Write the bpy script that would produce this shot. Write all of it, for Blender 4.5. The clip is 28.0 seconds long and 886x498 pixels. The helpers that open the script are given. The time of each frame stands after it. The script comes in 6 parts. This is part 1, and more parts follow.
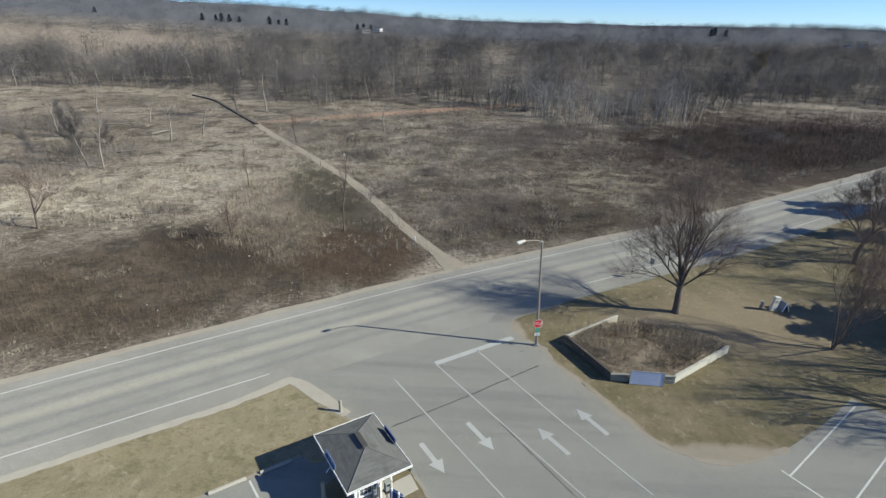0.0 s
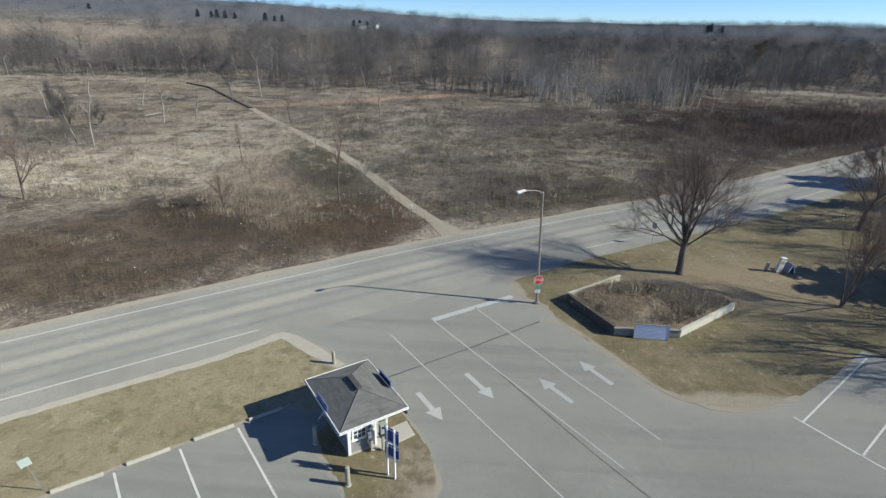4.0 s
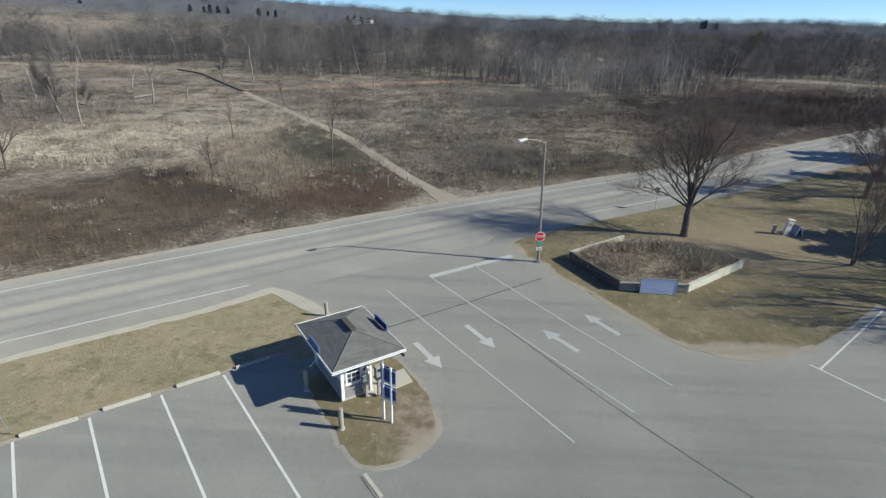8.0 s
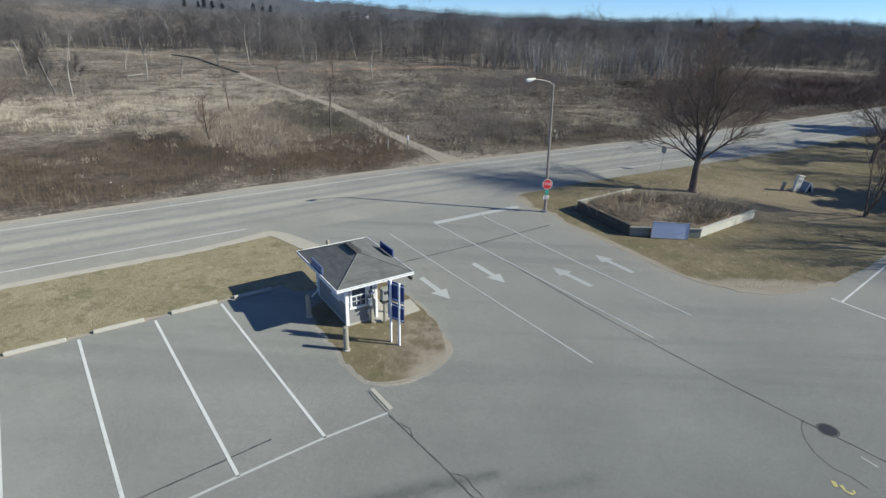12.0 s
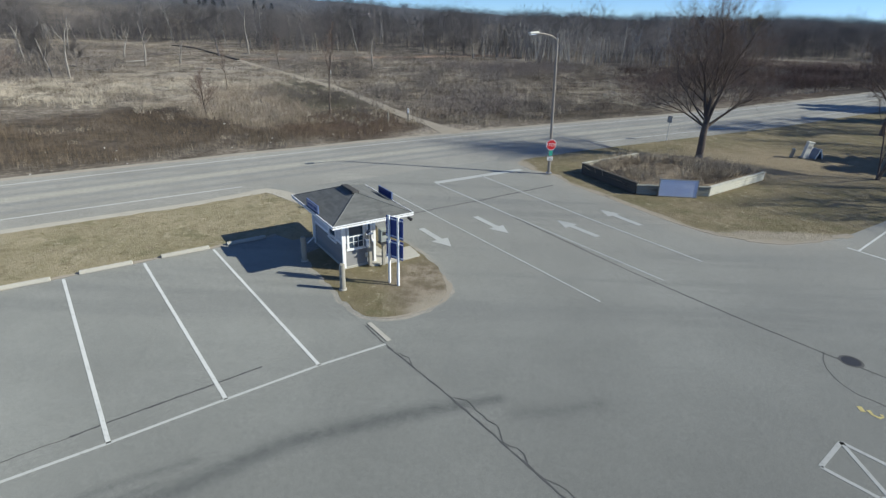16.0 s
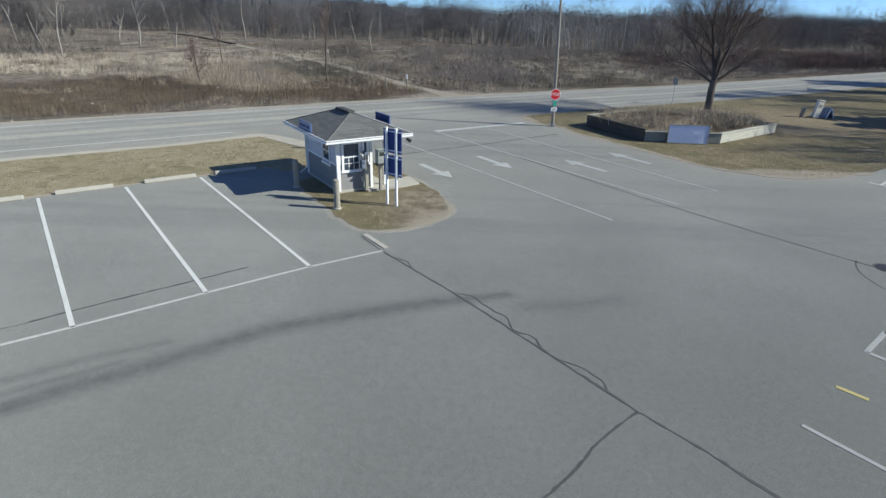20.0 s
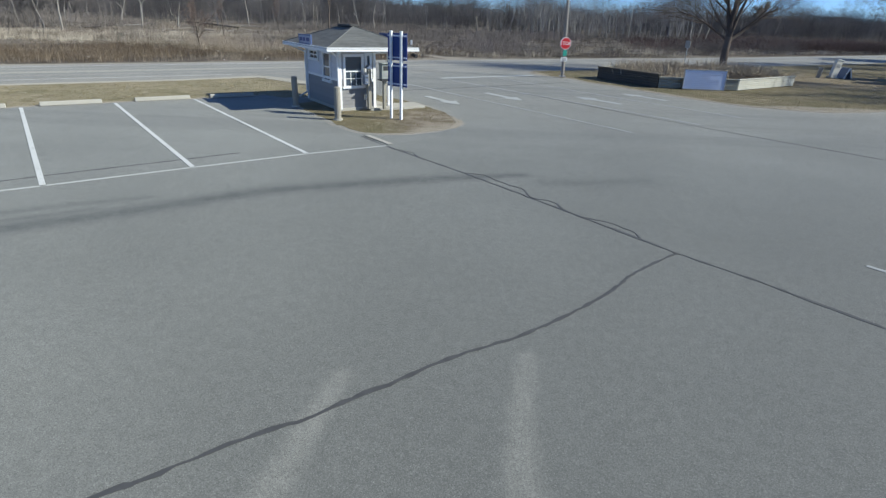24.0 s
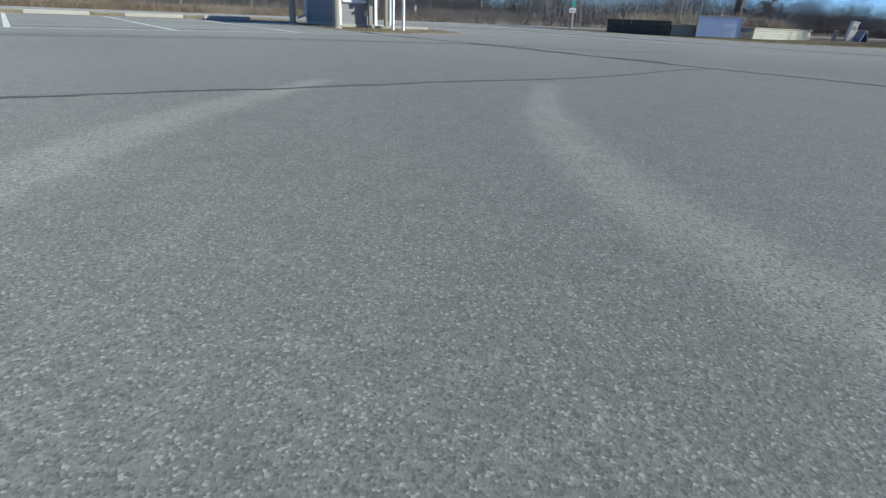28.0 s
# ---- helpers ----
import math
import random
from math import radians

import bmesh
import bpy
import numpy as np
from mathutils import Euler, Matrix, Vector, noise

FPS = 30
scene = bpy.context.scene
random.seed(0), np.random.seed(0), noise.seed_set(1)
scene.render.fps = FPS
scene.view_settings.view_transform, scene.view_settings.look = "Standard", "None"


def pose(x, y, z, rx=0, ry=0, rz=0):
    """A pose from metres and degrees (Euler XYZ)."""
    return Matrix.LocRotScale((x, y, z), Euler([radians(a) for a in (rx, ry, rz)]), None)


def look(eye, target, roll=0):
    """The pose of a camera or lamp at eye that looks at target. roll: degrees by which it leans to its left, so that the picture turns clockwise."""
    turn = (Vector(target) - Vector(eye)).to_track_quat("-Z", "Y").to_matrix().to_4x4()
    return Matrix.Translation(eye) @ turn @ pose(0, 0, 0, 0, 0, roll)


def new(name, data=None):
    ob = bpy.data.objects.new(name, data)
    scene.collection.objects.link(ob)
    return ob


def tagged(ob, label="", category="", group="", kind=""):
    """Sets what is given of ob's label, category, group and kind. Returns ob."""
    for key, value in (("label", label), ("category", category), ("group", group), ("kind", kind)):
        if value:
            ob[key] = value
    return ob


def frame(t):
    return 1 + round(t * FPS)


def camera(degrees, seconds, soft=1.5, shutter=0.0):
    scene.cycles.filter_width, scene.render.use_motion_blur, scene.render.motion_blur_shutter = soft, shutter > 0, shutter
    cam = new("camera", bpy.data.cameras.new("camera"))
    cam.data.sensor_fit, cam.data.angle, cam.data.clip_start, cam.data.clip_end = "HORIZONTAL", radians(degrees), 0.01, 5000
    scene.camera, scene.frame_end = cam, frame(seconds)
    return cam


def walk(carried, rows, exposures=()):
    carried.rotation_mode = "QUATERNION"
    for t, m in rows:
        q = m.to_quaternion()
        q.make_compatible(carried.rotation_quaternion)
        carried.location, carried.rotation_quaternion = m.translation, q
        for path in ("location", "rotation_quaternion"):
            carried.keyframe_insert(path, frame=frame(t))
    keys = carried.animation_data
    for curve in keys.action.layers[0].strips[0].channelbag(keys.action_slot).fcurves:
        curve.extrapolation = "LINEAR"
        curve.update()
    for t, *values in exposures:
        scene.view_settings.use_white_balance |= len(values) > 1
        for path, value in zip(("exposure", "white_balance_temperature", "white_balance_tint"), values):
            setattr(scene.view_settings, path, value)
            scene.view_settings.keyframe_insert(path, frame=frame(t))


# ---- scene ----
cam = camera(79.0, 28.0, soft=1.35)
PATH = [
    (0, (0.084, -0.096, 24.588), (-0.011, 1.741, 23.803), 1.3),
    (1, (0.215, -0.047, 23.373), (0.119, 1.791, 22.588), 1.3),
    (2, (0.17, -0.119, 22.28), (0.08, 1.718, 21.495), 1.3),
    (2.5, (0.181, -0.12, 21.896), (0.092, 1.717, 21.11), 1.3),
    (4.5, (0.134, -0.177, 20.401), (0.052, 1.66, 19.613), 1.3),
    (5, (0.082, -0.162, 20.026), (0.003, 1.674, 19.236), 1.4),
    (6, (0.084, -0.116, 19.149), (0.009, 1.72, 18.358), 1.4),
    (7, (0.011, 0.025, 18.197), (-0.057, 1.859, 17.402), 1.4),
    (8, (-0.007, 0.109, 17.103), (-0.072, 1.945, 16.313), 1.4),
    (9, (-0.231, 0.22, 16.121), (-0.284, 2.054, 15.326), 1.6),
    (10, (-0.325, 0.199, 15.092), (-0.372, 2.034, 14.298), 1.6),
    (11, (-0.271, -0.027, 14.087), (-0.323, 1.809, 13.294), 1.6),
    (12, (-0.579, -0.275, 13.151), (-0.625, 1.561, 12.36), 1.7),
    (12.5, (-0.57, -0.388, 12.794), (-0.619, 1.448, 12.001), 1.7),
    (14.5, (-0.316, -0.322, 11.4), (-0.368, 1.513, 10.606), 1.6),
    (15, (-0.364, -0.315, 11.052), (-0.412, 1.52, 10.259), 1.6),
    (16, (-0.479, -0.385, 10.314), (-0.53, 1.45, 9.522), 1.6),
    (17, (-0.619, -0.417, 9.432), (-0.668, 1.419, 8.641), 1.6),
    (18, (-0.669, -0.442, 8.448), (-0.713, 1.395, 7.66), 1.6),
    (19, (-0.588, -0.405, 7.587), (-0.631, 1.432, 6.798), 1.7),
    (20, (-0.5, -0.355, 6.799), (-0.545, 1.481, 6.009), 1.7),
    (21, (-0.328, -0.397, 5.967), (-0.383, 1.441, 5.181), 1.7),
    (21.5, (-0.394, -0.394, 5.54), (-0.448, 1.443, 4.753), 1.8),
    (23.5, (-0.51, -0.451, 3.905), (-0.565, 1.386, 3.116), 1.9),
    (24, (-0.56, -0.42, 3.488), (-0.614, 1.416, 2.698), 2.0),
    (25, (-0.66, -0.40, 2.56), (-0.710, 1.437, 1.771), 2.1),
    (26, (-0.65, -0.56, 1.68), (-0.699, 1.275, 0.886), 2.3),
    (27, (-0.55, -0.58, 1.03), (-0.605, 1.254, 0.233), 2.5),
    (28, (-0.45, -0.56, 0.555), (-0.511, 1.272, -0.241), 2.6),
]
walk(cam, [(t, look(eye, target, roll)) for t, eye, target, roll in PATH], [(0, 0.14, 6700, 6), (8, 0.12, 6620, 6), (15, 0.07, 6480, 6), (21, 0.08, 6360, 6), (26, 0.09, 6270, 6), (28, 0.12, 6270, 5)])

# ---- light ----
world = bpy.data.worlds.new("sky")
scene.world = world
world.use_nodes = True
wn, wl = world.node_tree.nodes, world.node_tree.links
sky = wn.new("ShaderNodeTexSky")
sky.sky_type, sky.sun_disc = "NISHITA", False
sky.sun_elevation, sky.sun_rotation = radians(31.0), radians(95.5)
sky.air_density, sky.dust_density, sky.ozone_density, sky.altitude = 0.7, 0.0, 1.5, 1500
tint = wn.new("ShaderNodeMix")
tint.data_type, tint.blend_type = "RGBA", "MULTIPLY"
tint.inputs[0].default_value, tint.inputs[7].default_value = 1.0, (0.83, 0.94, 1.17, 1.0)
wl.new(sky.outputs[0], tint.inputs[6])
clear, where, height = wn.new("ShaderNodeMix"), wn.new("ShaderNodeTexCoord"), wn.new("ShaderNodeSeparateXYZ")
clear.data_type, clear.blend_type = "RGBA", "MULTIPLY"
clear.inputs[0].default_value = 1.0
rise = wn.new("ShaderNodeMapRange")
rise.interpolation_type = "SMOOTHSTEP"
rise.inputs[1].default_value, rise.inputs[2].default_value = 0.0, 0.45
deep = wn.new("ShaderNodeMix")
deep.data_type = "RGBA"
deep.inputs[6].default_value, deep.inputs[7].default_value = (0.66, 0.80, 0.93, 1.0), (1.0, 1.0, 1.0, 1.0)
wl.new(where.outputs["Generated"], height.inputs[0])
wl.new(height.outputs[2], rise.inputs[0])
wl.new(rise.outputs[0], deep.inputs[0])
wl.new(tint.outputs[2], clear.inputs[6])
wl.new(deep.outputs[2], clear.inputs[7])
wl.new(clear.outputs[2], wn["Background"].inputs[0])
wn["Background"].inputs[1].default_value = 0.125
sun_data = bpy.data.lights.new("sun", "SUN")
sun_data.energy, sun_data.angle, sun_data.color = 6.0, radians(0.55), (0.985, 0.965, 0.875)
sun = new("sun", sun_data)
sun.matrix_world = look((15.3, -1.5, 9.3), (0, 0, 0))


# ---- materials ----
class Nodes:
    """A small builder of node materials."""

    def __init__(self, name, rough=0.8, metal=0.0, spec=0.3):
        self.mat = bpy.data.materials.new(name)
        self.mat.use_nodes = True
        self.t = self.mat.node_tree
        self.b = self.t.nodes["Principled BSDF"]
        self.b.inputs["Roughness"].default_value = rough
        self.b.inputs["Metallic"].default_value = metal
        self.b.inputs["Specular IOR Level"].default_value = spec
        self.b.inputs["Diffuse Roughness"].default_value = 0.22 if rough > 0.7 else 0.0
        self.geo = self.t.nodes.new("ShaderNodeNewGeometry")
        self.pos = self.geo.outputs["Position"]

    def link(self, a, b):
        if hasattr(a, "is_output"):
            self.t.links.new(a, b)
        else:
            b.default_value = a

    def noise(self, scale, detail=4.0, rough=0.55, vec=None, stretch=None):
        n = self.t.nodes.new("ShaderNodeTexNoise")
        n.inputs["Scale"].default_value, n.inputs["Detail"].default_value = scale, detail
        n.inputs["Roughness"].default_value = rough
        v = vec or self.pos
        if stretch:
            m = self.t.nodes.new("ShaderNodeMapping")
            m.inputs["Scale"].default_value = stretch[:3]
            if len(stretch) > 3:
                m.inputs["Rotation"].default_value = (0, 0, stretch[3])
            self.link(v, m.inputs[0])
            v = m.outputs[0]
        self.link(v, n.inputs["Vector"])
        return n.outputs["Fac"]

    def voronoi(self, scale, feature="F1"):
        n = self.t.nodes.new("ShaderNodeTexVoronoi")
        n.feature = feature
        n.inputs["Scale"].default_value = scale
        self.link(self.pos, n.inputs["Vector"])
        return n.outputs["Distance"], n.outputs.get("Color")

    def ramp(self, fac, lo, hi, a=0.0, b=1.0):
        n = self.t.nodes.new("ShaderNodeMapRange")
        n.interpolation_type = "SMOOTHSTEP"
        for i, v in enumerate((fac, lo, hi, a, b)):
            self.link(v, n.inputs[i])
        return n.outputs[0]

    def math(self, op, a, b=0.0, c=0.0):
        n = self.t.nodes.new("ShaderNodeMath")
        n.operation = op
        for i, v in enumerate((a, b, c)):
            self.link(v, n.inputs[i])
        return n.outputs[0]

    def mix(self, fac, a, b, kind="MIX"):
        n = self.t.nodes.new("ShaderNodeMix")
        n.data_type, n.blend_type = "RGBA", kind
        self.link(fac, n.inputs[0])
        for v, s in ((a, n.inputs[6]), (b, n.inputs[7])):
            self.link((*v, 1.0) if isinstance(v, tuple) else v, s)
        return n.outputs[2]

    def random(self, island=False):
        if island:
            return self.geo.outputs["Random Per Island"]
        return self.t.nodes.new("ShaderNodeObjectInfo").outputs["Random"]

    def xyz(self):
        n = self.t.nodes.new("ShaderNodeSeparateXYZ")
        self.link(self.pos, n.inputs[0])
        return n.outputs

    def ellipse(self, cx, cy, rx, ry, turn, wobble, soft=0.35):
        """1 inside a ragged ellipse on the ground, 0 outside."""
        c, s = math.cos(radians(turn)), math.sin(radians(turn))
        p = self.xyz()
        dx, dy = self.math("SUBTRACT", p[0], cx), self.math("SUBTRACT", p[1], cy)
        u = self.math("DIVIDE", self.math("ADD", self.math("MULTIPLY", dx, c), self.math("MULTIPLY", dy, s)), rx)
        v = self.math("DIVIDE", self.math("SUBTRACT", self.math("MULTIPLY", dy, c), self.math("MULTIPLY", dx, s)), ry)
        d = self.math("SQRT", self.math("ADD", self.math("MULTIPLY", u, u), self.math("MULTIPLY", v, v)))
        d = self.math("ADD", d, self.math("MULTIPLY", self.math("SUBTRACT", wobble, 0.5), 1.1))
        return self.ramp(d, 1.0 + soft, 1.0 - soft, 0.0, 1.0)

    def bump(self, height, strength=0.5, dist=0.02):
        n = self.t.nodes.new("ShaderNodeBump")
        n.inputs["Strength"].default_value, n.inputs["Distance"].default_value = strength, dist
        self.link(height, n.inputs["Height"])
        self.link(n.outputs[0], self.b.inputs["Normal"])

    def saturate(self, colour, amount, value=1.0):
        n = self.t.nodes.new("ShaderNodeHueSaturation")
        n.inputs["Saturation"].default_value, n.inputs["Value"].default_value = amount, value
        self.link(colour, n.inputs["Color"])
        return n.outputs[0]

    def round_normal(self, amount):
        """Twigs are round, so a flat blade shades as a bundle of them."""
        a, b = self.t.nodes.new("ShaderNodeVectorMath"), self.t.nodes.new("ShaderNodeVectorMath")
        a.operation, b.operation = "MULTIPLY_ADD", "NORMALIZE"
        self.link(self.geo.outputs["Normal"], a.inputs[0])
        a.inputs[1].default_value, a.inputs[2].default_value = (1 - amount,) * 3, (0.0, 0.0, amount)
        self.link(a.outputs[0], b.inputs[0])
        self.link(b.outputs[0], self.b.inputs["Normal"])

    def done(self, colour, rough=None):
        self.link((*colour, 1.0) if isinstance(colour, tuple) else colour, self.b.inputs["Base Color"])
        if rough is not None:
            self.link(rough, self.b.inputs["Roughness"])
        return self.mat


def plain(name, colour, rough=0.7, metal=0.0, vary=0.12, scale=6.0, spec=0.3, bump=0.0):
    """A painted or simple surface with soft mottling and fine grain."""
    k = Nodes(name, rough, metal, spec)
    dark = tuple(c * (1 - vary) for c in colour)
    lite = tuple(min(1.0, c * (1 + vary)) for c in colour)
    c = k.mix(k.noise(scale, 5), dark, lite)
    c = k.mix(k.ramp(k.noise(scale * 9, 3), 0.62, 0.8, 0.0, 0.35), c, tuple(x * 0.7 for x in colour))
    if bump:
        k.bump(k.noise(scale * 12, 4), bump, 0.01)
    return k.done(c)


def asphalt(name, base, warm, coarse, streak=None, worn=None):
    k = Nodes(name, 0.85, 0.0, 0.4)
    dark = tuple(c * 0.87 for c in base)
    lite = tuple(c * 1.12 for c in base)
    c = k.mix(k.ramp(k.noise(0.16, 6, 0.6), 0.3, 0.7), dark, lite)
    c = k.mix(k.ramp(k.noise(0.9, 5, 0.65), 0.45, 0.8, 0.0, 0.3), c, warm)
    c = k.mix(k.ramp(k.noise(0.35, 6, 0.7), 0.6, 0.8, 0.0, 0.4), c, tuple(x * 0.78 for x in base))
    c = k.mix(k.ramp(k.noise(2.6, 3, 0.6), 0.74, 0.82, 0.0, 0.35), c, tuple(x * 0.6 for x in base))
    if streak:
        c = k.mix(k.ramp(k.noise(0.5, 4, 0.6, stretch=streak), 0.5, 0.8, 0.0, 0.4), c, tuple(x * 0.78 for x in base))
    if not streak:
        c = k.mix(k.ramp(k.xyz()[1], 11.0, 30.0, 0.0, 0.6), c, (0.315, 0.303, 0.262))
        lane = k.noise(0.55, 5, 0.65, stretch=(0.05, 1.1, 1.0, radians(53)))
        c = k.mix(k.math("MULTIPLY", k.ramp(lane, 0.46, 0.68, 0.0, 0.7), k.ramp(k.xyz()[1], 8.0, 20.0)), c, (0.205, 0.205, 0.19))
        # broad darker patch over the near part of the lot
        dark_patch = k.ellipse(4, -3, 20, 14, 35, k.noise(0.2, 4), 0.7)
        c = k.mix(k.math("MULTIPLY", dark_patch, 0.85), c, tuple(x * 0.62 for x in base))
    for attribute, tone in (worn or {}).items():
        a = k.t.nodes.new("ShaderNodeAttribute")
        a.attribute_name = attribute
        w = k.math("MULTIPLY", a.outputs["Fac"], k.ramp(k.noise(2.4, 5, 0.65), 0.3, 0.72, 0.6, 1.0))
        c = k.mix(w, c, tone)
    d, col = k.voronoi(coarse)
    c = k.mix(1.0, c, k.ramp(k.noise(7.0, 5, 0.7), 0.3, 0.7, 0.91, 1.08), "MULTIPLY")
    c = k.mix(1.0, c, k.ramp(k.noise(coarse * 0.22, 6, 0.85), 0.32, 0.68, 0.82, 1.17), "MULTIPLY")
    grain = k.ramp(k.noise(coarse * 0.45, 4, 0.75), 0.3, 0.72, 0.79, 1.19)
    c = k.mix(1.0, c, grain, "MULTIPLY")
    sep = k.t.nodes.new("ShaderNodeSeparateColor")
    k.link(col, sep.inputs[0])
    c = k.mix(k.ramp(sep.outputs[0], 0.82, 1.0, 0.0, 0.5), c, tuple(min(1, x * 1.62) for x in base))
    c = k.mix(k.ramp(sep.outputs[1], 0.66, 0.92, 0.0, 0.75), c, tuple(x * 0.36 for x in base))
    k.bump(d, 0.16, 0.005)
    return k.done(c)


LOT, LOT_WARM = (0.255, 0.258, 0.234), (0.29, 0.287, 0.252)
ROAD, ROAD_WARM, ROAD_STREAK = (0.315, 0.303, 0.264), (0.35, 0.33, 0.283), (0.06, 1.6, 1.0, radians(-35.5))
M_LOT = asphalt("lot_asphalt", LOT, LOT_WARM, 178.0, None, {"rubber": (0.095, 0.099, 0.095), "polish": (0.40, 0.388, 0.338), "dust": (0.37, 0.335, 0.275)})
M_ROAD = asphalt("road_asphalt", ROAD, ROAD_WARM, 60.0, ROAD_STREAK)
M_ROAD_DARK = asphalt("wheel_path_asphalt", ROAD, ROAD_WARM, 60.0, ROAD_STREAK, {"wear": (0.235, 0.235, 0.222)})
M_ROAD_TAN = asphalt("faded_centre_asphalt", ROAD, ROAD_WARM, 60.0, ROAD_STREAK, {"wear": (0.42, 0.398, 0.325)})


def field_material():
    k = Nodes("marsh_ground", 0.95, 0.0, 0.1)
    big, mid, fine = k.noise(0.035, 5, 0.6), k.noise(0.16, 6, 0.65), k.noise(2.2, 5, 0.7)
    wob = k.noise(0.07, 6, 0.65)
    c = k.mix(k.ramp(big, 0.38, 0.62), (0.19, 0.153, 0.112), (0.35, 0.292, 0.215))
    c = k.mix(k.ramp(mid, 0.48, 0.6, 0.0, 0.85), c, (0.085, 0.068, 0.047))
    c = k.mix(k.ramp(k.noise(0.3, 6, 0.72), 0.54, 0.66, 0.0, 0.75), c, (0.44, 0.37, 0.265))
    lay = k.ramp(k.noise(0.22, 6, 0.7, stretch=(1.0, 1.35, 1.0, radians(-25))), 0.42, 0.6)
    c = k.mix(k.math("MULTIPLY", k.ellipse(-54, 74, 26, 10, 32, wob), k.math("MULTIPLY_ADD", lay, 0.8, 0.2)), c, (0.58, 0.50, 0.36))
    c = k.mix(k.math("MULTIPLY", k.ellipse(-40, 98, 40, 22, 20, wob), k.math("MULTIPLY", lay, 0.7)), c, (0.38, 0.325, 0.24))
    c = k.mix(k.ellipse(-27, 67, 7.5, 16, 30, wob), c, (0.37, 0.305, 0.22))
    c = k.mix(k.ramp(k.noise(1.7, 6, 0.75, stretch=(1.0, 2.2, 1.0, radians(-30))), 0.54, 0.63, 0.0, 0.8), c, k.mix(0.6, c, (0.60, 0.52, 0.40)))
    c = k.mix(k.math("MULTIPLY", k.ellipse(-31, 49, 30, 13, 34, wob), 0.85), c, k.mix(lay, (0.118, 0.086, 0.057), (0.06, 0.047, 0.034)))
    c = k.mix(k.ellipse(-12.5, 55.5, 7.5, 7, 0, wob), c, (0.10, 0.062, 0.038))
    c = k.mix(k.ellipse(-22, 79, 5.5, 17, 28, wob), c, (0.10, 0.088, 0.056))
    c = k.mix(k.math("MULTIPLY", k.ellipse(-29, 55.5, 11, 5.5, -32, wob), 0.85), c, (0.052, 0.040, 0.030))
    c = k.mix(k.ellipse(12, 72, 16, 9, 34, wob), c, k.mix(lay, (0.12, 0.092, 0.058), (0.055, 0.044, 0.03)))
    c = k.mix(k.math("MULTIPLY", k.ellipse(42, 104, 46, 26, 20, wob, 0.5), k.math("MULTIPLY_ADD", lay, -0.6, 0.9)), c, (0.088, 0.064, 0.042))
    c = k.mix(k.ellipse(82, 128, 52, 30, 10, wob), c, k.mix(lay, (0.055, 0.037, 0.029), (0.035, 0.026, 0.021)))
    c = k.mix(k.math("MULTIPLY", k.ellipse(45, 94, 26, 8, 34, wob), 0.8), c, (0.085, 0.055, 0.038))
    c = k.mix(k.math("MULTIPLY", k.ellipse(24, 86, 9, 13, -20, wob), k.math("MULTIPLY", lay, 0.55)), c, (0.40, 0.34, 0.225))
    c = k.mix(k.ellipse(-18, 158, 42, 3.0, 34, wob, 0.4), c, (0.43, 0.255, 0.15))
    c = k.mix(k.ellipse(100, 205, 32, 9, -25, wob), c, (0.46, 0.385, 0.285))
    c = k.mix(k.ellipse(-330, 430, 180, 120, -25, wob), c, k.mix(lay, (0.30, 0.23, 0.16), (0.42, 0.345, 0.255)))
    c = k.mix(k.ramp(fine, 0.43, 0.6, 0.0, 0.6), c, k.mix(0.75, c, (0.04, 0.033, 0.024)))
    c = k.mix(k.ramp(k.noise(0.75, 7, 0.75), 0.52, 0.6, 0.0, 0.6), c, k.mix(0.6, c, (0.05, 0.04, 0.03)))
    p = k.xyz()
    # wooded ridge ground fades to blue-grey, distance haze painted into the tone
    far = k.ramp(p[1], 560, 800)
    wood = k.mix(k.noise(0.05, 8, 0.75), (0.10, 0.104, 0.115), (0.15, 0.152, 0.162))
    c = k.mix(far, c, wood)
    k.bump(fine, 0.8, 0.2)
    return k.done(k.saturate(c, 0.8))


M_FIELD = field_material()


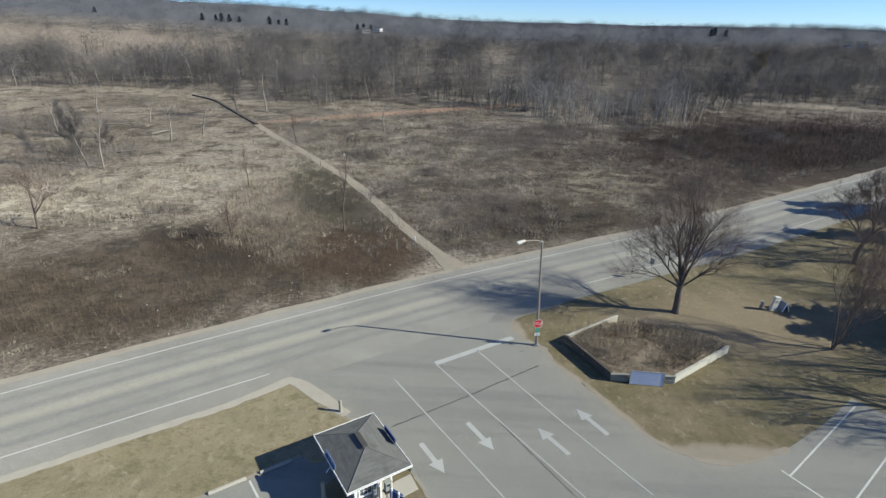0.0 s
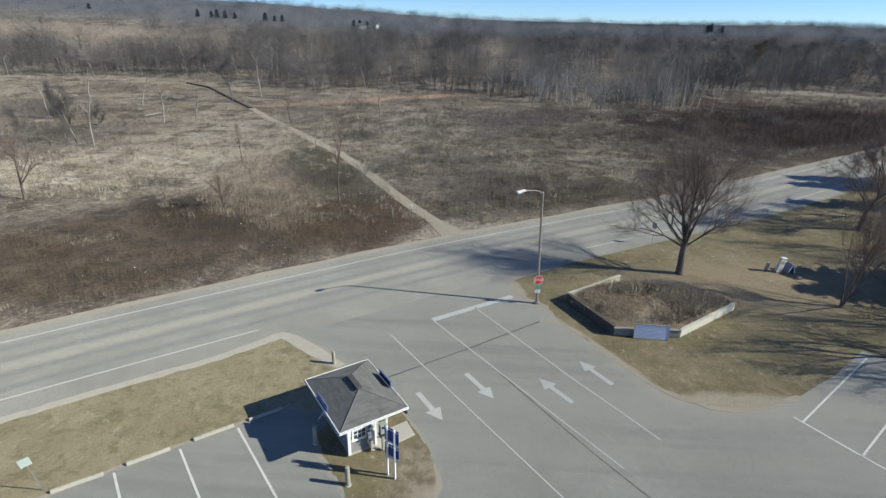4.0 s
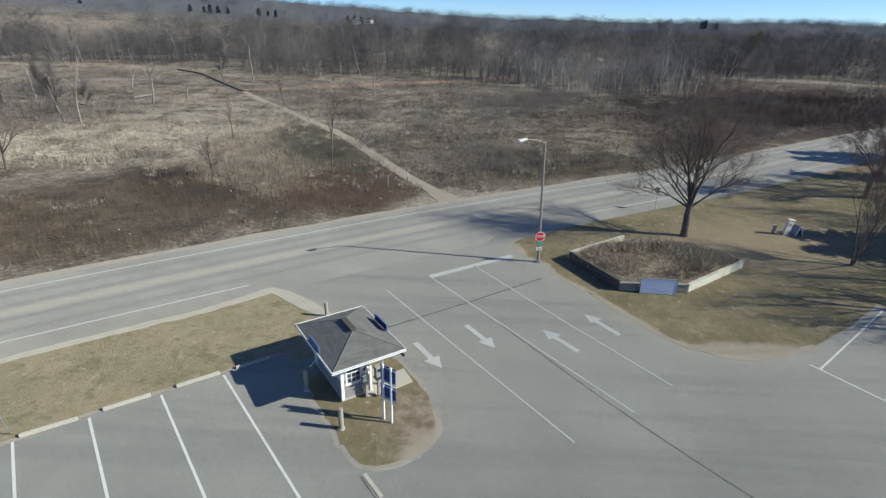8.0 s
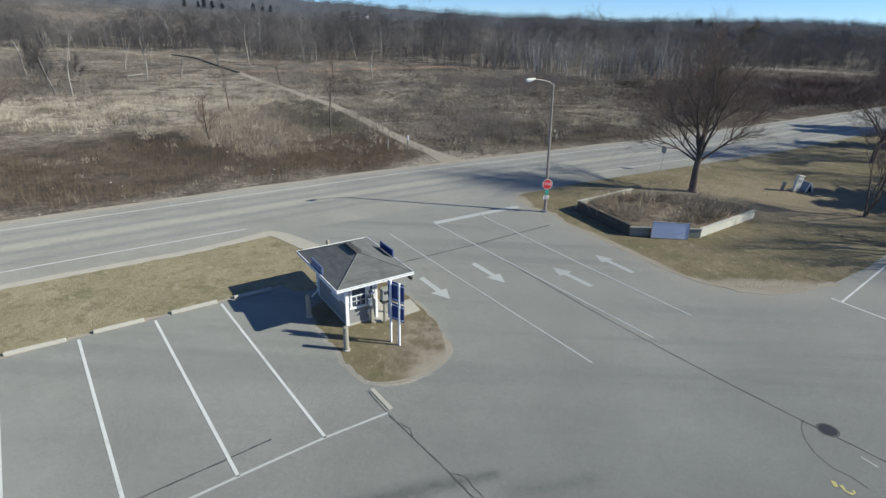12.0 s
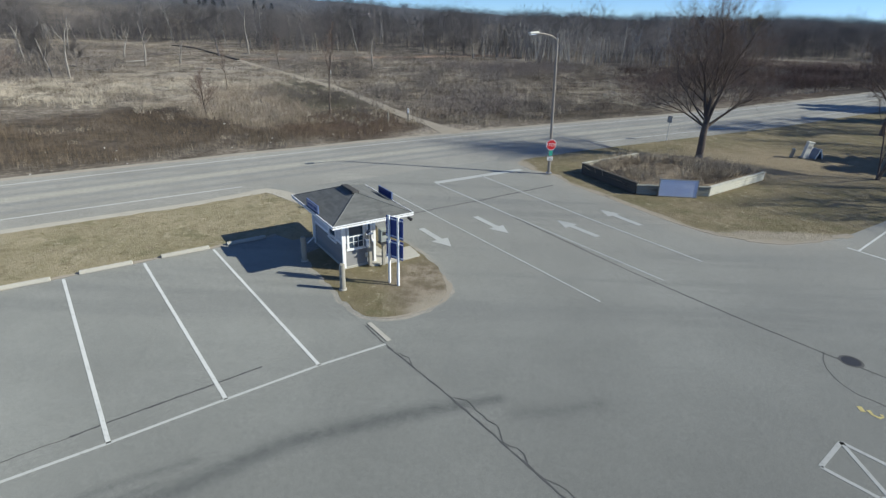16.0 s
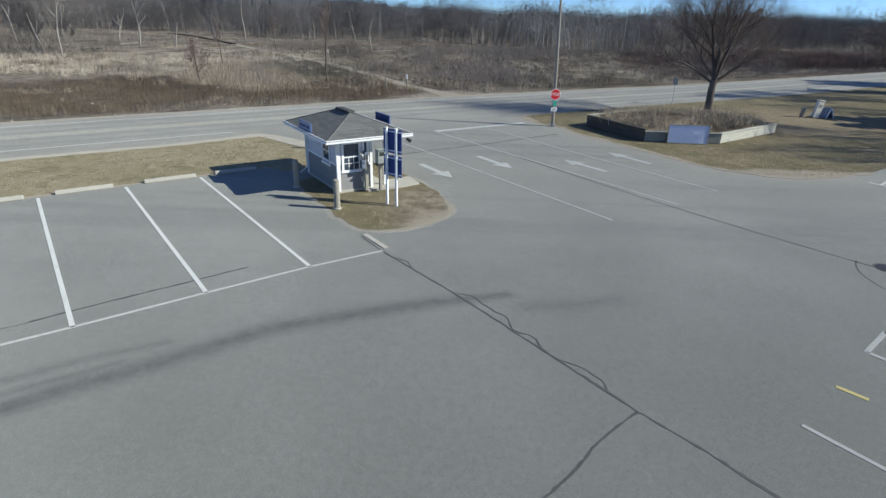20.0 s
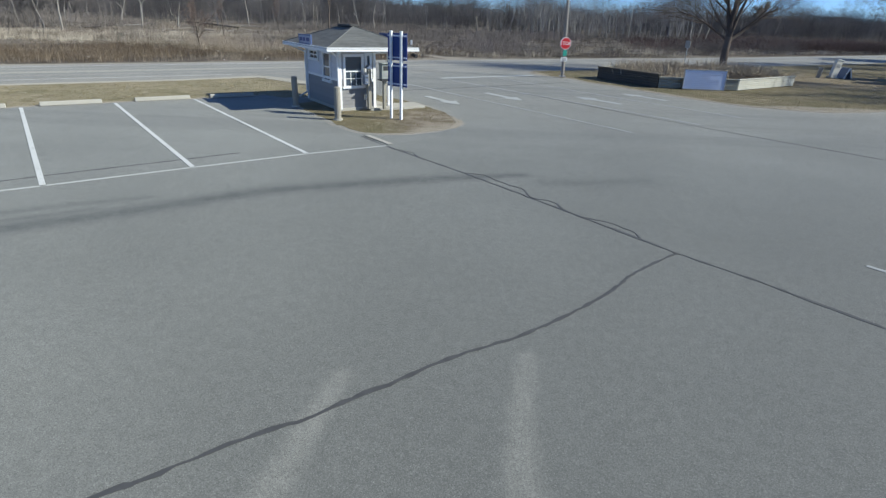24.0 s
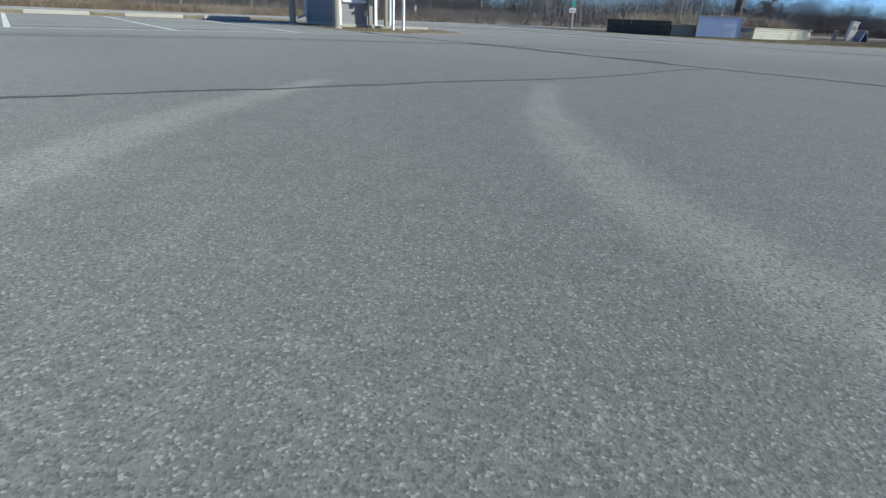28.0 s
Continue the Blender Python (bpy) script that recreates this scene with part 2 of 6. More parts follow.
def lawn_material():
    k = Nodes("dormant_lawn", 0.95, 0.0, 0.1)
    c = k.mix(k.ramp(k.noise(0.25, 6, 0.65), 0.36, 0.64), (0.20, 0.172, 0.098), (0.295, 0.245, 0.158))
    c = k.mix(k.ramp(k.noise(0.45, 6, 0.68), 0.5, 0.68, 0.0, 0.7), c, (0.135, 0.130, 0.062))
    c = k.mix(k.ramp(k.noise(0.7, 5, 0.7, stretch=(1.0, 1.3, 1.0)), 0.55, 0.7, 0.0, 0.75), c, (0.15, 0.11, 0.075))
    c = k.mix(k.ramp(k.noise(3.2, 5, 0.7), 0.55, 0.72, 0.0, 0.6), c, (0.11, 0.09, 0.05))
    c = k.mix(k.ramp(k.noise(14, 4, 0.7), 0.4, 0.75, 0.0, 0.5), c, (0.37, 0.325, 0.21))
    c = k.mix(k.ramp(k.noise(30, 3, 0.7), 0.5, 0.75, 0.0, 0.6), c, (0.09, 0.075, 0.04))
    # east lawn: browner turf, its darkening partly tree shade put into the colour
    east = k.ramp(k.xyz()[0], -9.0, -6.0)
    c = k.mix(east, k.mix(0.28, c, (0.40, 0.352, 0.24)), k.mix(0.24, c, (0.11, 0.085, 0.055)))
    c = k.mix(k.ramp(k.noise(1.1, 7, 0.75), 0.5, 0.64, 0.0, 0.5), c, (0.15, 0.125, 0.07))
    c = k.mix(k.ramp(k.noise(0.8, 7, 0.75, stretch=(1.4, 0.7, 1.0, 0.6)), 0.54, 0.68, 0.0, 0.55), c, (0.41, 0.36, 0.255))
    c = k.mix(k.ramp(k.noise(0.38, 7, 0.75, stretch=(1.0, 1.5, 1.0, 0.6)), 0.52, 0.64, 0.0, 0.6), c, (0.15, 0.142, 0.075))
    c = k.mix(k.ramp(k.noise(2.0, 7, 0.8), 0.58, 0.66, 0.0, 0.7), c, (0.44, 0.39, 0.29))
    soil = k.math("MULTIPLY", k.ellipse(-1.7, 19.6, 1.5, 2.6, 0, k.noise(1.2, 5, 0.7), 0.4), 0.85)
    c = k.mix(soil, c, k.mix(k.ramp(k.noise(1.3, 6, 0.7), 0.36, 0.66), (0.17, 0.138, 0.095), (0.335, 0.285, 0.22)))
    c = k.mix(k.math("MULTIPLY", k.ellipse(24, 43, 12, 5, 10, k.noise(0.3, 5, 0.7), 0.5), 0.6), c, (0.33, 0.265, 0.185))
    rim = k.noise(0.9, 5, 0.7)
    for cx, cy, rx, ry, turn in ((16.6, 26.75, 4.6, 0.85, 2), (9.9, 31.7, 4.6, 0.32, -57), (4.7, 40.3, 0.5, 1.6, 15), (-1.35, 18.0, 0.55, 1.5, -35), (-9.5, 29.6, 2.6, 0.4, -38)):
        c = k.mix(k.math("MULTIPLY", k.ellipse(cx, cy, rx, ry, turn, rim, 0.5), 0.85), c, (0.37, 0.325, 0.255))
    k.bump(k.noise(24, 4, 0.7), 0.9, 0.05)
    return k.done(c)


M_LAWN = lawn_material()


def sand_material(name, base):
    k = Nodes(name, 0.95, 0.0, 0.1)
    c = k.mix(k.noise(1.1, 5, 0.6), tuple(x * 0.8 for x in base), tuple(x * 1.12 for x in base))
    c = k.mix(k.ramp(k.noise(22, 4, 0.7), 0.45, 0.8, 0.0, 0.5), c, tuple(x * 0.6 for x in base))
    k.bump(k.noise(25, 4, 0.7), 0.5, 0.02)
    return k.done(c)


M_SAND = sand_material("sandy_verge", (0.345, 0.305, 0.245))
M_GRAVEL = sand_material("gravel_shoulder", (0.36, 0.325, 0.265))
M_TRAIL = sand_material("trail_gravel", (0.335, 0.295, 0.235))
M_KERB = sand_material("worn_kerb", (0.42, 0.39, 0.325))
M_CONC = sand_material("concrete", (0.46, 0.435, 0.375))


def worn_paint(name, colour, under):
    k = Nodes(name, 0.75, 0.0, 0.3)
    wear = k.math("ADD", k.ramp(k.noise(9, 5, 0.7), 0.52, 0.72, 0.0, 0.75), k.ramp(k.noise(0.8, 4), 0.5, 0.75, 0.0, 0.3))
    return k.done(k.mix(wear, colour, under))


M_PAINT = worn_paint("worn_white_paint", (0.58, 0.585, 0.555), (0.29, 0.295, 0.28))
M_ARROW = worn_paint("worn_arrow_paint", (0.44, 0.445, 0.42), (0.275, 0.28, 0.26))
M_ROADLINE = worn_paint("worn_edge_line", (0.50, 0.50, 0.475), (0.30, 0.30, 0.28))
M_FAINT = worn_paint("faded_white_paint", (0.40, 0.405, 0.385), (0.25, 0.256, 0.245))
M_YELLOW2 = worn_paint("yellow_marking", (0.52, 0.44, 0.18), (0.23, 0.225, 0.21))
M_TAR = plain("crack_tar", (0.085, 0.084, 0.082), 0.6, vary=0.3)
M_SEAM = plain("old_crack_fill", (0.10, 0.098, 0.094), 0.8, vary=0.3)
M_WHITE = plain("white_trim", (0.78, 0.78, 0.77), 0.5, vary=0.04)
M_BLUE = plain("blue_sign_back", (0.02, 0.045, 0.19), 0.45, vary=0.15)
M_STEEL = plain("galvanised_steel", (0.42, 0.43, 0.44), 0.45, 0.7, vary=0.1)
M_LAMPGREY = plain("weathered_pole", (0.27, 0.24, 0.21), 0.6, 0.2, vary=0.12)
M_RED = plain("stop_red", (0.55, 0.03, 0.035), 0.4, vary=0.05)
M_GREEN = plain("sign_green", (0.05, 0.33, 0.25), 0.4, vary=0.05)
M_DARK = plain("dark_metal", (0.035, 0.035, 0.038), 0.5, vary=0.15)
M_GREYBOX = plain("grey_enamel", (0.30, 0.30, 0.29), 0.5, vary=0.08)
M_BOARD = plain("blue_grey_panel", (0.52, 0.57, 0.70), 0.35, vary=0.05)
M_BARS = plain("pale_lettering", (0.46, 0.51, 0.645), 0.5, vary=0.05)
M_SIGNBACK = plain("grey_green_plate", (0.42, 0.48, 0.44), 0.5, vary=0.08)
M_CREAM = plain("cream_enamel", (0.62, 0.60, 0.53), 0.5, vary=0.08)


def wood_material(name, a, b, stretch):
    k = Nodes(name, 0.85, 0.0, 0.2)
    c = k.mix(k.noise(6, 5, 0.65, stretch=stretch), a, b)
    c = k.mix(k.ramp(k.noise(2.5, 4), 0.55, 0.75, 0.0, 0.5), c, tuple(x * 0.55 for x in a))
    k.bump(k.noise(20, 4, 0.7, stretch=stretch), 0.5, 0.01)
    return k.done(c)


# dark boardwalk wood; on the planter's left wall it stands in for shade
M_TIMBER_DARK = wood_material("dark_timber_wall_shade", (0.07, 0.062, 0.052), (0.12, 0.108, 0.09), (1, 1, 5))
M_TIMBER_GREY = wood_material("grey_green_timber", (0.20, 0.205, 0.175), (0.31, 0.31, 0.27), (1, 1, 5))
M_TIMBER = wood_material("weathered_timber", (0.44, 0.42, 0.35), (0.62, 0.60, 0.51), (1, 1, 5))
M_POSTWOOD = wood_material("bollard_timber", (0.27, 0.25, 0.20), (0.40, 0.37, 0.31), (6, 6, 0.6))


def shingle_material():
    k = Nodes("asphalt_shingle", 0.9, 0.0, 0.2)
    c = k.mix(k.random(), (0.118, 0.121, 0.116), (0.16, 0.162, 0.153))
    c = k.mix(k.ramp(k.noise(60, 3, 0.7), 0.4, 0.8, 0.0, 0.6), c, (0.20, 0.20, 0.188))
    c = k.mix(k.ramp(k.noise(1.4, 4), 0.5, 0.75, 0.0, 0.5), c, (0.08, 0.08, 0.076))
    k.bump(k.noise(80, 3), 0.4, 0.004)
    return k.done(c)


M_SHINGLE = shingle_material()


def siding_material(name, base):
    k = Nodes(name, 0.6, 0.0, 0.3)
    c = k.mix(k.random(), tuple(x * 0.93 for x in base), tuple(x * 1.05 for x in base))
    c = k.mix(k.ramp(k.noise(3, 5), 0.5, 0.8, 0.0, 0.25), c, tuple(x * 0.75 for x in base))
    return k.done(c)


M_SIDE_UP = siding_material("pale_siding", (0.58, 0.58, 0.60))
M_SIDE_LOW = siding_material("grey_siding", (0.25, 0.243, 0.236))


def glass_material():
    k = Nodes("window_glass", 0.05, 0.0, 0.6)
    return k.done((0.05, 0.07, 0.095))


M_GLASS = glass_material()


def bark_material(name, a, b, patch=None, soft=0.0, mottle=0.0, size=1.0):
    k = Nodes(name, 0.95, 0.0, 0.1)
    if soft:
        k.round_normal(soft)
    c = k.mix(k.random(True), a, b)
    c = k.mix(k.ramp(k.noise(3, 4, 0.7, stretch=(3, 3, 0.5)), 0.45, 0.75, 0.0, 0.5), c, tuple(x * 0.6 for x in a))
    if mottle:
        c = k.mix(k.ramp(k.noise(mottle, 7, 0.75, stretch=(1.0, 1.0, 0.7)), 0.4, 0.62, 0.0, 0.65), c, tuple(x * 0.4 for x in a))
    if patch:
        c = k.mix(k.ramp(k.noise(0.028 * size, 4, 0.6, stretch=(1.0, 0.6, 0.3)), 0.42, 0.58, 0.0, 0.75), c, patch)
        c = k.mix(k.ramp(k.noise(0.06 * size, 4, 0.6, stretch=(1.0, 0.55, 0.3)), 0.5, 0.6, 0.0, 0.75), c, tuple(x * 0.5 for x in a))
    return k.done(c)


M_BARK = bark_material("dark_bark", (0.11, 0.09, 0.078), (0.19, 0.155, 0.13))
M_TWIG = bark_material("red_brown_twigs", (0.17, 0.125, 0.105), (0.27, 0.205, 0.17))
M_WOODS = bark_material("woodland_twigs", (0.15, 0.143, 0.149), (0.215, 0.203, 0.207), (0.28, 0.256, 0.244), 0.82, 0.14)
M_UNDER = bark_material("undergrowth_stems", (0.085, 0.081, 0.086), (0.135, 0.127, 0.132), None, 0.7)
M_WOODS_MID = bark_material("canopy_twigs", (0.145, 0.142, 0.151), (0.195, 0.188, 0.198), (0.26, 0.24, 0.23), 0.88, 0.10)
# bluer than the nearer twigs: distance haze put into the base colour
M_WOODS_FAR = bark_material("hazed_far_twigs", (0.098, 0.115, 0.152), (0.122, 0.138, 0.174), (0.136, 0.143, 0.160), 0.9)
M_ASPEN = bark_material("pale_aspen_bark", (0.21, 0.205, 0.20), (0.35, 0.34, 0.328))
M_SHRUB = bark_material("shrub_stems", (0.145, 0.126, 0.115), (0.25, 0.219, 0.2), (0.255, 0.228, 0.203), 0.6, 0.3)
M_PALEBRUSH = bark_material("pale_brush_stems", (0.165, 0.142, 0.132), (0.265, 0.23, 0.213), None, 0.6)
M_REDSHRUB = bark_material("red_shrub_stems", (0.115, 0.078, 0.068), (0.20, 0.142, 0.124), None, 0.4)
M_RUST = bark_material("red_brown_stems", (0.125, 0.094, 0.064), (0.27, 0.212, 0.15), None, 0.2, 0.45)
M_STRAW = bark_material("straw_blades", (0.27, 0.228, 0.178), (0.55, 0.485, 0.39), (0.54, 0.48, 0.385), 0.5, 0.35, 3.5)
M_TAN = bark_material("tan_reeds", (0.26, 0.213, 0.163), (0.46, 0.388, 0.303), None, 0.4, 0.5)
M_GREYGRASS = bark_material("weathered_grass", (0.125, 0.102, 0.078), (0.36, 0.305, 0.237), (0.43, 0.37, 0.285), 0.5, 0.4, 2.6)
M_DARKSHRUB = bark_material("dark_shrub_stems", (0.07, 0.05, 0.044), (0.125, 0.092, 0.078))
M_PLUME = bark_material("dead_plume_grass", (0.32, 0.262, 0.185), (0.54, 0.455, 0.34), None, 0.5)
M_BEDGRASS = bark_material("bed_grass_blades", (0.15, 0.112, 0.075), (0.36, 0.285, 0.20), None, 0.6)
M_TURF = bark_material("lawn_blades", (0.16, 0.135, 0.06), (0.38, 0.32, 0.19))
# conifer needles paled and blued, with distance haze mixed into their colour
M_FARCONIFER = bark_material("hazed_conifer_needles", (0.07, 0.085, 0.102), (0.088, 0.103, 0.116))
M_CONIFER = bark_material("conifer_needles", (0.018, 0.03, 0.018), (0.04, 0.055, 0.03))
M_SNAG = bark_material("bleached_dead_wood", (0.20, 0.182, 0.16), (0.33, 0.305, 0.27))
M_WILLOW = bark_material("yellow_willow_twigs", (0.30, 0.245, 0.16), (0.38, 0.315, 0.215), None, 0.7)


# ---- building helpers ----
def mesh(name, verts, faces, mat):
    me = bpy.data.meshes.new(name)
    me.from_pydata([tuple(v) for v in verts], [], faces)
    if mat:
        me.materials.append(mat)
    return me


def part(name, bm, mat, parent=None, label=""):
    """Links a bmesh as one mesh object, under a thing or a part where one is given."""
    bmesh.ops.recalc_face_normals(bm, faces=bm.faces)
    me = bpy.data.meshes.new(name)
    bm.to_mesh(me)
    bm.free()
    me.materials.append(mat)
    ob = new(name, me)
    if parent:
        ob.parent = parent
    if label:
        ob["label"] = label
    return ob


def thing(name, m, label, category, group="", kind=""):
    ob = new(name)
    ob.matrix_world = m
    return tagged(ob, label, category, group, kind)


def box(bm, c, s, bevel=0.0, m=None):
    """A box of size s about c, in the frame m."""
    r = bmesh.ops.create_cube(bm, size=1.0)
    mm = (m or Matrix()) @ Matrix.Translation(c) @ Matrix.Diagonal((*s, 1))
    bmesh.ops.transform(bm, matrix=mm, verts=r["verts"])
    if bevel:
        es = list({e for v in r["verts"] for e in v.link_edges})
        bmesh.ops.bevel(bm, geom=es, offset=bevel, segments=1, affect="EDGES", profile=0.5)
    return bm


def rod(bm, a, b, r0, r1=None, n=8):
    """A tapered round bar from a to b."""
    a, b = Vector(a), Vector(b)
    d = b - a
    r = bmesh.ops.create_cone(bm, cap_ends=True, segments=n, radius1=r0, radius2=r0 if r1 is None else r1, depth=d.length)
    bmesh.ops.transform(bm, matrix=Matrix.Translation((a + b) / 2) @ d.to_track_quat("Z", "Y").to_matrix().to_4x4(), verts=r["verts"])
    return bm


def prism(bm, pts, z0, z1):
    """A slab with the outline pts from z0 to z1."""
    lo = [bm.verts.new((x, y, z0)) for x, y in pts]
    hi = [bm.verts.new((x, y, z1)) for x, y in pts]
    n = len(pts)
    fs = [bm.faces.new(hi), bm.faces.new(lo[::-1])]
    for i in range(n):
        bm.faces.new((lo[i], lo[(i + 1) % n], hi[(i + 1) % n], hi[i]))
    bmesh.ops.triangulate(bm, faces=fs)
    return bm


def smooth_line(pts, step=1.0):
    """A rounded polyline through pts (Catmull-Rom), about every step metres."""
    p = [Vector((*q[:2], 0)) for q in pts]
    p = [2 * p[0] - p[1]] + p + [2 * p[-1] - p[-2]]
    out = []
    for i in range(1, len(p) - 2):
        n = max(1, int((p[i + 1] - p[i]).length / step))
        for j in range(n):
            t = j / n
            q = 0.5 * (2 * p[i] + (p[i + 1] - p[i - 1]) * t + (2 * p[i - 1] - 5 * p[i] + 4 * p[i + 1] - p[i + 2]) * t * t
                       + (3 * p[i] - p[i - 1] - 3 * p[i + 1] + p[i + 2]) * t ** 3)
            out.append((q.x, q.y))
    out.append((p[-2].x, p[-2].y))
    return out


def offset(line, d):
    """The line moved d metres to its left."""
    out = []
    for i, (x, y) in enumerate(line):
        a, b = Vector(line[max(0, i - 1)]), Vector(line[min(len(line) - 1, i + 1)])
        t = (b - a).normalized()
        out.append((x - t.y * d, y + t.x * d))
    return out


def band(bm, a, b, z0, z1):
    """A slab between two lines of equal length."""
    n = len(a)
    va = [bm.verts.new((*p, z1)) for p in a]
    vb = [bm.verts.new((*p, z1)) for p in b]
    wa = [bm.verts.new((*p, z0)) for p in a]
    wb = [bm.verts.new((*p, z0)) for p in b]
    for i in range(n - 1):
        bm.faces.new((va[i], va[i + 1], vb[i + 1], vb[i]))
        bm.faces.new((wa[i], wa[i + 1], va[i + 1], va[i]))
        bm.faces.new((vb[i], vb[i + 1], wb[i + 1], wb[i]))
    bm.faces.new((va[0], vb[0], wb[0], wa[0]))
    bm.faces.new((va[-1], wa[-1], wb[-1], vb[-1]))
    return bm


def stripe(name, line, width, z, mat, parent=None, label="", wobble=0.0, seed=1, thick=0.004):
    """A thin painted or poured line on the ground."""
    rng = random.Random(seed)
    if wobble:
        line = [(x + rng.uniform(-wobble, wobble), y + rng.uniform(-wobble, wobble)) for x, y in line]
    w = [width / 2 * (1 + (rng.uniform(-0.5, 0.5) if wobble else 0)) for _ in line]
    a = [offset(line, w[i])[i] for i in range(len(line))] if wobble else offset(line, width / 2)
    b = [offset(line, -w[i])[i] for i in range(len(line))] if wobble else offset(line, -width / 2)
    return part(name, band(bmesh.new(), a, b, z - thick, z), mat, parent, label)


def soft_stripe(name, line, width, z, mat, parent, seed=1):
    """A worn band whose wear fades out towards its edges and ends."""
    rows = [offset(line, width * k) for k in (-0.5, -0.25, 0.0, 0.25, 0.5)]
    n = len(line)
    verts, faces, wear = [], [], []
    for i in range(n):
        end = min(1.0, i / 5, (n - 1 - i) / 5)
        for k in range(5):
            w = 1 + 0.25 * noise.noise((i * 0.35, k * 0.2, seed * 3.1))
            x, y = rows[k][i]
            verts.append((x, y, z))
            wear.append((0.0, 0.7, 1.0, 0.7, 0.0)[k] * end * w)
    for i in range(n - 1):
        for k in range(4):
            a = i * 5 + k
            faces.append((a, a + 1, a + 6, a + 5))
    me = mesh(name, verts, faces, mat)
    me.attributes.new("wear", "FLOAT", "POINT").data.foreach_set("value", wear)
    ob = new(name, me)
    ob.parent = parent
    return ob


def bulk(name, verts, tris, mat):
    """A large triangle mesh from arrays."""
    me = bpy.data.meshes.new(name)
    v, f = np.asarray(verts, np.float32), np.asarray(tris, np.int32)
    me.vertices.add(len(v))
    me.vertices.foreach_set("co", v.ravel())
    me.loops.add(f.size)
    me.loops.foreach_set("vertex_index", f.ravel())
    me.polygons.add(len(f))
    me.polygons.foreach_set("loop_start", np.arange(0, f.size, 3, dtype=np.int32))
    me.polygons.foreach_set("loop_total", np.full(len(f), 3, np.int32))
    me.update(calc_edges=True)
    me.validate()
    me.materials.append(mat)
    return new(name, me)


def scatter(name, templates, places, mat, seed=0):
    """One mesh of many turned and scaled copies. places: rows of x, y, z, size."""
    rng = np.random.default_rng(seed)
    vs, fs, base = [], [], 0
    which = rng.integers(0, len(templates), len(places))
    turn = rng.uniform(0, 2 * np.pi, len(places))
    for i, (tv, tf) in enumerate(templates):
        rows = np.nonzero(which == i)[0]
        if not len(rows):
            continue
        p, a = places[rows], turn[rows]
        c, s = np.cos(a)[:, None], np.sin(a)[:, None]
        k = p[:, 3:4]
        x = (tv[None, :, 0] * c - tv[None, :, 1] * s) * k + p[:, 0:1]
        y = (tv[None, :, 0] * s + tv[None, :, 1] * c) * k + p[:, 1:2]
        z = tv[None, :, 2] * k + p[:, 2:3]
        vs.append(np.stack((x, y, z), -1).reshape(-1, 3))
        n = len(tv)
        fs.append((tf[None] + (np.arange(len(rows)) * n)[:, None, None] + base).reshape(-1, 3))
        base += n * len(rows)
    return bulk(name, np.concatenate(vs), np.concatenate(fs), mat)


# ---- ground, road and lot ----
CENTRE = smooth_line([(-150, -66), (-60, 2.6), (-28.4, 26.7), (-10, 40.0), (-0.8, 46.3), (12.8, 54.8), (31, 66.0), (48, 77.8), (63, 88.4), (100, 114.8), (220, 200)], 3.0)
FAR_EDGE = offset(CENTRE, 5.5)
NEAR_EDGE = offset(CENTRE, -5.6)


def road_distance(x, y):
    """How far a point lies beyond the far edge of the road (minus: this side)."""
    c, s = math.cos(radians(35.2)), math.sin(radians(35.2))
    return (y - 51.5) * c - (x + 4.0) * s


def hill(x, y):
    """Height of the land: flat marsh, then wooded ridges far off."""
    r = math.hypot(x, y)
    z = -0.22 + 0.03 * noise.noise((x * 0.11, y * 0.11, 3.0)) + 0.02 * noise.noise((x * 0.4, y * 0.4, 8.0))
    if r > 420:
        az = math.degrees(math.atan2(x, y))
        top = 16 + 36 * (1 / (1 + math.exp((az + 10) / 6))) + 7 / (1 + math.exp(-(az - 22) / 4))
        top += 6 * noise.noise((az * 0.16, 2.0, 0.0)) + 3.0 * noise.noise((az * 0.6, 5.0, 1.0))
        t = min(1.0, max(0.0, (r - 420) / 1080))
        z += top * t * t * (3 - 2 * t)
    return z


def land(x, y):
    """Height of the ground: a low bank carries the road's far shoulder down to the marsh."""
    z, d = hill(x, y), road_distance(x, y)
    if math.hypot(x, y) < 300 and d < 9:
        t = min(1.0, max(0.0, (d - 1.5) / 7.5))
        z = -0.05 * (1 - t) + z * t if d > -3 else -0.25
    return z


def build_ground():
    angles = [radians(a) for a in range(0, 360, 10)]
    angles = sorted(set(angles + [radians(a / 2) for a in range(60, 241, 1)]))
    rings = [0, 20, 35, 45] + list(range(50, 130, 2)) + list(range(130, 220, 4)) + [230, 250, 280, 320, 360, 420, 500, 600, 700, 800, 900, 1000, 1100, 1200, 1300, 1400, 1500, 1800, 2300, 3200, 4500]
    verts, faces = [], []
    n = len(angles)
    for r in rings:
        for a in angles:
            x, y = r * math.cos(a), r * math.sin(a)
            z = land(x, y) if y > 0 else -0.25
            verts.append((x, y, z))
    for i in range(len(rings) - 1):
        for j in range(n):
            k = (j + 1) % n
            faces.append((i * n + j, (i + 1) * n + j, (i + 1) * n + k, i * n + k))
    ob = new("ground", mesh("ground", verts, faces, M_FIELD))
    for p in ob.data.polygons:
        p.use_smooth = True
    return tagged(ob, "flat brown marsh ground rising to distant wooded ridges", "ground", kind="structure")


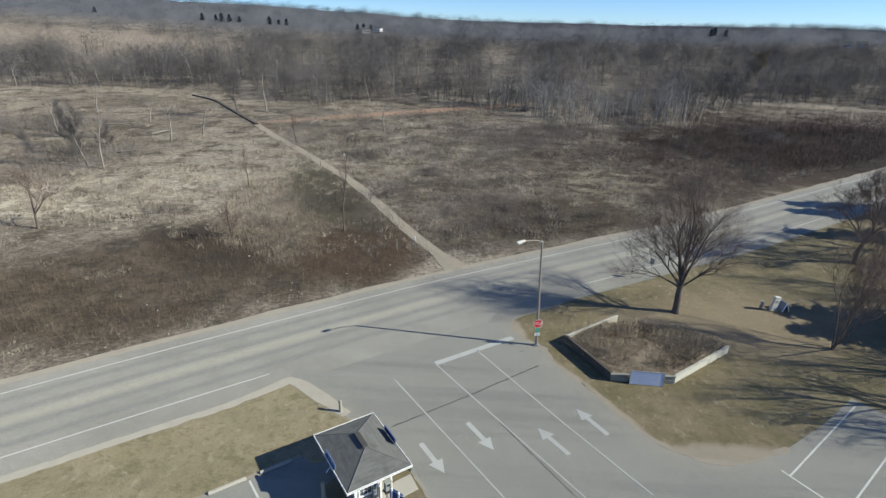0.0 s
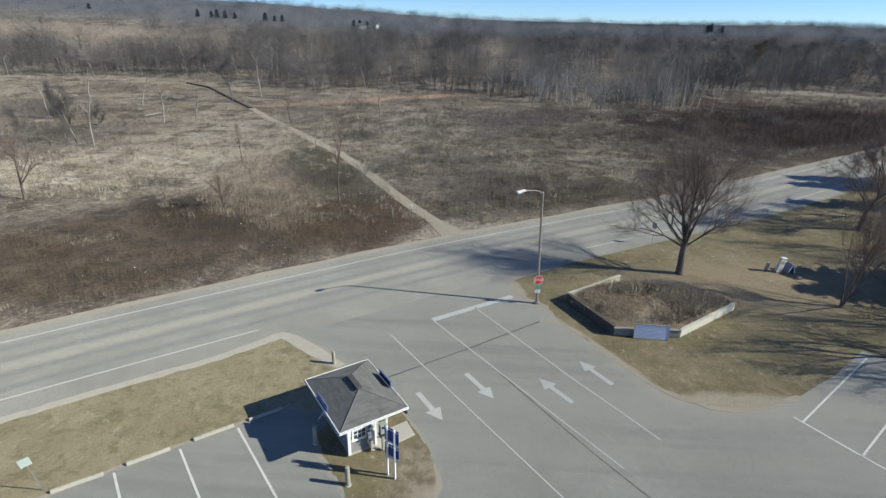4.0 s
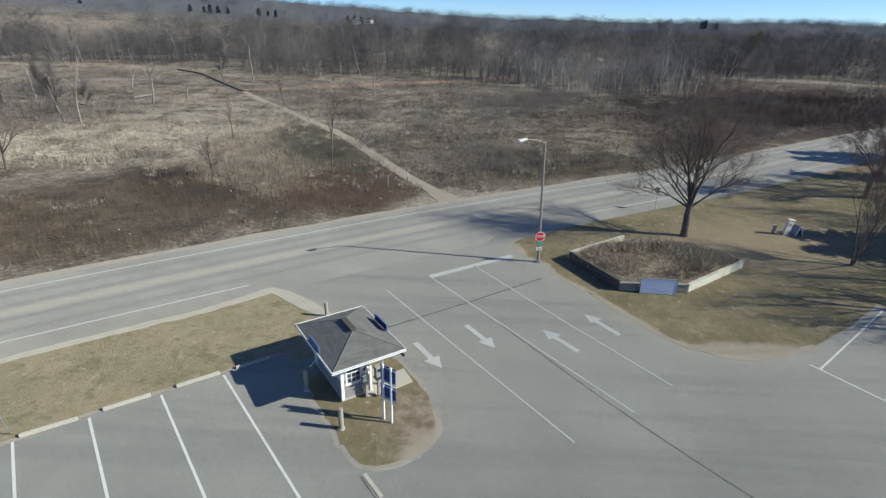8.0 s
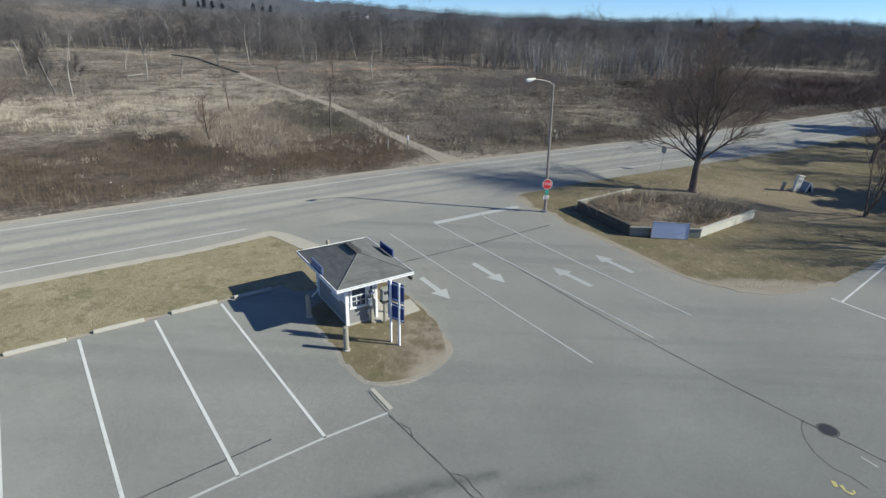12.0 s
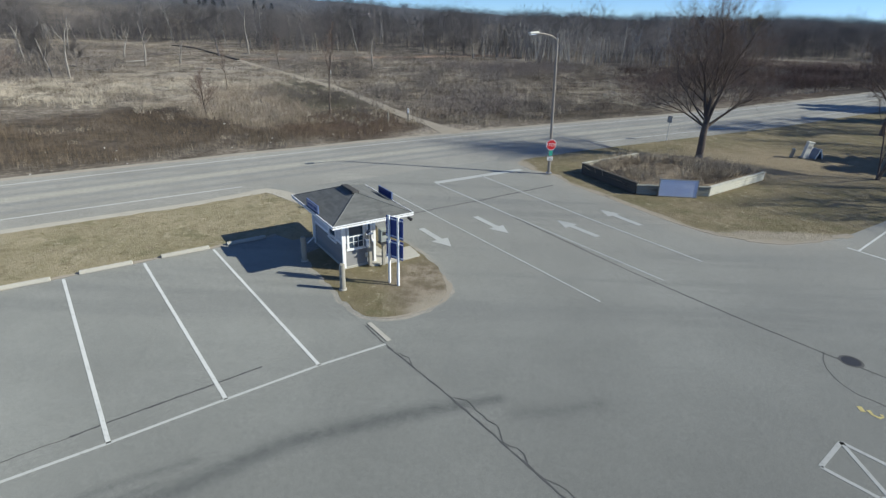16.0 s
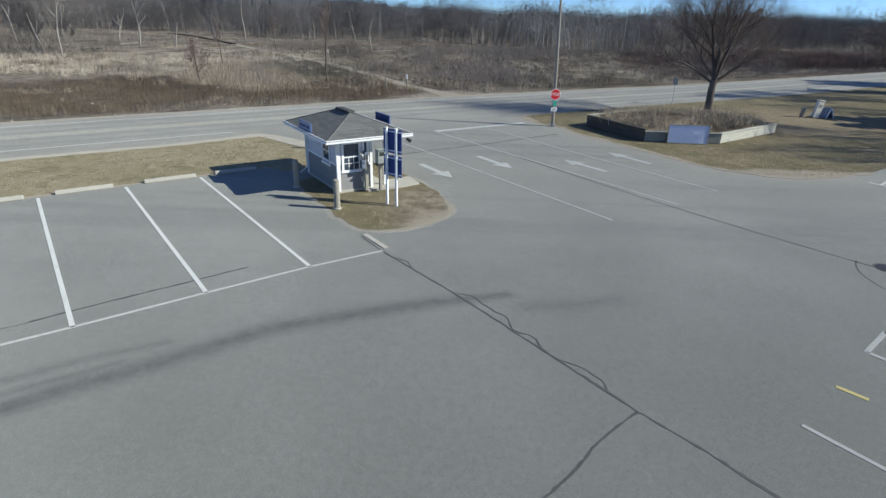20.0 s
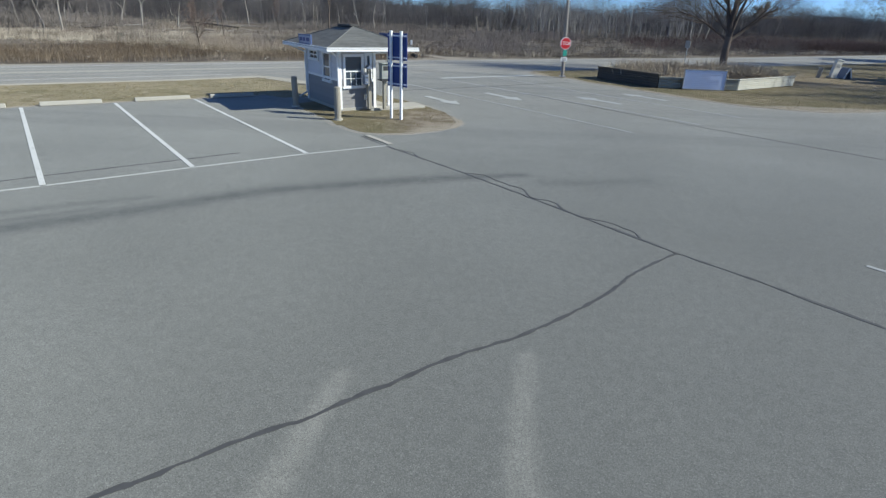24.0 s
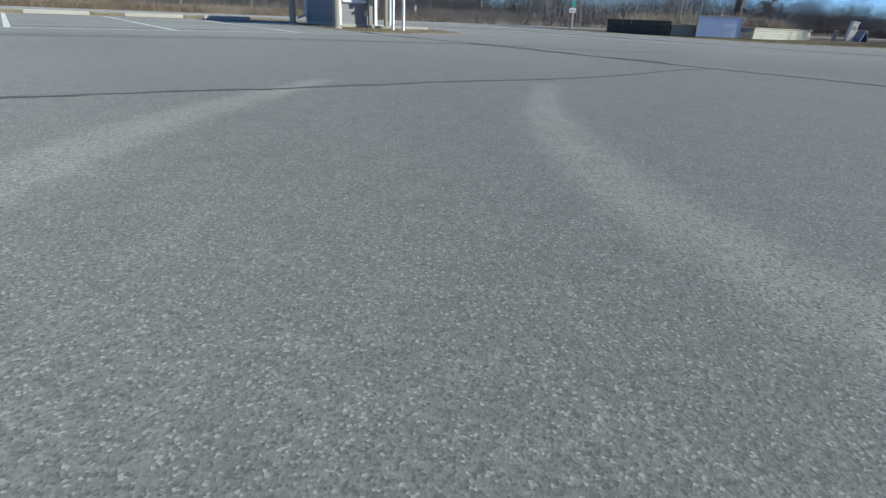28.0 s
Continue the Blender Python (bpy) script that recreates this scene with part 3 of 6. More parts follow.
build_ground()
road = part("road", band(bmesh.new(), offset(CENTRE, 4.75), NEAR_EDGE, -0.3, 0.0), M_ROAD)
tagged(road, "two-lane grey asphalt road with faded painted lines", "road", kind="structure")
ragged = [(x + 0.25 * noise.noise((x * 0.7, y * 0.7, 1.0)), y + 0.5 * noise.noise((x * 0.5, y * 0.5, 4.0))) for x, y in FAR_EDGE]
shoulder = part("road_shoulder", band(bmesh.new(), ragged, offset(CENTRE, 4.75), -0.3, -0.012), M_GRAVEL)
tagged(shoulder, "pale gravel shoulder between road and marsh", "shoulder", kind="structure")
lot = part("parking_lot", band(bmesh.new(), NEAR_EDGE, [(x, -120.0) for x, y in NEAR_EDGE], -0.3, -0.002), M_LOT)
tagged(lot, "grey asphalt parking lot and entrance drive", "car park", kind="structure")

# lines on the road
edge_far = [p for p in offset(CENTRE, 3.55)]
stripe("edge_line", edge_far, 0.11, 0.006, M_ROADLINE, road)
fine_centre = smooth_line([p for p in CENTRE if -75 < p[0] < 130], 0.8)
soft_stripe("worn_centre_band", fine_centre, 1.35, 0.0007, M_ROAD_TAN, road)
for d in (-2.6, -1.0, 1.0, 2.6):
    soft_stripe("wheel_path", offset(fine_centre, d), 0.9, 0.0006, M_ROAD_DARK, road, int(d * 10))
near_line = offset(CENTRE, -3.75)
stripe("edge_line", [p for p in near_line if p[0] < -13.2], 0.11, 0.006, M_ROADLINE, road)
stripe("edge_line", [p for p in near_line if p[0] > 9.0], 0.11, 0.006, M_ROADLINE, road)

# lawns
left_edge = [p for p in offset(CENTRE, -6.1) if p[0] < -14]
island_out = left_edge + [(-12.75, 31.65), (-11.7, 31.4), (-10.3, 30.4), (-8.8, 29.3), (-7.8, 28.4), (-6.8, 27.2), (-6.2, 25.4), (-8.6, 23.9), (-9.6, 24.5),
                          (-11.2, 23.2), (-13.9, 21.2), (-16.4, 19.25), (-18.9, 17.3), (-24, 13.4), (-40, 1.2), (-110, -52)]
lawn_a = part("lawn", prism(bmesh.new(), island_out, -0.2, 0.005), M_LAWN)
tagged(lawn_a, "dormant yellow-brown grass strip between road and car park", "lawn", kind="structure")
booth_out = smooth_line([(-7.6, 22.2), (-6.3, 20.2), (-4.85, 18.1), (-3.95, 17.05), (-3.3, 16.8), (-2.5, 17.0), (-1.6, 17.6), (-0.95, 18.4), (-0.75, 19.4), (-1.1, 20.9), (-2.0, 22.6), (-3.2, 24.3), (-5.0, 26.2)], 0.16)
booth_out = [(x + 0.13 * noise.noise((x * 1.7, y * 1.7, 1.0)) + 0.07 * noise.noise((x * 6, y * 6, 3.0)), y + 0.15 * noise.noise((x * 1.9, y * 1.9, 5.0)) + 0.07 * noise.noise((x * 6, y * 6, 8.0))) for x, y in booth_out]
lawn_b = part("grass_island", prism(bmesh.new(), booth_out, -0.2, 0.005), M_LAWN)
tagged(lawn_b, "worn grass island around the booth", "lawn", kind="structure")
park_lot_edge = [(6.3, 37.9), (7.5, 35.3), (9.0, 33.0), (10.4, 30.7), (11.8, 28.6), (13.1, 27.1), (14.6, 26.3), (16.2, 26.0), (17.8, 26.2), (19.6, 27.0), (20.9, 27.6)]
park_corner = [(6.9, 43.9), (5.7, 43.1), (4.8, 42.4), (4.3, 41.6), (4.3, 40.6), (4.8, 39.5), (5.6, 38.6)]
road_side = [p for p in offset(CENTRE, -5.9) if p[0] > 8.5]
park_edge = [(x + 0.25 * noise.noise((x * 1.1, y * 1.1, 1.0)) + 0.09 * noise.noise((x * 4, y * 4, 3.0)), y + 0.25 * noise.noise((x * 1.2, y * 1.2, 5.0)) + 0.09 * noise.noise((x * 4, y * 4, 8.0))) for x, y in smooth_line(park_corner + park_lot_edge, 0.25)]
park_out = park_edge + [(24.3, 30.0), (28.2, 33.2), (31.5, 29.2), (40, 18), (58, -8), (210, -8)] + road_side[::-1]
lawn_c = part("park_lawn", prism(bmesh.new(), park_out, -0.2, 0.005), M_LAWN)
tagged(lawn_c, "dormant brown park lawn with bare patches", "lawn", kind="structure")

# sandy and concrete edges
k_line = smooth_line([p for p in offset(CENTRE, -5.85) if p[0] < -14] + [(-12.6, 31.8), (-11.6, 31.5), (-10.2, 30.5), (-8.7, 29.4), (-7.6, 28.4)], 0.8)
k_line = smooth_line(k_line, 0.3)
k_in, k_out = [], []
for i, (x, y) in enumerate(k_line):
    corner = max(0.0, 1 - math.hypot(x + 10.5, y - 30.6) / 4.5)
    k_in.append(offset(k_line, 0.3 + 0.10 * noise.noise((x * 0.9, y * 0.9, 2.0)) + 0.06 * noise.noise((x * 3.1, y * 3.1, 6.0)))[i])
    k_out.append(offset(k_line, -0.3 - 0.5 * corner + 0.14 * noise.noise((x * 0.8, y * 0.8, 4.0)) + 0.08 * noise.noise((x * 2.7, y * 2.7, 8.0)))[i])
kerb_a = part("kerb", band(bmesh.new(), k_in, k_out, -0.1, 0.018), M_KERB)
tagged(kerb_a, "low weathered concrete kerb along the road", "kerb", kind="structure")
s_line = smooth_line(park_corner + park_lot_edge, 0.3)


def verge(name, line, w0, w1, z, label):
    a, b = [], []
    for i in range(len(line)):
        q0 = w0 * max(0.05, 0.45 + 1.3 * noise.noise((line[i][0] * 0.6, line[i][1] * 0.6, 2.0)) + 0.5 * noise.noise((line[i][0] * 3, line[i][1] * 3, 4.0)))
        q1 = w1 * max(0.1, 0.5 + 1.2 * noise.noise((line[i][0] * 0.7, line[i][1] * 0.7, 7.0)) + 0.5 * noise.noise((line[i][0] * 3, line[i][1] * 3, 9.0)))
        a.append(offset(line, q0)[i])
        b.append(offset(line, -q1)[i])
    ob = part(name, band(bmesh.new(), a, b, -0.1, z), M_SAND)
    return tagged(ob, label, "verge", kind="structure")


verge("sandy_verge", smooth_line([(-3.3, 16.8), (-2.5, 17.0), (-1.6, 17.6), (-0.95, 18.4), (-0.75, 19.4), (-1.0, 20.6)], 0.15), 0.12, 0.2, 0.008, "bare sandy rim of the booth island")
verge("sandy_verge", smooth_line([(12.6, 27.6), (13.6, 26.75), (14.8, 26.25), (16.2, 25.95), (17.8, 26.2), (19.6, 27.0), (20.7, 27.5)], 0.2), 0.35, 0.3, 0.012, "pale sandy patch at the corner of the lawn")
verge("sandy_verge", s_line, 0.35, 0.25, 0.008, "bare sandy edge between lawn and drive")
verge("sandy_verge", smooth_line([(-9.6, 24.5), (-11.2, 23.2), (-13.9, 21.2), (-16.4, 19.25), (-18.9, 17.3), (-24, 13.4)], 0.6), 0.12, 0.3, 0.008, "bare soil strip behind the wheel stops")



def dust(line, width, seed, z=0.0012):
    """Sand washed onto the asphalt beside a lawn, thinning outwards."""
    rows = [offset(line, -width * k) for k in (-0.25, 0.0, 0.2, 0.45, 0.7, 1.0)]
    n, verts, faces, amount = len(line), [], [], []
    for i in range(n):
        end = min(1.0, i / 6, (n - 1 - i) / 6)
        for k in range(6):
            x, y = rows[k][i]
            w = 0.8 + 0.8 * noise.noise((x * 0.5, y * 0.5, seed)) + 0.5 * noise.noise((x * 1.7, y * 1.7, seed + 3.0))
            verts.append((x, y, z))
            amount.append(max(0.0, (0.9, 0.9, 0.62, 0.34, 0.14, 0.0)[k] * end * w))
    for i in range(n - 1):
        for k in range(5):
            a = i * 6 + k
            faces.append((a, a + 1, a + 7, a + 6))
    me = mesh("washed_sand", verts, faces, M_LOT)
    me.attributes.new("dust", "FLOAT", "POINT").data.foreach_set("value", amount)
    ob = new("washed_sand", me)
    ob.parent = lot


dust(s_line, 1.9, 2.0)
dust(booth_out[::-1], 0.9, 8.0)
dust(smooth_line([(-6.2, 25.4), (-6.8, 27.2), (-7.8, 28.4), (-8.8, 29.3), (-10.3, 30.4), (-11.7, 31.4), (-12.75, 31.65)], 0.3), 1.6, 11.0)

# trail into the marsh
TRAIL = smooth_line([(-0.6, 51.5), (-4.0, 57.3), (-8.9, 65.6), (-14.5, 75.9), (-21.0, 86.8), (-28.4, 96.8), (-37.0, 108.6), (-45.8, 120.2), (-54.0, 132)], 1.0)
tr_v, tr_f = [], []
for i, (x, y) in enumerate(TRAIL):
    w = 0.8 + 0.15 * noise.noise((x * 0.3, y * 0.3, 6.0)) + 0.16 * noise.noise((x * 1.1, y * 1.1, 9.0)) + max(0.0, (56 - y) * 0.16)
    for k in (-1.0, -0.5, 0.0, 0.5, 1.0):
        px, py = offset(TRAIL, w * k)[i]
        tr_v.append((px, py, land(px, py) + 0.05 - 0.03 * abs(k)))
    for k in (-1.0, 1.0):
        px, py = offset(TRAIL, (w + 0.12) * k)[i]
        tr_v.append((px, py, land(px, py) - 0.3))
for i in range(len(TRAIL) - 1):
    a = i * 7
    for k in range(4):
        tr_f.append((a + k + 1, a + k, a + k + 7, a + k + 8))
    tr_f += [(a, a + 5, a + 12, a + 7), (a + 6, a + 4, a + 11, a + 13)]
trail = new("trail", mesh("trail", tr_v, tr_f, M_TRAIL))
tagged(trail, "pale gravel footpath leading into the marsh", "path", kind="structure")

# lot markings
U, V = Vector((0.813, 0.582)), Vector((-0.582, 0.813))
stall_tops = [(-11.9, 22.38), (-14.23, 20.62), (-16.62, 18.84), (-18.9, 17.2), (-21.3, 15.4), (-23.7, 13.6)]
stall_ends = [(-4.72, 13.75), (-6.98, 11.93), (-9.26, 10.03), (-11.5, 8.35), (-13.8, 6.5), (-16.0, 4.7)]
for a, b in zip(stall_tops, stall_ends):
    stripe("stall_line", [a, b], 0.115, 0.006, M_PAINT, lot)
stripe("stall_line", [(-2.78, 15.12), (-4.72, 13.76), (-6.98, 11.93), (-9.26, 10.03), (-11.5, 8.25), (-18.4, 2.8)], 0.10, 0.006, M_ARROW, lot)
for a, b in (((19.8, 25.3), (27.9, 32.3)), ((21.5, 22.8), (29.8, 30.0)), ((23.3, 20.4), (31.8, 27.7)), ((25.0, 17.9), (33.6, 25.2))):
    stripe("stall_line", [a, b], 0.11, 0.006, M_PAINT, lot)
stripe("stall_line", [(19.5, 25.7), (21.5, 22.8), (23.3, 20.4), (25.0, 17.9), (28, 13.5)], 0.11, 0.006, M_PAINT, lot)
stripe("stop_line", [(-2.1, 34.75), (4.1, 39.05)], 0.5, 0.006, M_ARROW, lot)
stripe("lane_line", [(-4.95, 32.45), (5.35, 18.8)], 0.09, 0.006, M_ARROW, lot)
stripe("lane_line", [(-2.0, 34.6), (2.7, 28.55)], 0.12, 0.006, M_FAINT, lot)
stripe("lane_line", [(2.7, 28.55), (8.6, 21.0)], 0.10, 0.005, M_FAINT, lot)
stripe("lane_line", [(1.1, 36.9), (6.9, 28.8), (11.15, 23.2)], 0.12, 0.006, M_FAINT, lot)


def arrow(tail, tip, mat):
    a, b = Vector(tail), Vector(tip)
    d = (b - a).normalized()
    n = Vector((-d.y, d.x))
    h = b - d * 1.05
    bm = band(bmesh.new(), [tuple(a + n * 0.17), tuple(h + n * 0.17)], [tuple(a - n * 0.17), tuple(h - n * 0.17)], 0.001, 0.006)
    prism(bm, [tuple(p) for p in (h - n * 0.5, b, h + n * 0.5)], 0.001, 0.006)
    return part("arrow_marking", bm, mat, lot)


arrow((-2.4, 26.15), (-0.75, 23.85), M_ARROW)
arrow((0.5, 28.3), (2.2, 25.95), M_ARROW)
arrow((6.85, 25.95), (5.1, 28.2), M_FAINT)
arrow((9.65, 27.9), (8.0, 30.3), M_FAINT)
for a, b in (((10.14, 11.35), (9.04, 10.41)), ((9.04, 10.41), (9.9, 9.45)), ((9.9, 9.45), (11.4, 9.7)), ((10.14, 11.35), (10.13, 9.5)), ((10.14, 11.35), (11.5, 9.82))):
    stripe("hatch_line", [a, b], 0.12, 0.006, M_FAINT, lot)
stripe("yellow_mark", [(7.5, 9.05), (7.9, 8.65)], 0.11, 0.006, M_YELLOW2, lot)
stripe("lane_line", [(13.28, 14.04), (13.55, 13.6)], 0.08, 0.006, M_FAINT, lot)
stripe("yellow_mark", [(11.83, 12.75), (11.80, 12.55), (11.92, 12.43), (12.05, 12.45), (12.09, 12.6)], 0.09, 0.006, M_YELLOW2, lot, wobble=0.02)
stripe("yellow_mark", [(11.66, 12.92), (11.62, 12.68)], 0.14, 0.006, M_YELLOW2, lot)
stripe("lane_line", [(6.1, 7.8), (7.6, 5.9)], 0.1, 0.006, M_FAINT, lot)

# poured cracks, tyre marks and the manhole
JOINT = [(-3.69, 16.29), (-2.74, 15.04), (-1.28, 13.38), (-0.46, 12.42), (0.26, 11.56), (0.9, 10.75), (1.48, 10.03), (1.99, 9.37), (2.6, 8.62), (3.1, 7.98), (4.0, 7.0), (4.75, 6.05), (6.6, 3.9), (9, 1.0)]
stripe("crack_fill", smooth_line(JOINT, 0.16), 0.055, 0.003, M_TAR, lot, wobble=0.016, seed=3)
stripe("crack_fill", smooth_line([(-0.51, 12.52), (-0.02, 12.35), (0.27, 11.97), (0.54, 11.58), (0.81, 11.36), (0.91, 10.95), (1.0, 10.66), (1.28, 10.55), (1.45, 10.33), (1.53, 10.02)], 0.14), 0.035, 0.004, M_TAR, lot, wobble=0.03, seed=4)
stripe("crack_fill", smooth_line([(-2.4, 14.65), (-2.1, 14.5), (-1.92, 14.38), (-1.79, 14.03)], 0.14), 0.035, 0.004, M_TAR, lot, wobble=0.03, seed=14)
stripe("crack_fill", smooth_line([(1.8, 9.63), (2.22, 9.37), (2.51, 9.07), (2.67, 8.84), (2.66, 8.58)], 0.14), 0.03, 0.004, M_TAR, lot, wobble=0.02, seed=15)
stripe("crack_fill", smooth_line([(-6.5, -0.6), (-3.5, 2.3), (-3.0, 2.7), (-2.3, 3.28), (-1.95, 3.48), (-1.7, 3.7), (-1.1, 4.18), (-0.5, 4.68), (0.2, 5.12), (0.95, 5.75), (1.6, 6.4), (2.2, 7.15), (3.08, 7.95)], 0.12), 0.05, 0.003, M_TAR, lot, wobble=0.014, seed=5)
stripe("crack_fill", smooth_line([(-10.39, 10.16), (-9.07, 11.35), (-7.59, 12.6), (-6.5, 13.56)], 0.2), 0.06, 0.003, M_TAR, lot, wobble=0.012, seed=6)
stripe("crack_fill", smooth_line([(-12.2, 8.5), (-11.05, 9.6), (-10.39, 10.16)], 0.2), 0.03, 0.003, M_SEAM, lot, wobble=0.02, seed=7)
stripe("crack_fill", smooth_line([(2.6, 28.6), (7.0, 22.35), (10.2, 18.25), (11.84, 16.3), (12.53, 15.5), (13.17, 14.83), (13.68, 14.23), (15.5, 12.0)], 0.25), 0.055, 0.003, M_SEAM, lot, wobble=0.012, seed=8)
stripe("crack_fill", smooth_line([(-4.4, 27.5), (-1.8, 29.4), (0.8, 31.3), (3.4, 33.3), (5.9, 35.2)], 0.3), 0.10, 0.003, M_SEAM, lot, wobble=0.03, seed=9)
stripe("crack_fill", smooth_line([(12.39, 15.84), (11.98, 15.17), (11.81, 14.27), (12.02, 13.47), (12.39, 13.12), (12.6, 12.69)], 0.2), 0.03, 0.003, M_SEAM, lot, wobble=0.01, seed=10)


def worn_surface():
    """The asphalt skin near the middle of the lot, with tyre wear in its attributes."""
    xs, ys = np.arange(-14.0, 16.01, 0.0867), np.arange(-6.0, 16.2, 0.0867)
    gx, gy = np.meshgrid(xs, ys)
    px, py = gx.ravel(), gy.ravel()

    def near(line, width):
        pts = np.array(smooth_line(line, 0.125))
        best = np.full(len(px), 1e9)
        for i in range(len(pts)):
            end = 1.0 + max(0.0, 1 - i / 16) * 1.2 + max(0.0, 1 - (len(pts) - 1 - i) / 16) * 1.2
            best = np.minimum(best, ((px - pts[i, 0]) ** 2 + (py - pts[i, 1]) ** 2) * end)
        return np.exp(-best / (2 * (width * 0.36) ** 2))

    rubber, polish = np.zeros(len(px)), np.zeros(len(px))
    for line, w, k in (([(-14, 2.6), (-10.5, 5.4), (-9.4, 6.4), (-8.4, 7.5), (-6.6, 8.85), (-4.8, 10.25), (-2.8, 11.2), (-1.0, 11.9), (0.9, 12.5)], 0.6, 1.0), ([(-12.5, 5.3), (-9.8, 7.6), (-8.2, 8.8), (-6.8, 9.6)], 0.35, 0.6),
                       ([(-12.4, 4.6), (-10.4, 6.3), (-9.0, 7.6), (-7.4, 8.8)], 0.3, 0.7), ([(1.4, 11.9), (2.6, 12.1), (3.9, 12.5)], 0.7, 0.5), ([(-1.8, 2.34), (-1.66, 2.4)], 0.28, 0.35), ([(-1.44, 1.54), (-1.28, 1.58)], 0.28, 0.4)):
        rubber = np.maximum(rubber, k * near(line, w))
    for line, w in (([(-3.5, -4.5), (-2.3, -1.0), (-1.97, 0.9), (-2.0, 1.4), (-2.03, 1.9), (-1.97, 2.6), (-1.84, 3.5), (-1.72, 4.2)], 0.38), ([(2.0, -3.0), (0.9, -0.6), (0.36, 0.7), (0.2, 1.2), (0.09, 1.9), (0.06, 2.6), (0.1, 3.5), (0.28, 4.7)], 0.36)):
        polish = np.maximum(polish, near(line, w))
    polish = np.clip((polish - 0.08) / 0.72, 0.0, 1.0)
    polish = polish * polish * (3 - 2 * polish)
    nx = len(xs)
    q = (np.arange(len(ys) - 1)[:, None] * nx + np.arange(nx - 1)[None]).ravel()
    tris = np.concatenate((np.stack((q, q + 1, q + nx + 1), 1), np.stack((q, q + nx + 1, q + nx), 1)))
    ob = bulk("worn_surface", np.stack((px, py, np.full(len(px), -0.0016)), 1), tris, M_LOT)
    for key, v in (("rubber", rubber), ("polish", polish * 0.4)):
        ob.data.attributes.new(key, "FLOAT", "POINT").data.foreach_set("value", v.astype(np.float32))
    ob.parent = lot


worn_surface()
manhole = thing("manhole_cover", Matrix.Translation((12.97, 15.3, 0.0)), "dark cast-iron manhole cover set in the asphalt", "manhole")
part("frame", rod(bmesh.new(), (0, 0, -0.05), (0, 0, 0.004), 0.37, 0.37, 28), M_SEAM, manhole)
part("lid", rod(bmesh.new(), (0, 0, -0.04), (0, 0, 0.012), 0.30, 0.29, 28), M_DARK, manhole)


# boardwalk at the far end of the path
BOARDWALK = smooth_line([(-53.4, 131.0), (-59, 138.5), (-64.6, 146), (-72, 156.0), (-81, 168.0), (-93, 178)], 0.5)
walk_way = thing("boardwalk", Matrix(), "dark timber boardwalk crossing the far marsh", "boardwalk")
for d in (-0.28, 0.28):
    part("beam", band(bmesh.new(), offset(BOARDWALK, d + 0.08), offset(BOARDWALK, d - 0.08), -0.3, 0.05), M_TIMBER_DARK, walk_way)
plank = None
for i in range(len(BOARDWALK) - 1):
    a, b = Vector(BOARDWALK[i]), Vector(BOARDWALK[i + 1])
    if plank is None:
        tmp = part("plank", box(bmesh.new(), (0, 0, 0), (0.47, 0.75, 0.05), 0.005), M_TIMBER_DARK, walk_way)
        plank, ob = tmp.data, tmp
    else:
        ob = new("plank", plank)
        ob.parent = walk_way
    d = b - a
    ob.matrix_local = pose((a.x + b.x) / 2, (a.y + b.y) / 2, 0.075, 0, 0, math.degrees(math.atan2(d.y, d.x)))


stripe("concrete_edge", [(-3.57, 16.43), (-2.68, 15.32)], 0.17, 0.02, M_CONC, lot, "flush pale concrete edge")


# ---- things by the drive ----
def text_mesh(name, body, size, m, mat, parent):
    cu = bpy.data.curves.new(name, "FONT")
    cu.body, cu.size, cu.extrude, cu.align_x, cu.align_y = body, size, 0.003, "CENTER", "CENTER"
    tmp = new(name, cu)
    dg = bpy.context.evaluated_depsgraph_get()
    me = bpy.data.meshes.new_from_object(tmp.evaluated_get(dg))
    bpy.data.objects.remove(tmp)
    me.materials.clear()
    me.materials.append(mat)
    ob = new(name, me)
    ob.parent = parent
    ob.matrix_local = m
    return ob


def light_pole():
    p = thing("street_lamp", Matrix.Translation((6.0, 38.05, 0.07)), "tall weathered steel street lamp with one curved arm", "street lamp")
    part("pole", rod(bmesh.new(), (0, 0, 0), (-0.33, 0.17, 9.1), 0.115, 0.075, 12), M_LAMPGREY, p)
    bm = bmesh.new()
    pts = [(-0.33, 0.17, 9.02), (-0.62, -0.01, 9.24), (-1.0, -0.24, 9.36), (-1.75, -0.72, 9.46)]
    for a, b in zip(pts, pts[1:]):
        rod(bm, a, b, 0.042, 0.038)
    part("arm", bm, M_LAMPGREY, p)
    head = part("lamp_head", box(bmesh.new(), (0, 0, 0), (0.8, 0.30, 0.15), 0.06), M_CREAM, p, "pale grey lamp head")
    head.matrix_local = pose(-2.05, -0.92, 9.46, 0, -5, 33)
    lens = part("lens", box(bmesh.new(), (-0.08, 0, -0.09), (0.45, 0.22, 0.07), 0.03), M_BOARD, head, "clear lamp lens")
    lens.matrix_local = Matrix()
    part("base_plate", box(bmesh.new(), (0, 0, 0.03), (0.38, 0.38, 0.06), 0.01), M_STEEL, p)
    part("cap", rod(bmesh.new(), (-0.33, 0.17, 9.1), (-0.333, 0.172, 9.16), 0.08, 0.03, 12), M_STEEL, p)


light_pole()


def octagon(bm, r, y0, y1):
    n = 8
    a = [bm.verts.new((r * math.cos(radians(22.5 + 45 * i)), y0, r * math.sin(radians(22.5 + 45 * i)))) for i in range(n)]
    b = [bm.verts.new((v.co.x, y1, v.co.z)) for v in a]
    bm.faces.new(a)
    bm.faces.new(b[::-1])
    for i in range(n):
        bm.faces.new((a[i], b[i], b[(i + 1) % n], a[(i + 1) % n]))
    return bm


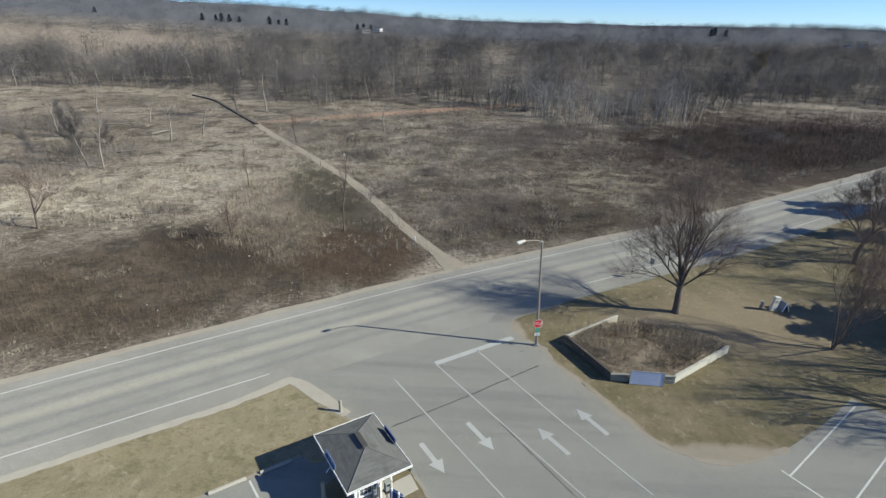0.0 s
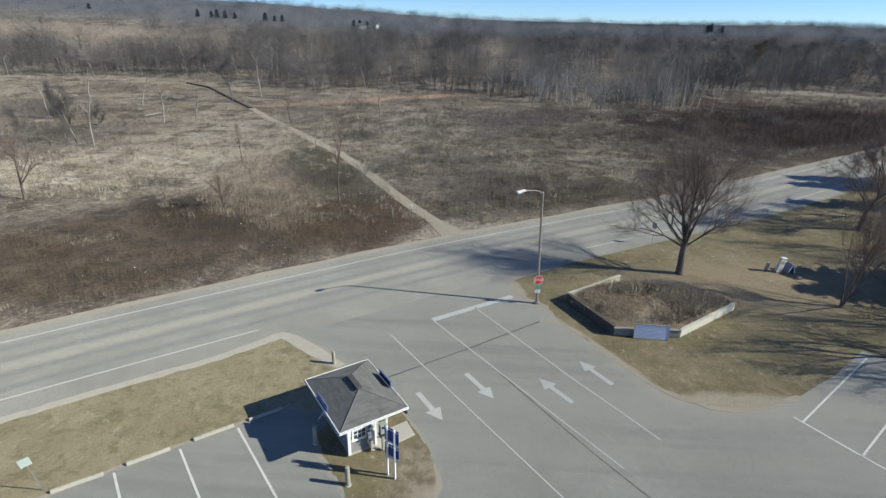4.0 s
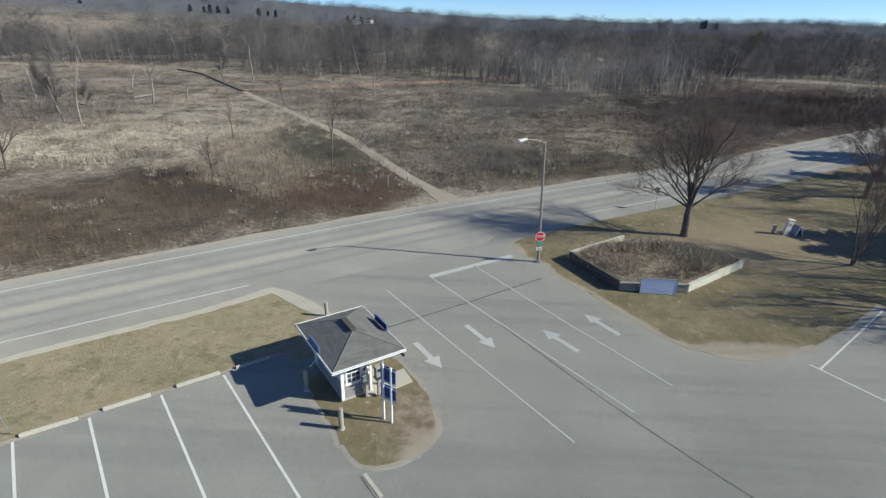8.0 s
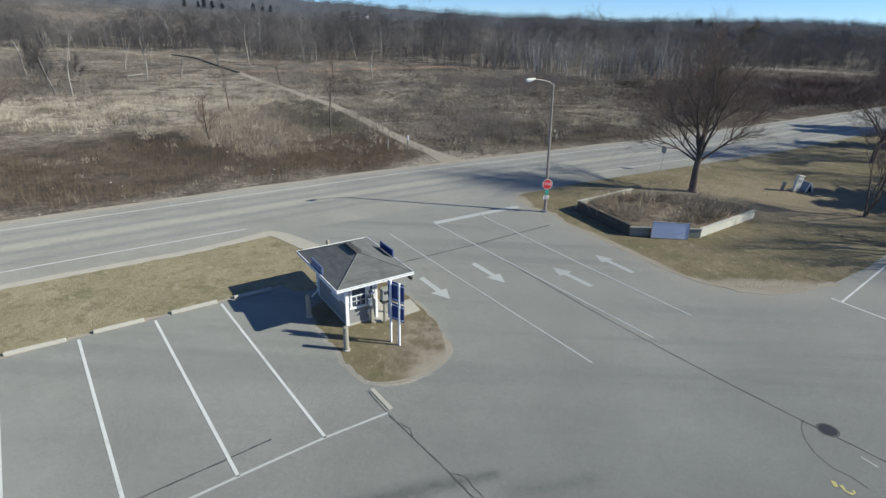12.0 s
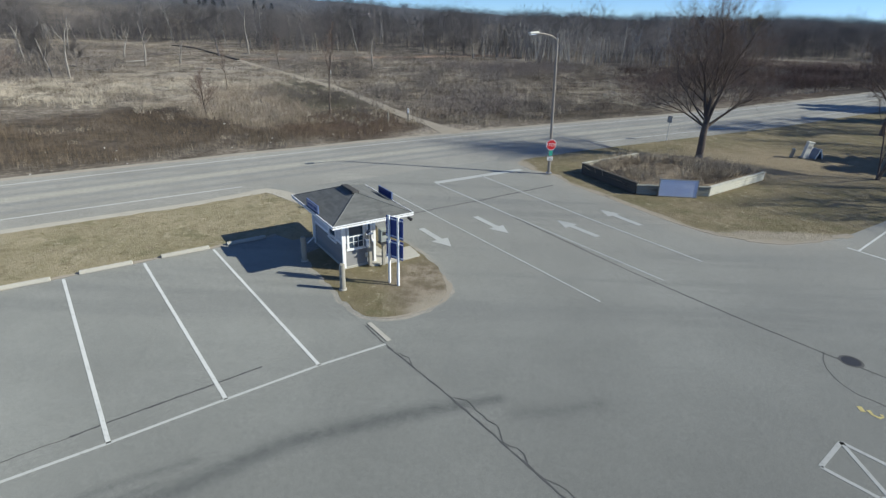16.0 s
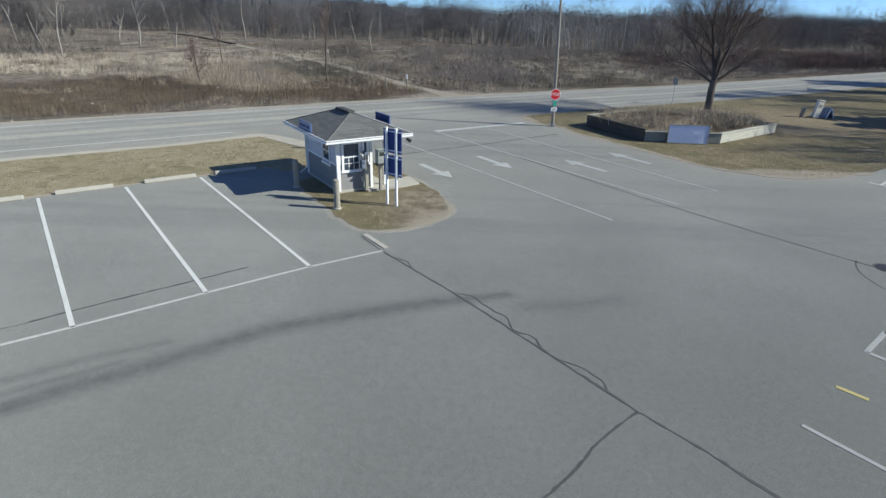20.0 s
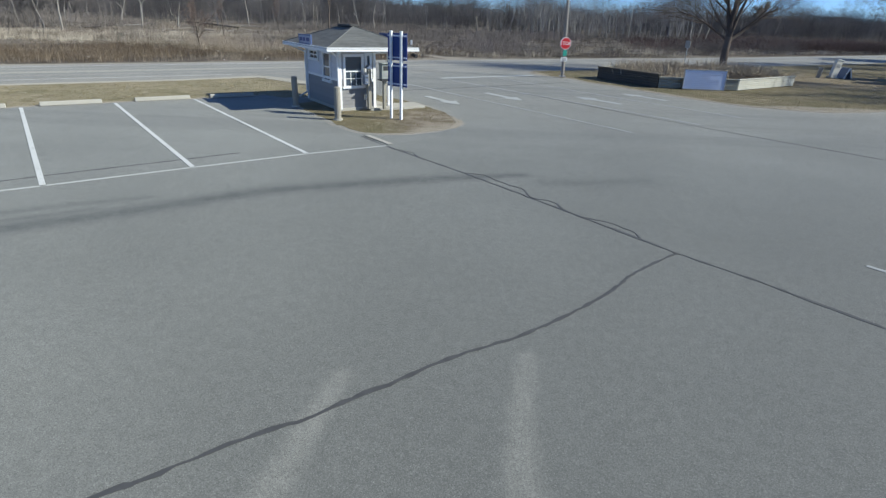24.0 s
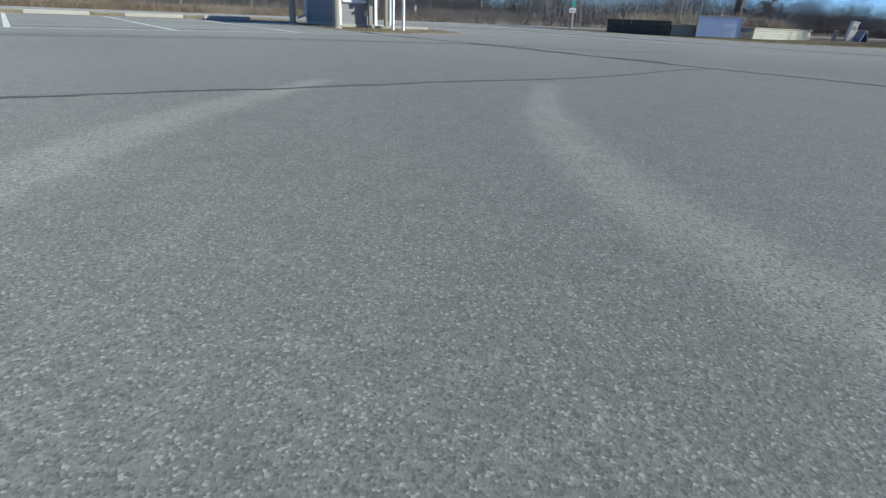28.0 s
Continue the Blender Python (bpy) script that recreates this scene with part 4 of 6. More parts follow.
def stop_sign():
    s = thing("stop_sign", pose(5.91, 37.95, 0.07, 0, 0, 12), "red octagonal stop sign with smaller plates strapped to the lamp pole", "road sign")
    plate = part("plate", octagon(bmesh.new(), 0.40, -0.13, -0.125), M_WHITE, s, "white-rimmed octagon")
    plate.location = (0, 0, 2.12)
    face = part("face", octagon(bmesh.new(), 0.365, -0.136, -0.131), M_RED, s, "red octagonal face")
    face.location = (0, 0, 2.12)
    text_mesh("lettering", "STOP", 0.30, pose(0, -0.14, 2.12, 90, 0, 0), M_WHITE, s)
    part("plate", box(bmesh.new(), (0.02, -0.13, 1.52), (0.26, 0.008, 0.36)), M_GREEN, s, "small green plate")
    white = part("plate", box(bmesh.new(), (0.0, -0.13, 1.13), (0.42, 0.008, 0.26)), M_WHITE, s, "small white plate")
    for z in (1.19, 1.12, 1.06):
        part("lettering", box(bmesh.new(), (0, -0.137, z), (0.3, 0.005, 0.025)), M_DARK, white)
    for z in (1.15, 1.55, 2.0, 2.25):
        part("strap", rod(bmesh.new(), (0, 0.02, z - 0.012), (0, 0.02, z + 0.012), 0.118, 0.118, 14), M_STEEL, s)


stop_sign()


def booth():
    """A fee booth: local x along the front wall, y to the back."""
    b = thing("fee_booth", pose(-5.36, 20.82, 0.0, 0, 0, 35.6), "small grey and white clapboard fee booth with a hipped shingle roof", "booth")
    W, D, H = 2.29, 3.4, 2.28
    room = 1.45
    part("plinth", box(bmesh.new(), (room / 2, D / 2, 0.06), (room + 0.06, D + 0.06, 0.12), 0.01), M_CONC, b)
    part("porch_floor", box(bmesh.new(), ((room + W) / 2 + 0.03, D / 2, 0.05), (W - room, D + 0.05, 0.1), 0.01), M_CONC, b)
    core = bmesh.new()
    box(core, (room / 2, D / 2, H / 2 + 0.05), (room - 0.05, D - 0.05, H - 0.1))
    part("wall_core", core, M_SIDE_UP, b)
    # clapboards, each a tilted board
    boards = {}

    def board(x0, x1, z, side, mat):
        key = (round(x1 - x0, 3), mat.name)
        if key not in boards:
            L = x1 - x0
            v = [(0, -0.012, 0), (L, -0.012, 0), (L, 0.0, 0.145), (0, 0.0, 0.145), (0, 0.02, 0), (L, 0.02, 0), (L, 0.02, 0.145), (0, 0.02, 0.145)]
            f = [(0, 1, 2, 3), (5, 4, 7, 6), (4, 5, 1, 0), (3, 2, 6, 7), (4, 0, 3, 7), (1, 5, 6, 2)]
            boards[key] = mesh("clapboard", v, f, mat)
        ob = new("clapboard", boards[key])
        ob.parent = b
        if side == "front":
            ob.matrix_local = pose(x0, 0, z)
        elif side == "left":
            ob.matrix_local = pose(0, D - x0, z, 0, 0, -90)
        elif side == "right":
            ob.matrix_local = pose(room, x0, z, 0, 0, 90)
        else:
            ob.matrix_local = pose(room - x0, D, z, 0, 0, 180)

    holes = {"front": [(0.13, 1.02, 0.84, 2.12), (1.06, 1.36, 1.08, 2.14)], "left": [(0.25, 1.35, 1.70, 2.16), (1.75, 2.65, 0.98, 2.14)],
             "right": [(0.3, 1.22, 0.1, 2.12), (1.75, 2.85, 0.95, 2.12)], "back": [(0.25, 1.2, 0.95, 2.12)]}
    for side, L in (("front", room), ("left", D), ("right", D), ("back", room)):
        z = 0.12
        while z < H - 0.02:
            mat = M_SIDE_LOW if z < 1.15 else M_SIDE_UP
            cuts = [(0.05, L - 0.05)]
            for x0, x1, z0, z1 in holes[side]:
                if z + 0.13 > z0 and z < z1:
                    new_cuts = []
                    for c0, c1 in cuts:
                        new_cuts += [(c0, x0), (x1, c1)] if c0 < x0 and x1 < c1 else [(c0, c1)]
                    cuts = new_cuts
            for c0, c1 in cuts:
                if c1 - c0 > 0.04:
                    board(c0, c1, z, side, mat)
            z += 0.135
    for x, y in ((0, 0), (room, 0), (0, D), (room, D)):
        part("corner_board", box(bmesh.new(), (x, y, H / 2 + 0.06), (0.12, 0.12, H - 0.02), 0.008), M_WHITE, b)
    part("belt_trim", box(bmesh.new(), (-0.02, D / 2, 1.16), (0.035, D - 0.14, 0.09)), M_WHITE, b)
    for y in (0.07, D - 0.07):
        post = part("porch_post", box(bmesh.new(), (2.14, y, H / 2 + 0.05), (0.11, 0.11, H - 0.1), 0.008), M_WHITE, b, "white square porch post")
        part("post_base", box(bmesh.new(), (2.14, y, 0.16), (0.15, 0.15, 0.12), 0.008), M_WHITE, post)
    part("porch_beam", box(bmesh.new(), (2.14, D / 2, H - 0.09), (0.11, D - 0.03, 0.16), 0.006), M_WHITE, b)
    for y in (0.07, D - 0.07):
        part("porch_beam", box(bmesh.new(), ((room + 2.14) / 2 + 0.01, y, H - 0.09), (2.14 - room - 0.2, 0.11, 0.155), 0.006), M_WHITE, b)

    def window(m, w, h, rows, cols, half):
        """A framed window: x across, z up, facing -y."""
        g = part("window", box(bmesh.new(), (0, 0.01, 0), (w, 0.02, h)), M_GLASS, b, "dark window pane")
        g.matrix_local = m
        t = 0.10
        for c, s in (((0, -0.02, h / 2 + t / 2), (w + 2 * t, 0.05, t)), ((0, -0.03, -h / 2 - t / 2), (w + 2 * t + 0.08, 0.08, t)),
                     ((-w / 2 - t / 2, -0.02, 0), (t, 0.05, h)), ((w / 2 + t / 2, -0.02, 0), (t, 0.05, h))):
            part("frame", box(bmesh.new(), c, s, 0.005), M_WHITE, g)
        part("rail", box(bmesh.new(), (0, -0.012, 0), (w, 0.025, 0.045)), M_WHITE, g)
        z0, z1 = (-h / 2, 0) if half else (-h / 2, h / 2)
        for i in range(1, cols):
            part("muntin", box(bmesh.new(), (-w / 2 + w * i / cols, -0.006, (z0 + z1) / 2), (0.025, 0.014, z1 - z0)), M_WHITE, g)
        for j in range(1, rows):
            part("muntin", box(bmesh.new(), (0, -0.006, z0 + (z1 - z0) * j / rows), (w, 0.014, 0.025)), M_WHITE, g)

    window(pose(0.575, 0, 1.48), 0.66, 1.06, 2, 3, True)
    window(pose(0, 1.2, 1.56, 0, 0, -90), 0.66, 0.98, 1, 1, False)
    window(pose(0, 2.6, 1.93, 0, 0, -90), 0.86, 0.26, 1, 2, False)
    window(pose(room, 2.3, 1.53, 0, 0, 90), 0.86, 0.98, 2, 3, True)
    window(pose(room - 0.725, D, 1.53, 0, 0, 180), 0.72, 0.98, 2, 3, True)
    window(pose(1.21, 0, 1.61), 0.11, 0.86, 1, 1, False)
    door = part("door", box(bmesh.new(), (room - 0.005, 0.76, 1.06), (0.05, 0.74, 1.94), 0.01), M_DOOR, b, "beige panelled door")
    part("glass", box(bmesh.new(), (room + 0.024, 0.76, 1.52), (0.012, 0.46, 0.72)), M_GLASS, door)
    part("panel", box(bmesh.new(), (room + 0.026, 0.76, 0.6), (0.012, 0.5, 0.6), 0.01), M_DOOR, door)
    part("handle", rod(bmesh.new(), (room + 0.02, 1.05, 1.02), (room + 0.09, 1.05, 1.02), 0.03, 0.03), M_STEEL, door)
    for y in (0.34, 1.18):
        part("door_trim", box(bmesh.new(), (room + 0.03, y, 1.1), (0.06, 0.1, 2.0), 0.005), M_WHITE, b)
    part("door_trim", box(bmesh.new(), (room + 0.03, 0.76, 2.09), (0.06, 0.74, 0.1), 0.005), M_WHITE, b)
    # roof
    o = 0.75
    x0, x1, y0, y1, ze, zr = -o, W + o, -o, D + o, H + 0.05, 3.06
    cx, r0, r1 = W / 2, D / 2 - 0.6, D / 2 + 0.6
    part("soffit", box(bmesh.new(), (W / 2, D / 2, H + 0.012), (W + 2 * o - 0.05, D + 2 * o - 0.05, 0.024)), M_WHITE, b)
    for c, s in (((W / 2, y0, ze - 0.02), (W + 2 * o + 0.04, 0.04, 0.14)), ((W / 2, y1, ze - 0.02), (W + 2 * o + 0.04, 0.04, 0.14)),
                 ((x0, D / 2, ze - 0.02), (0.04, D + 2 * o - 0.04, 0.14)), ((x1, D / 2, ze - 0.02), (0.04, D + 2 * o - 0.04, 0.14))):
        part("fascia", box(bmesh.new(), c, s, 0.004), M_WHITE, b)
    roof = part("roof", bmesh.new(), M_SHINGLE, b)
    e = 0.03
    v = [(x0 - e, y0 - e, ze), (x1 + e, y0 - e, ze), (x1 + e, y1 + e, ze), (x0 - e, y1 + e, ze), (cx, r0, zr), (cx, r1, zr)]
    roof.data = mesh("roof", v, [(0, 1, 4), (1, 2, 5, 4), (2, 3, 5), (3, 0, 4, 5), (0, 3, 2, 1)], M_SHINGLE)
    rng = random.Random(5)

    def courses(p0, p1, q0, q1, n):
        """Rows of shingle tabs between the eave p0-p1 and the ridge q0-q1."""
        p0, p1, q0, q1 = map(Vector, (p0, p1, q0, q1))
        up = ((p1 - p0).cross(q0 - p0)).normalized()
        for i in range(n):
            a, c = p0.lerp(q0, i / n), p1.lerp(q1, i / n)
            a2, c2 = p0.lerp(q0, min(1, (i + 1.12) / n)), p1.lerp(q1, min(1, (i + 1.12) / n))
            L = (c - a).length
            m = max(1, int(L / 0.6))
            cut = [0] + [(j + 0.5 * (i % 2)) / (m + 0.5) for j in range(1, m + 1)] + [1]
            for s, t in zip(cut, cut[1:]):
                h = 0.006 + rng.uniform(0, 0.004)
                g = 0.004 / max(L, 0.1)
                lo0, lo1 = a.lerp(c, s + g), a.lerp(c, t - g)
                hi0, hi1 = a2.lerp(c2, s + g), a2.lerp(c2, t - g)
                vs = [lo0 + up * h, lo1 + up * h, hi1 + up * 0.004, hi0 + up * 0.004, lo0, lo1]
                ob = new("shingle", mesh("shingle", vs, [(0, 1, 2, 3), (4, 5, 1, 0), (4, 0, 3), (5, 2, 1)], M_SHINGLE))
                ob.parent = roof

    courses(v[0], v[1], v[4], v[4], 17)
    courses(v[3], v[0], v[5], v[4], 17)
    courses(v[1], v[2], v[4], v[5], 17)
    courses(v[2], v[3], v[5], v[5], 17)
    for p, q in ((0, 4), (1, 4), (2, 5), (3, 5)):
        bm = bmesh.new()
        rod(bm, Vector(v[p]) + Vector((0, 0, 0.01)), Vector(v[q]) + Vector((0, 0, 0.01)), 0.022, 0.022, 6)
        part("hip_cap", bm, M_SHINGLE, roof)
    bm = bmesh.new()
    box(bm, (cx, D / 2, zr + 0.02), (0.36, 1.3, 0.10), 0.04)
    part("ridge_vent", bm, M_DARKSHINGLE, roof, "dark raised ridge vent")
    # gutter pipe
    bm = bmesh.new()
    rod(bm, (-0.09, -0.07, 0.1), (-0.09, -0.07, 2.0), 0.035)
    rod(bm, (-0.09, -0.07, 2.0), (-0.55, -0.5, 2.24), 0.035)
    part("downspout", bm, M_WHITE, b)
    bm = bmesh.new()
    rod(bm, (-0.08, D + 0.03, 0.35), (-0.08, D + 0.03, 2.0), 0.035)
    rod(bm, (-0.08, D + 0.03, 2.0), (-0.6, D + 0.4, 2.24), 0.035)
    rod(bm, (-0.08, D + 0.03, 0.35), (-0.5, D - 0.2, 0.2), 0.035)
    part("downspout", bm, M_WHITE, b)
    part("meter_box", box(bmesh.new(), (1.05, -0.06, 0.5), (0.13, 0.1, 0.2), 0.01), M_CREAM, b, "small pale meter box")
    part("camera_lamp", rod(bmesh.new(), (W + 0.55, -0.62, 2.12), (W + 0.62, -0.8, 2.06), 0.06, 0.08), M_DARK, b)

    def roof_sign(x, side, z):
        s = part("roof_sign", box(bmesh.new(), (x, D / 2, z), (0.04, 1.25, 0.28), 0.008), M_SIGNPALE if side < 0 else M_BLUE, b, "pale blue-grey sign board standing on the eave" if side < 0 else "dark blue sign board standing on the eave")
        for c, q in (((x, D / 2, z + 0.16), (0.06, 1.33, 0.04)), ((x, D / 2, z - 0.16), (0.06, 1.33, 0.04)),
                     ((x, D / 2 - 0.645, z), (0.06, 0.04, 0.28)), ((x, D / 2 + 0.645, z), (0.06, 0.04, 0.28))):
            part("frame", box(bmesh.new(), c, q), M_SIGNBLUE, s)
        for y, w in ((-0.34, 0.34), (0.06, 0.26), (0.4, 0.30)):
            part("lettering", box(bmesh.new(), (x + side * 0.024, D / 2 + y, z), (0.006, w, 0.13)), M_BLUE if side < 0 else M_BARS, s)
        for y in (-0.4, 0.4):
            part("bracket", rod(bmesh.new(), (x, D / 2 + y, ze - 0.06), (x, D / 2 + y, z - 0.13), 0.02), M_STEEL, s)

    roof_sign(x0 + 0.10, -1, ze + 0.22)
    roof_sign(x1 - 0.10, 1, ze + 0.30)


M_SIGNPALE = plain("pale_blue_sign", (0.34, 0.38, 0.48), 0.45, vary=0.12)
M_SIGNBLUE = plain("weathered_blue_sign", (0.10, 0.14, 0.27), 0.45, vary=0.15)
M_DOOR = plain("beige_door", (0.50, 0.45, 0.42), 0.5, vary=0.06)
M_DARKSHINGLE = plain("dark_ridge", (0.075, 0.072, 0.068), 0.9, vary=0.2)
booth()

slab = part("concrete_pad", prism(bmesh.new(), [(-4.25, 21.2), (-3.0, 21.9), (-2.2, 22.55), (-2.75, 23.55), (-3.55, 22.95), (-4.5, 21.75)], -0.1, 0.09), M_CONC)
tagged(slab, "pale concrete pad in front of the booth door", "concrete pad", kind="structure")


def info_sign():
    s = thing("information_sign", pose(-3.04, 19.6, 0.03, 0, 0, -32), "tall double-panel blue sign on two white posts in the grass", "sign")
    for x in (-0.23, 0.23):
        p = part("post", box(bmesh.new(), (x, 0, 1.46), (0.085, 0.085, 3.0), 0.008), M_WHITE, s, "white square post")
        part("post_cap", box(bmesh.new(), (x, 0, 2.97), (0.10, 0.10, 0.04), 0.01), M_WHITE, p)
    for z, h in ((2.47, 0.90), (1.52, 0.80)):
        part("panel", box(bmesh.new(), (0, 0.075, z), (0.86, 0.03, h), 0.006), M_BLUE, s, "dark blue panel")
        for dz in (h / 2 - 0.09, -h / 2 + 0.09):
            part("rail", box(bmesh.new(), (0, 0.052, z + dz), (0.84, 0.03, 0.05), 0.004), M_BOARD, s)


info_sign()


def bollard(x, y, h, r, lean=0.0):
    p = thing("timber_bollard", pose(x, y, 0.0, lean, 0, 0), "weathered round timber bollard", "bollard", "bollards round the booth")
    bm = rod(bmesh.new(), (0, 0, -0.05), (0, 0, h), r, r * 0.95, 14)
    rod(bm, (0, 0, h), (0, 0, h + 0.03), r * 0.95, r * 0.6, 14)
    part("post", bm, M_POSTWOOD, p)
    part("footing", rod(bmesh.new(), (0, 0, -0.05), (0, 0, 0.05), r * 1.5, r * 1.35, 14), M_CONC, p)


bollard(-5.05, 18.95, 1.12, 0.12)
bollard(-7.35, 21.55, 1.15, 0.12)
bollard(-8.1, 28.65, 0.95, 0.11)


M_DARKBOX = plain("dark_blue_grey_enamel", (0.13, 0.16, 0.22), 0.5, vary=0.1)
M_GREENGREY = plain("green_grey_enamel", (0.30, 0.32, 0.29), 0.5, vary=0.12)


def drop_box_post():
    p = thing("drop_box", pose(-4.30, 21.2, 0.08, 0, 0, 35), "dark blue-grey payment box on a capped grey timber post", "pay station")
    part("post", box(bmesh.new(), (0, 0, 0.76), (0.14, 0.14, 1.52), 0.012), M_POSTWOOD, p)
    bm = bmesh.new()
    prof = [(-0.12, 1.52), (0.12, 1.52), (0.12, 1.55), (0.0, 1.66), (-0.12, 1.55)]
    e0, e1 = [bm.verts.new((x, -0.12, z)) for x, z in prof], [bm.verts.new((x, 0.12, z)) for x, z in prof]
    bm.faces.new(e0)
    bm.faces.new(e1[::-1])
    for i in range(5):
        bm.faces.new((e0[i], e1[i], e1[(i + 1) % 5], e0[(i + 1) % 5]))
    part("cap", bm, M_DARKBOX, p, "small gabled cap")
    c = part("box", box(bmesh.new(), (-0.15, -0.02, 1.12), (0.17, 0.22, 0.36), 0.015), M_DARKBOX, p)
    part("slot", box(bmesh.new(), (-0.15, -0.133, 1.2), (0.11, 0.01, 0.03)), M_DARK, c)
    part("hasp", box(bmesh.new(), (-0.15, -0.137, 1.03), (0.04, 0.02, 0.06), 0.004), M_STEEL, c)


def ticket_machine():
    p = thing("ticket_machine", pose(-3.72, 21.3, 0.08, 0, 0, 35), "green-grey ticket cabinet with a tray on a timber post", "pay station")
    part("post", box(bmesh.new(), (0, 0, 0.55), (0.12, 0.12, 1.1), 0.012), M_POSTWOOD, p)
    c = part("cabinet", box(bmesh.new(), (0, -0.02, 1.43), (0.36, 0.26, 0.56), 0.02), M_GREENGREY, p)
    part("tray", box(bmesh.new(), (-0.02, -0.08, 1.12), (0.44, 0.36, 0.05), 0.01), M_DARK, c, "dark tray")
    part("hood", box(bmesh.new(), (0, -0.05, 1.725), (0.40, 0.34, 0.04), 0.015), M_GREENGREY, c)
    part("screen", box(bmesh.new(), (0, -0.153, 1.55), (0.22, 0.01, 0.16), 0.004), M_DARK, c, "dark screen")
    part("keypad", box(bmesh.new(), (0, -0.153, 1.32), (0.16, 0.01, 0.12), 0.004), M_GREYBOX, c)


drop_box_post()
ticket_machine()


def wheel_stop(a, b):
    a, b = Vector((*a, 0)), Vector((*b, 0))
    d = b - a
    p = thing("wheel_stop", Matrix.Translation((a + b) / 2) @ pose(0, 0, 0, 0, 0, math.degrees(math.atan2(d.y, d.x))),
              "weathered concrete wheel stop at the head of a stall", "wheel stop", "wheel stops along the stalls")
    L = d.length
    bm = bmesh.new()
    prof = [(-0.10, 0.0), (0.10, 0.0), (0.075, 0.15), (-0.075, 0.15)]
    e0 = [bm.verts.new((-L / 2, y, z)) for y, z in prof]
    e1 = [bm.verts.new((L / 2, y, z)) for y, z in prof]
    bm.faces.new(e0[::-1])
    bm.faces.new(e1)
    for i in range(4):
        bm.faces.new((e0[i], e0[(i + 1) % 4], e1[(i + 1) % 4], e1[i]))
    bmesh.ops.bevel(bm, geom=list(bm.edges), offset=0.018, segments=1, affect="EDGES")
    part("block", bm, M_CONC, p)
    for x in (-L * 0.32, L * 0.32):
        part("pin", rod(bmesh.new(), (x, 0, 0.1), (x, 0, 0.156), 0.02, 0.02, 8), M_DARK, p)


for a, b in (((-23.8, 13.75), (-22.1, 15.0)), ((-21.25, 15.6), (-19.6, 16.85)), ((-18.8, 17.45), (-17.05, 18.7)), ((-16.3, 19.35), (-14.7, 20.55)),
             ((-13.8, 21.25), (-12.15, 22.5)), ((-11.5, 22.95), (-10.0, 24.05))):
    wheel_stop(a, b)


def small_sign():
    s = thing("small_sign", pose(-19.25, 17.6, 0.05, 0, -9, 40), "small pale sign on a leaning steel post in the grass", "sign")
    part("post", box(bmesh.new(), (0, 0, 0.95), (0.045, 0.03, 2.0)), M_STEEL, s)
    part("plate", box(bmesh.new(), (0, -0.025, 1.85), (0.46, 0.012, 0.46), 0.01), M_SIGNBACK, s, "pale grey-green square plate")
    for z in (1.93, 1.78):
        part("bolt", rod(bmesh.new(), (0, -0.04, z), (0, -0.02, z), 0.012), M_STEEL, s)


small_sign()


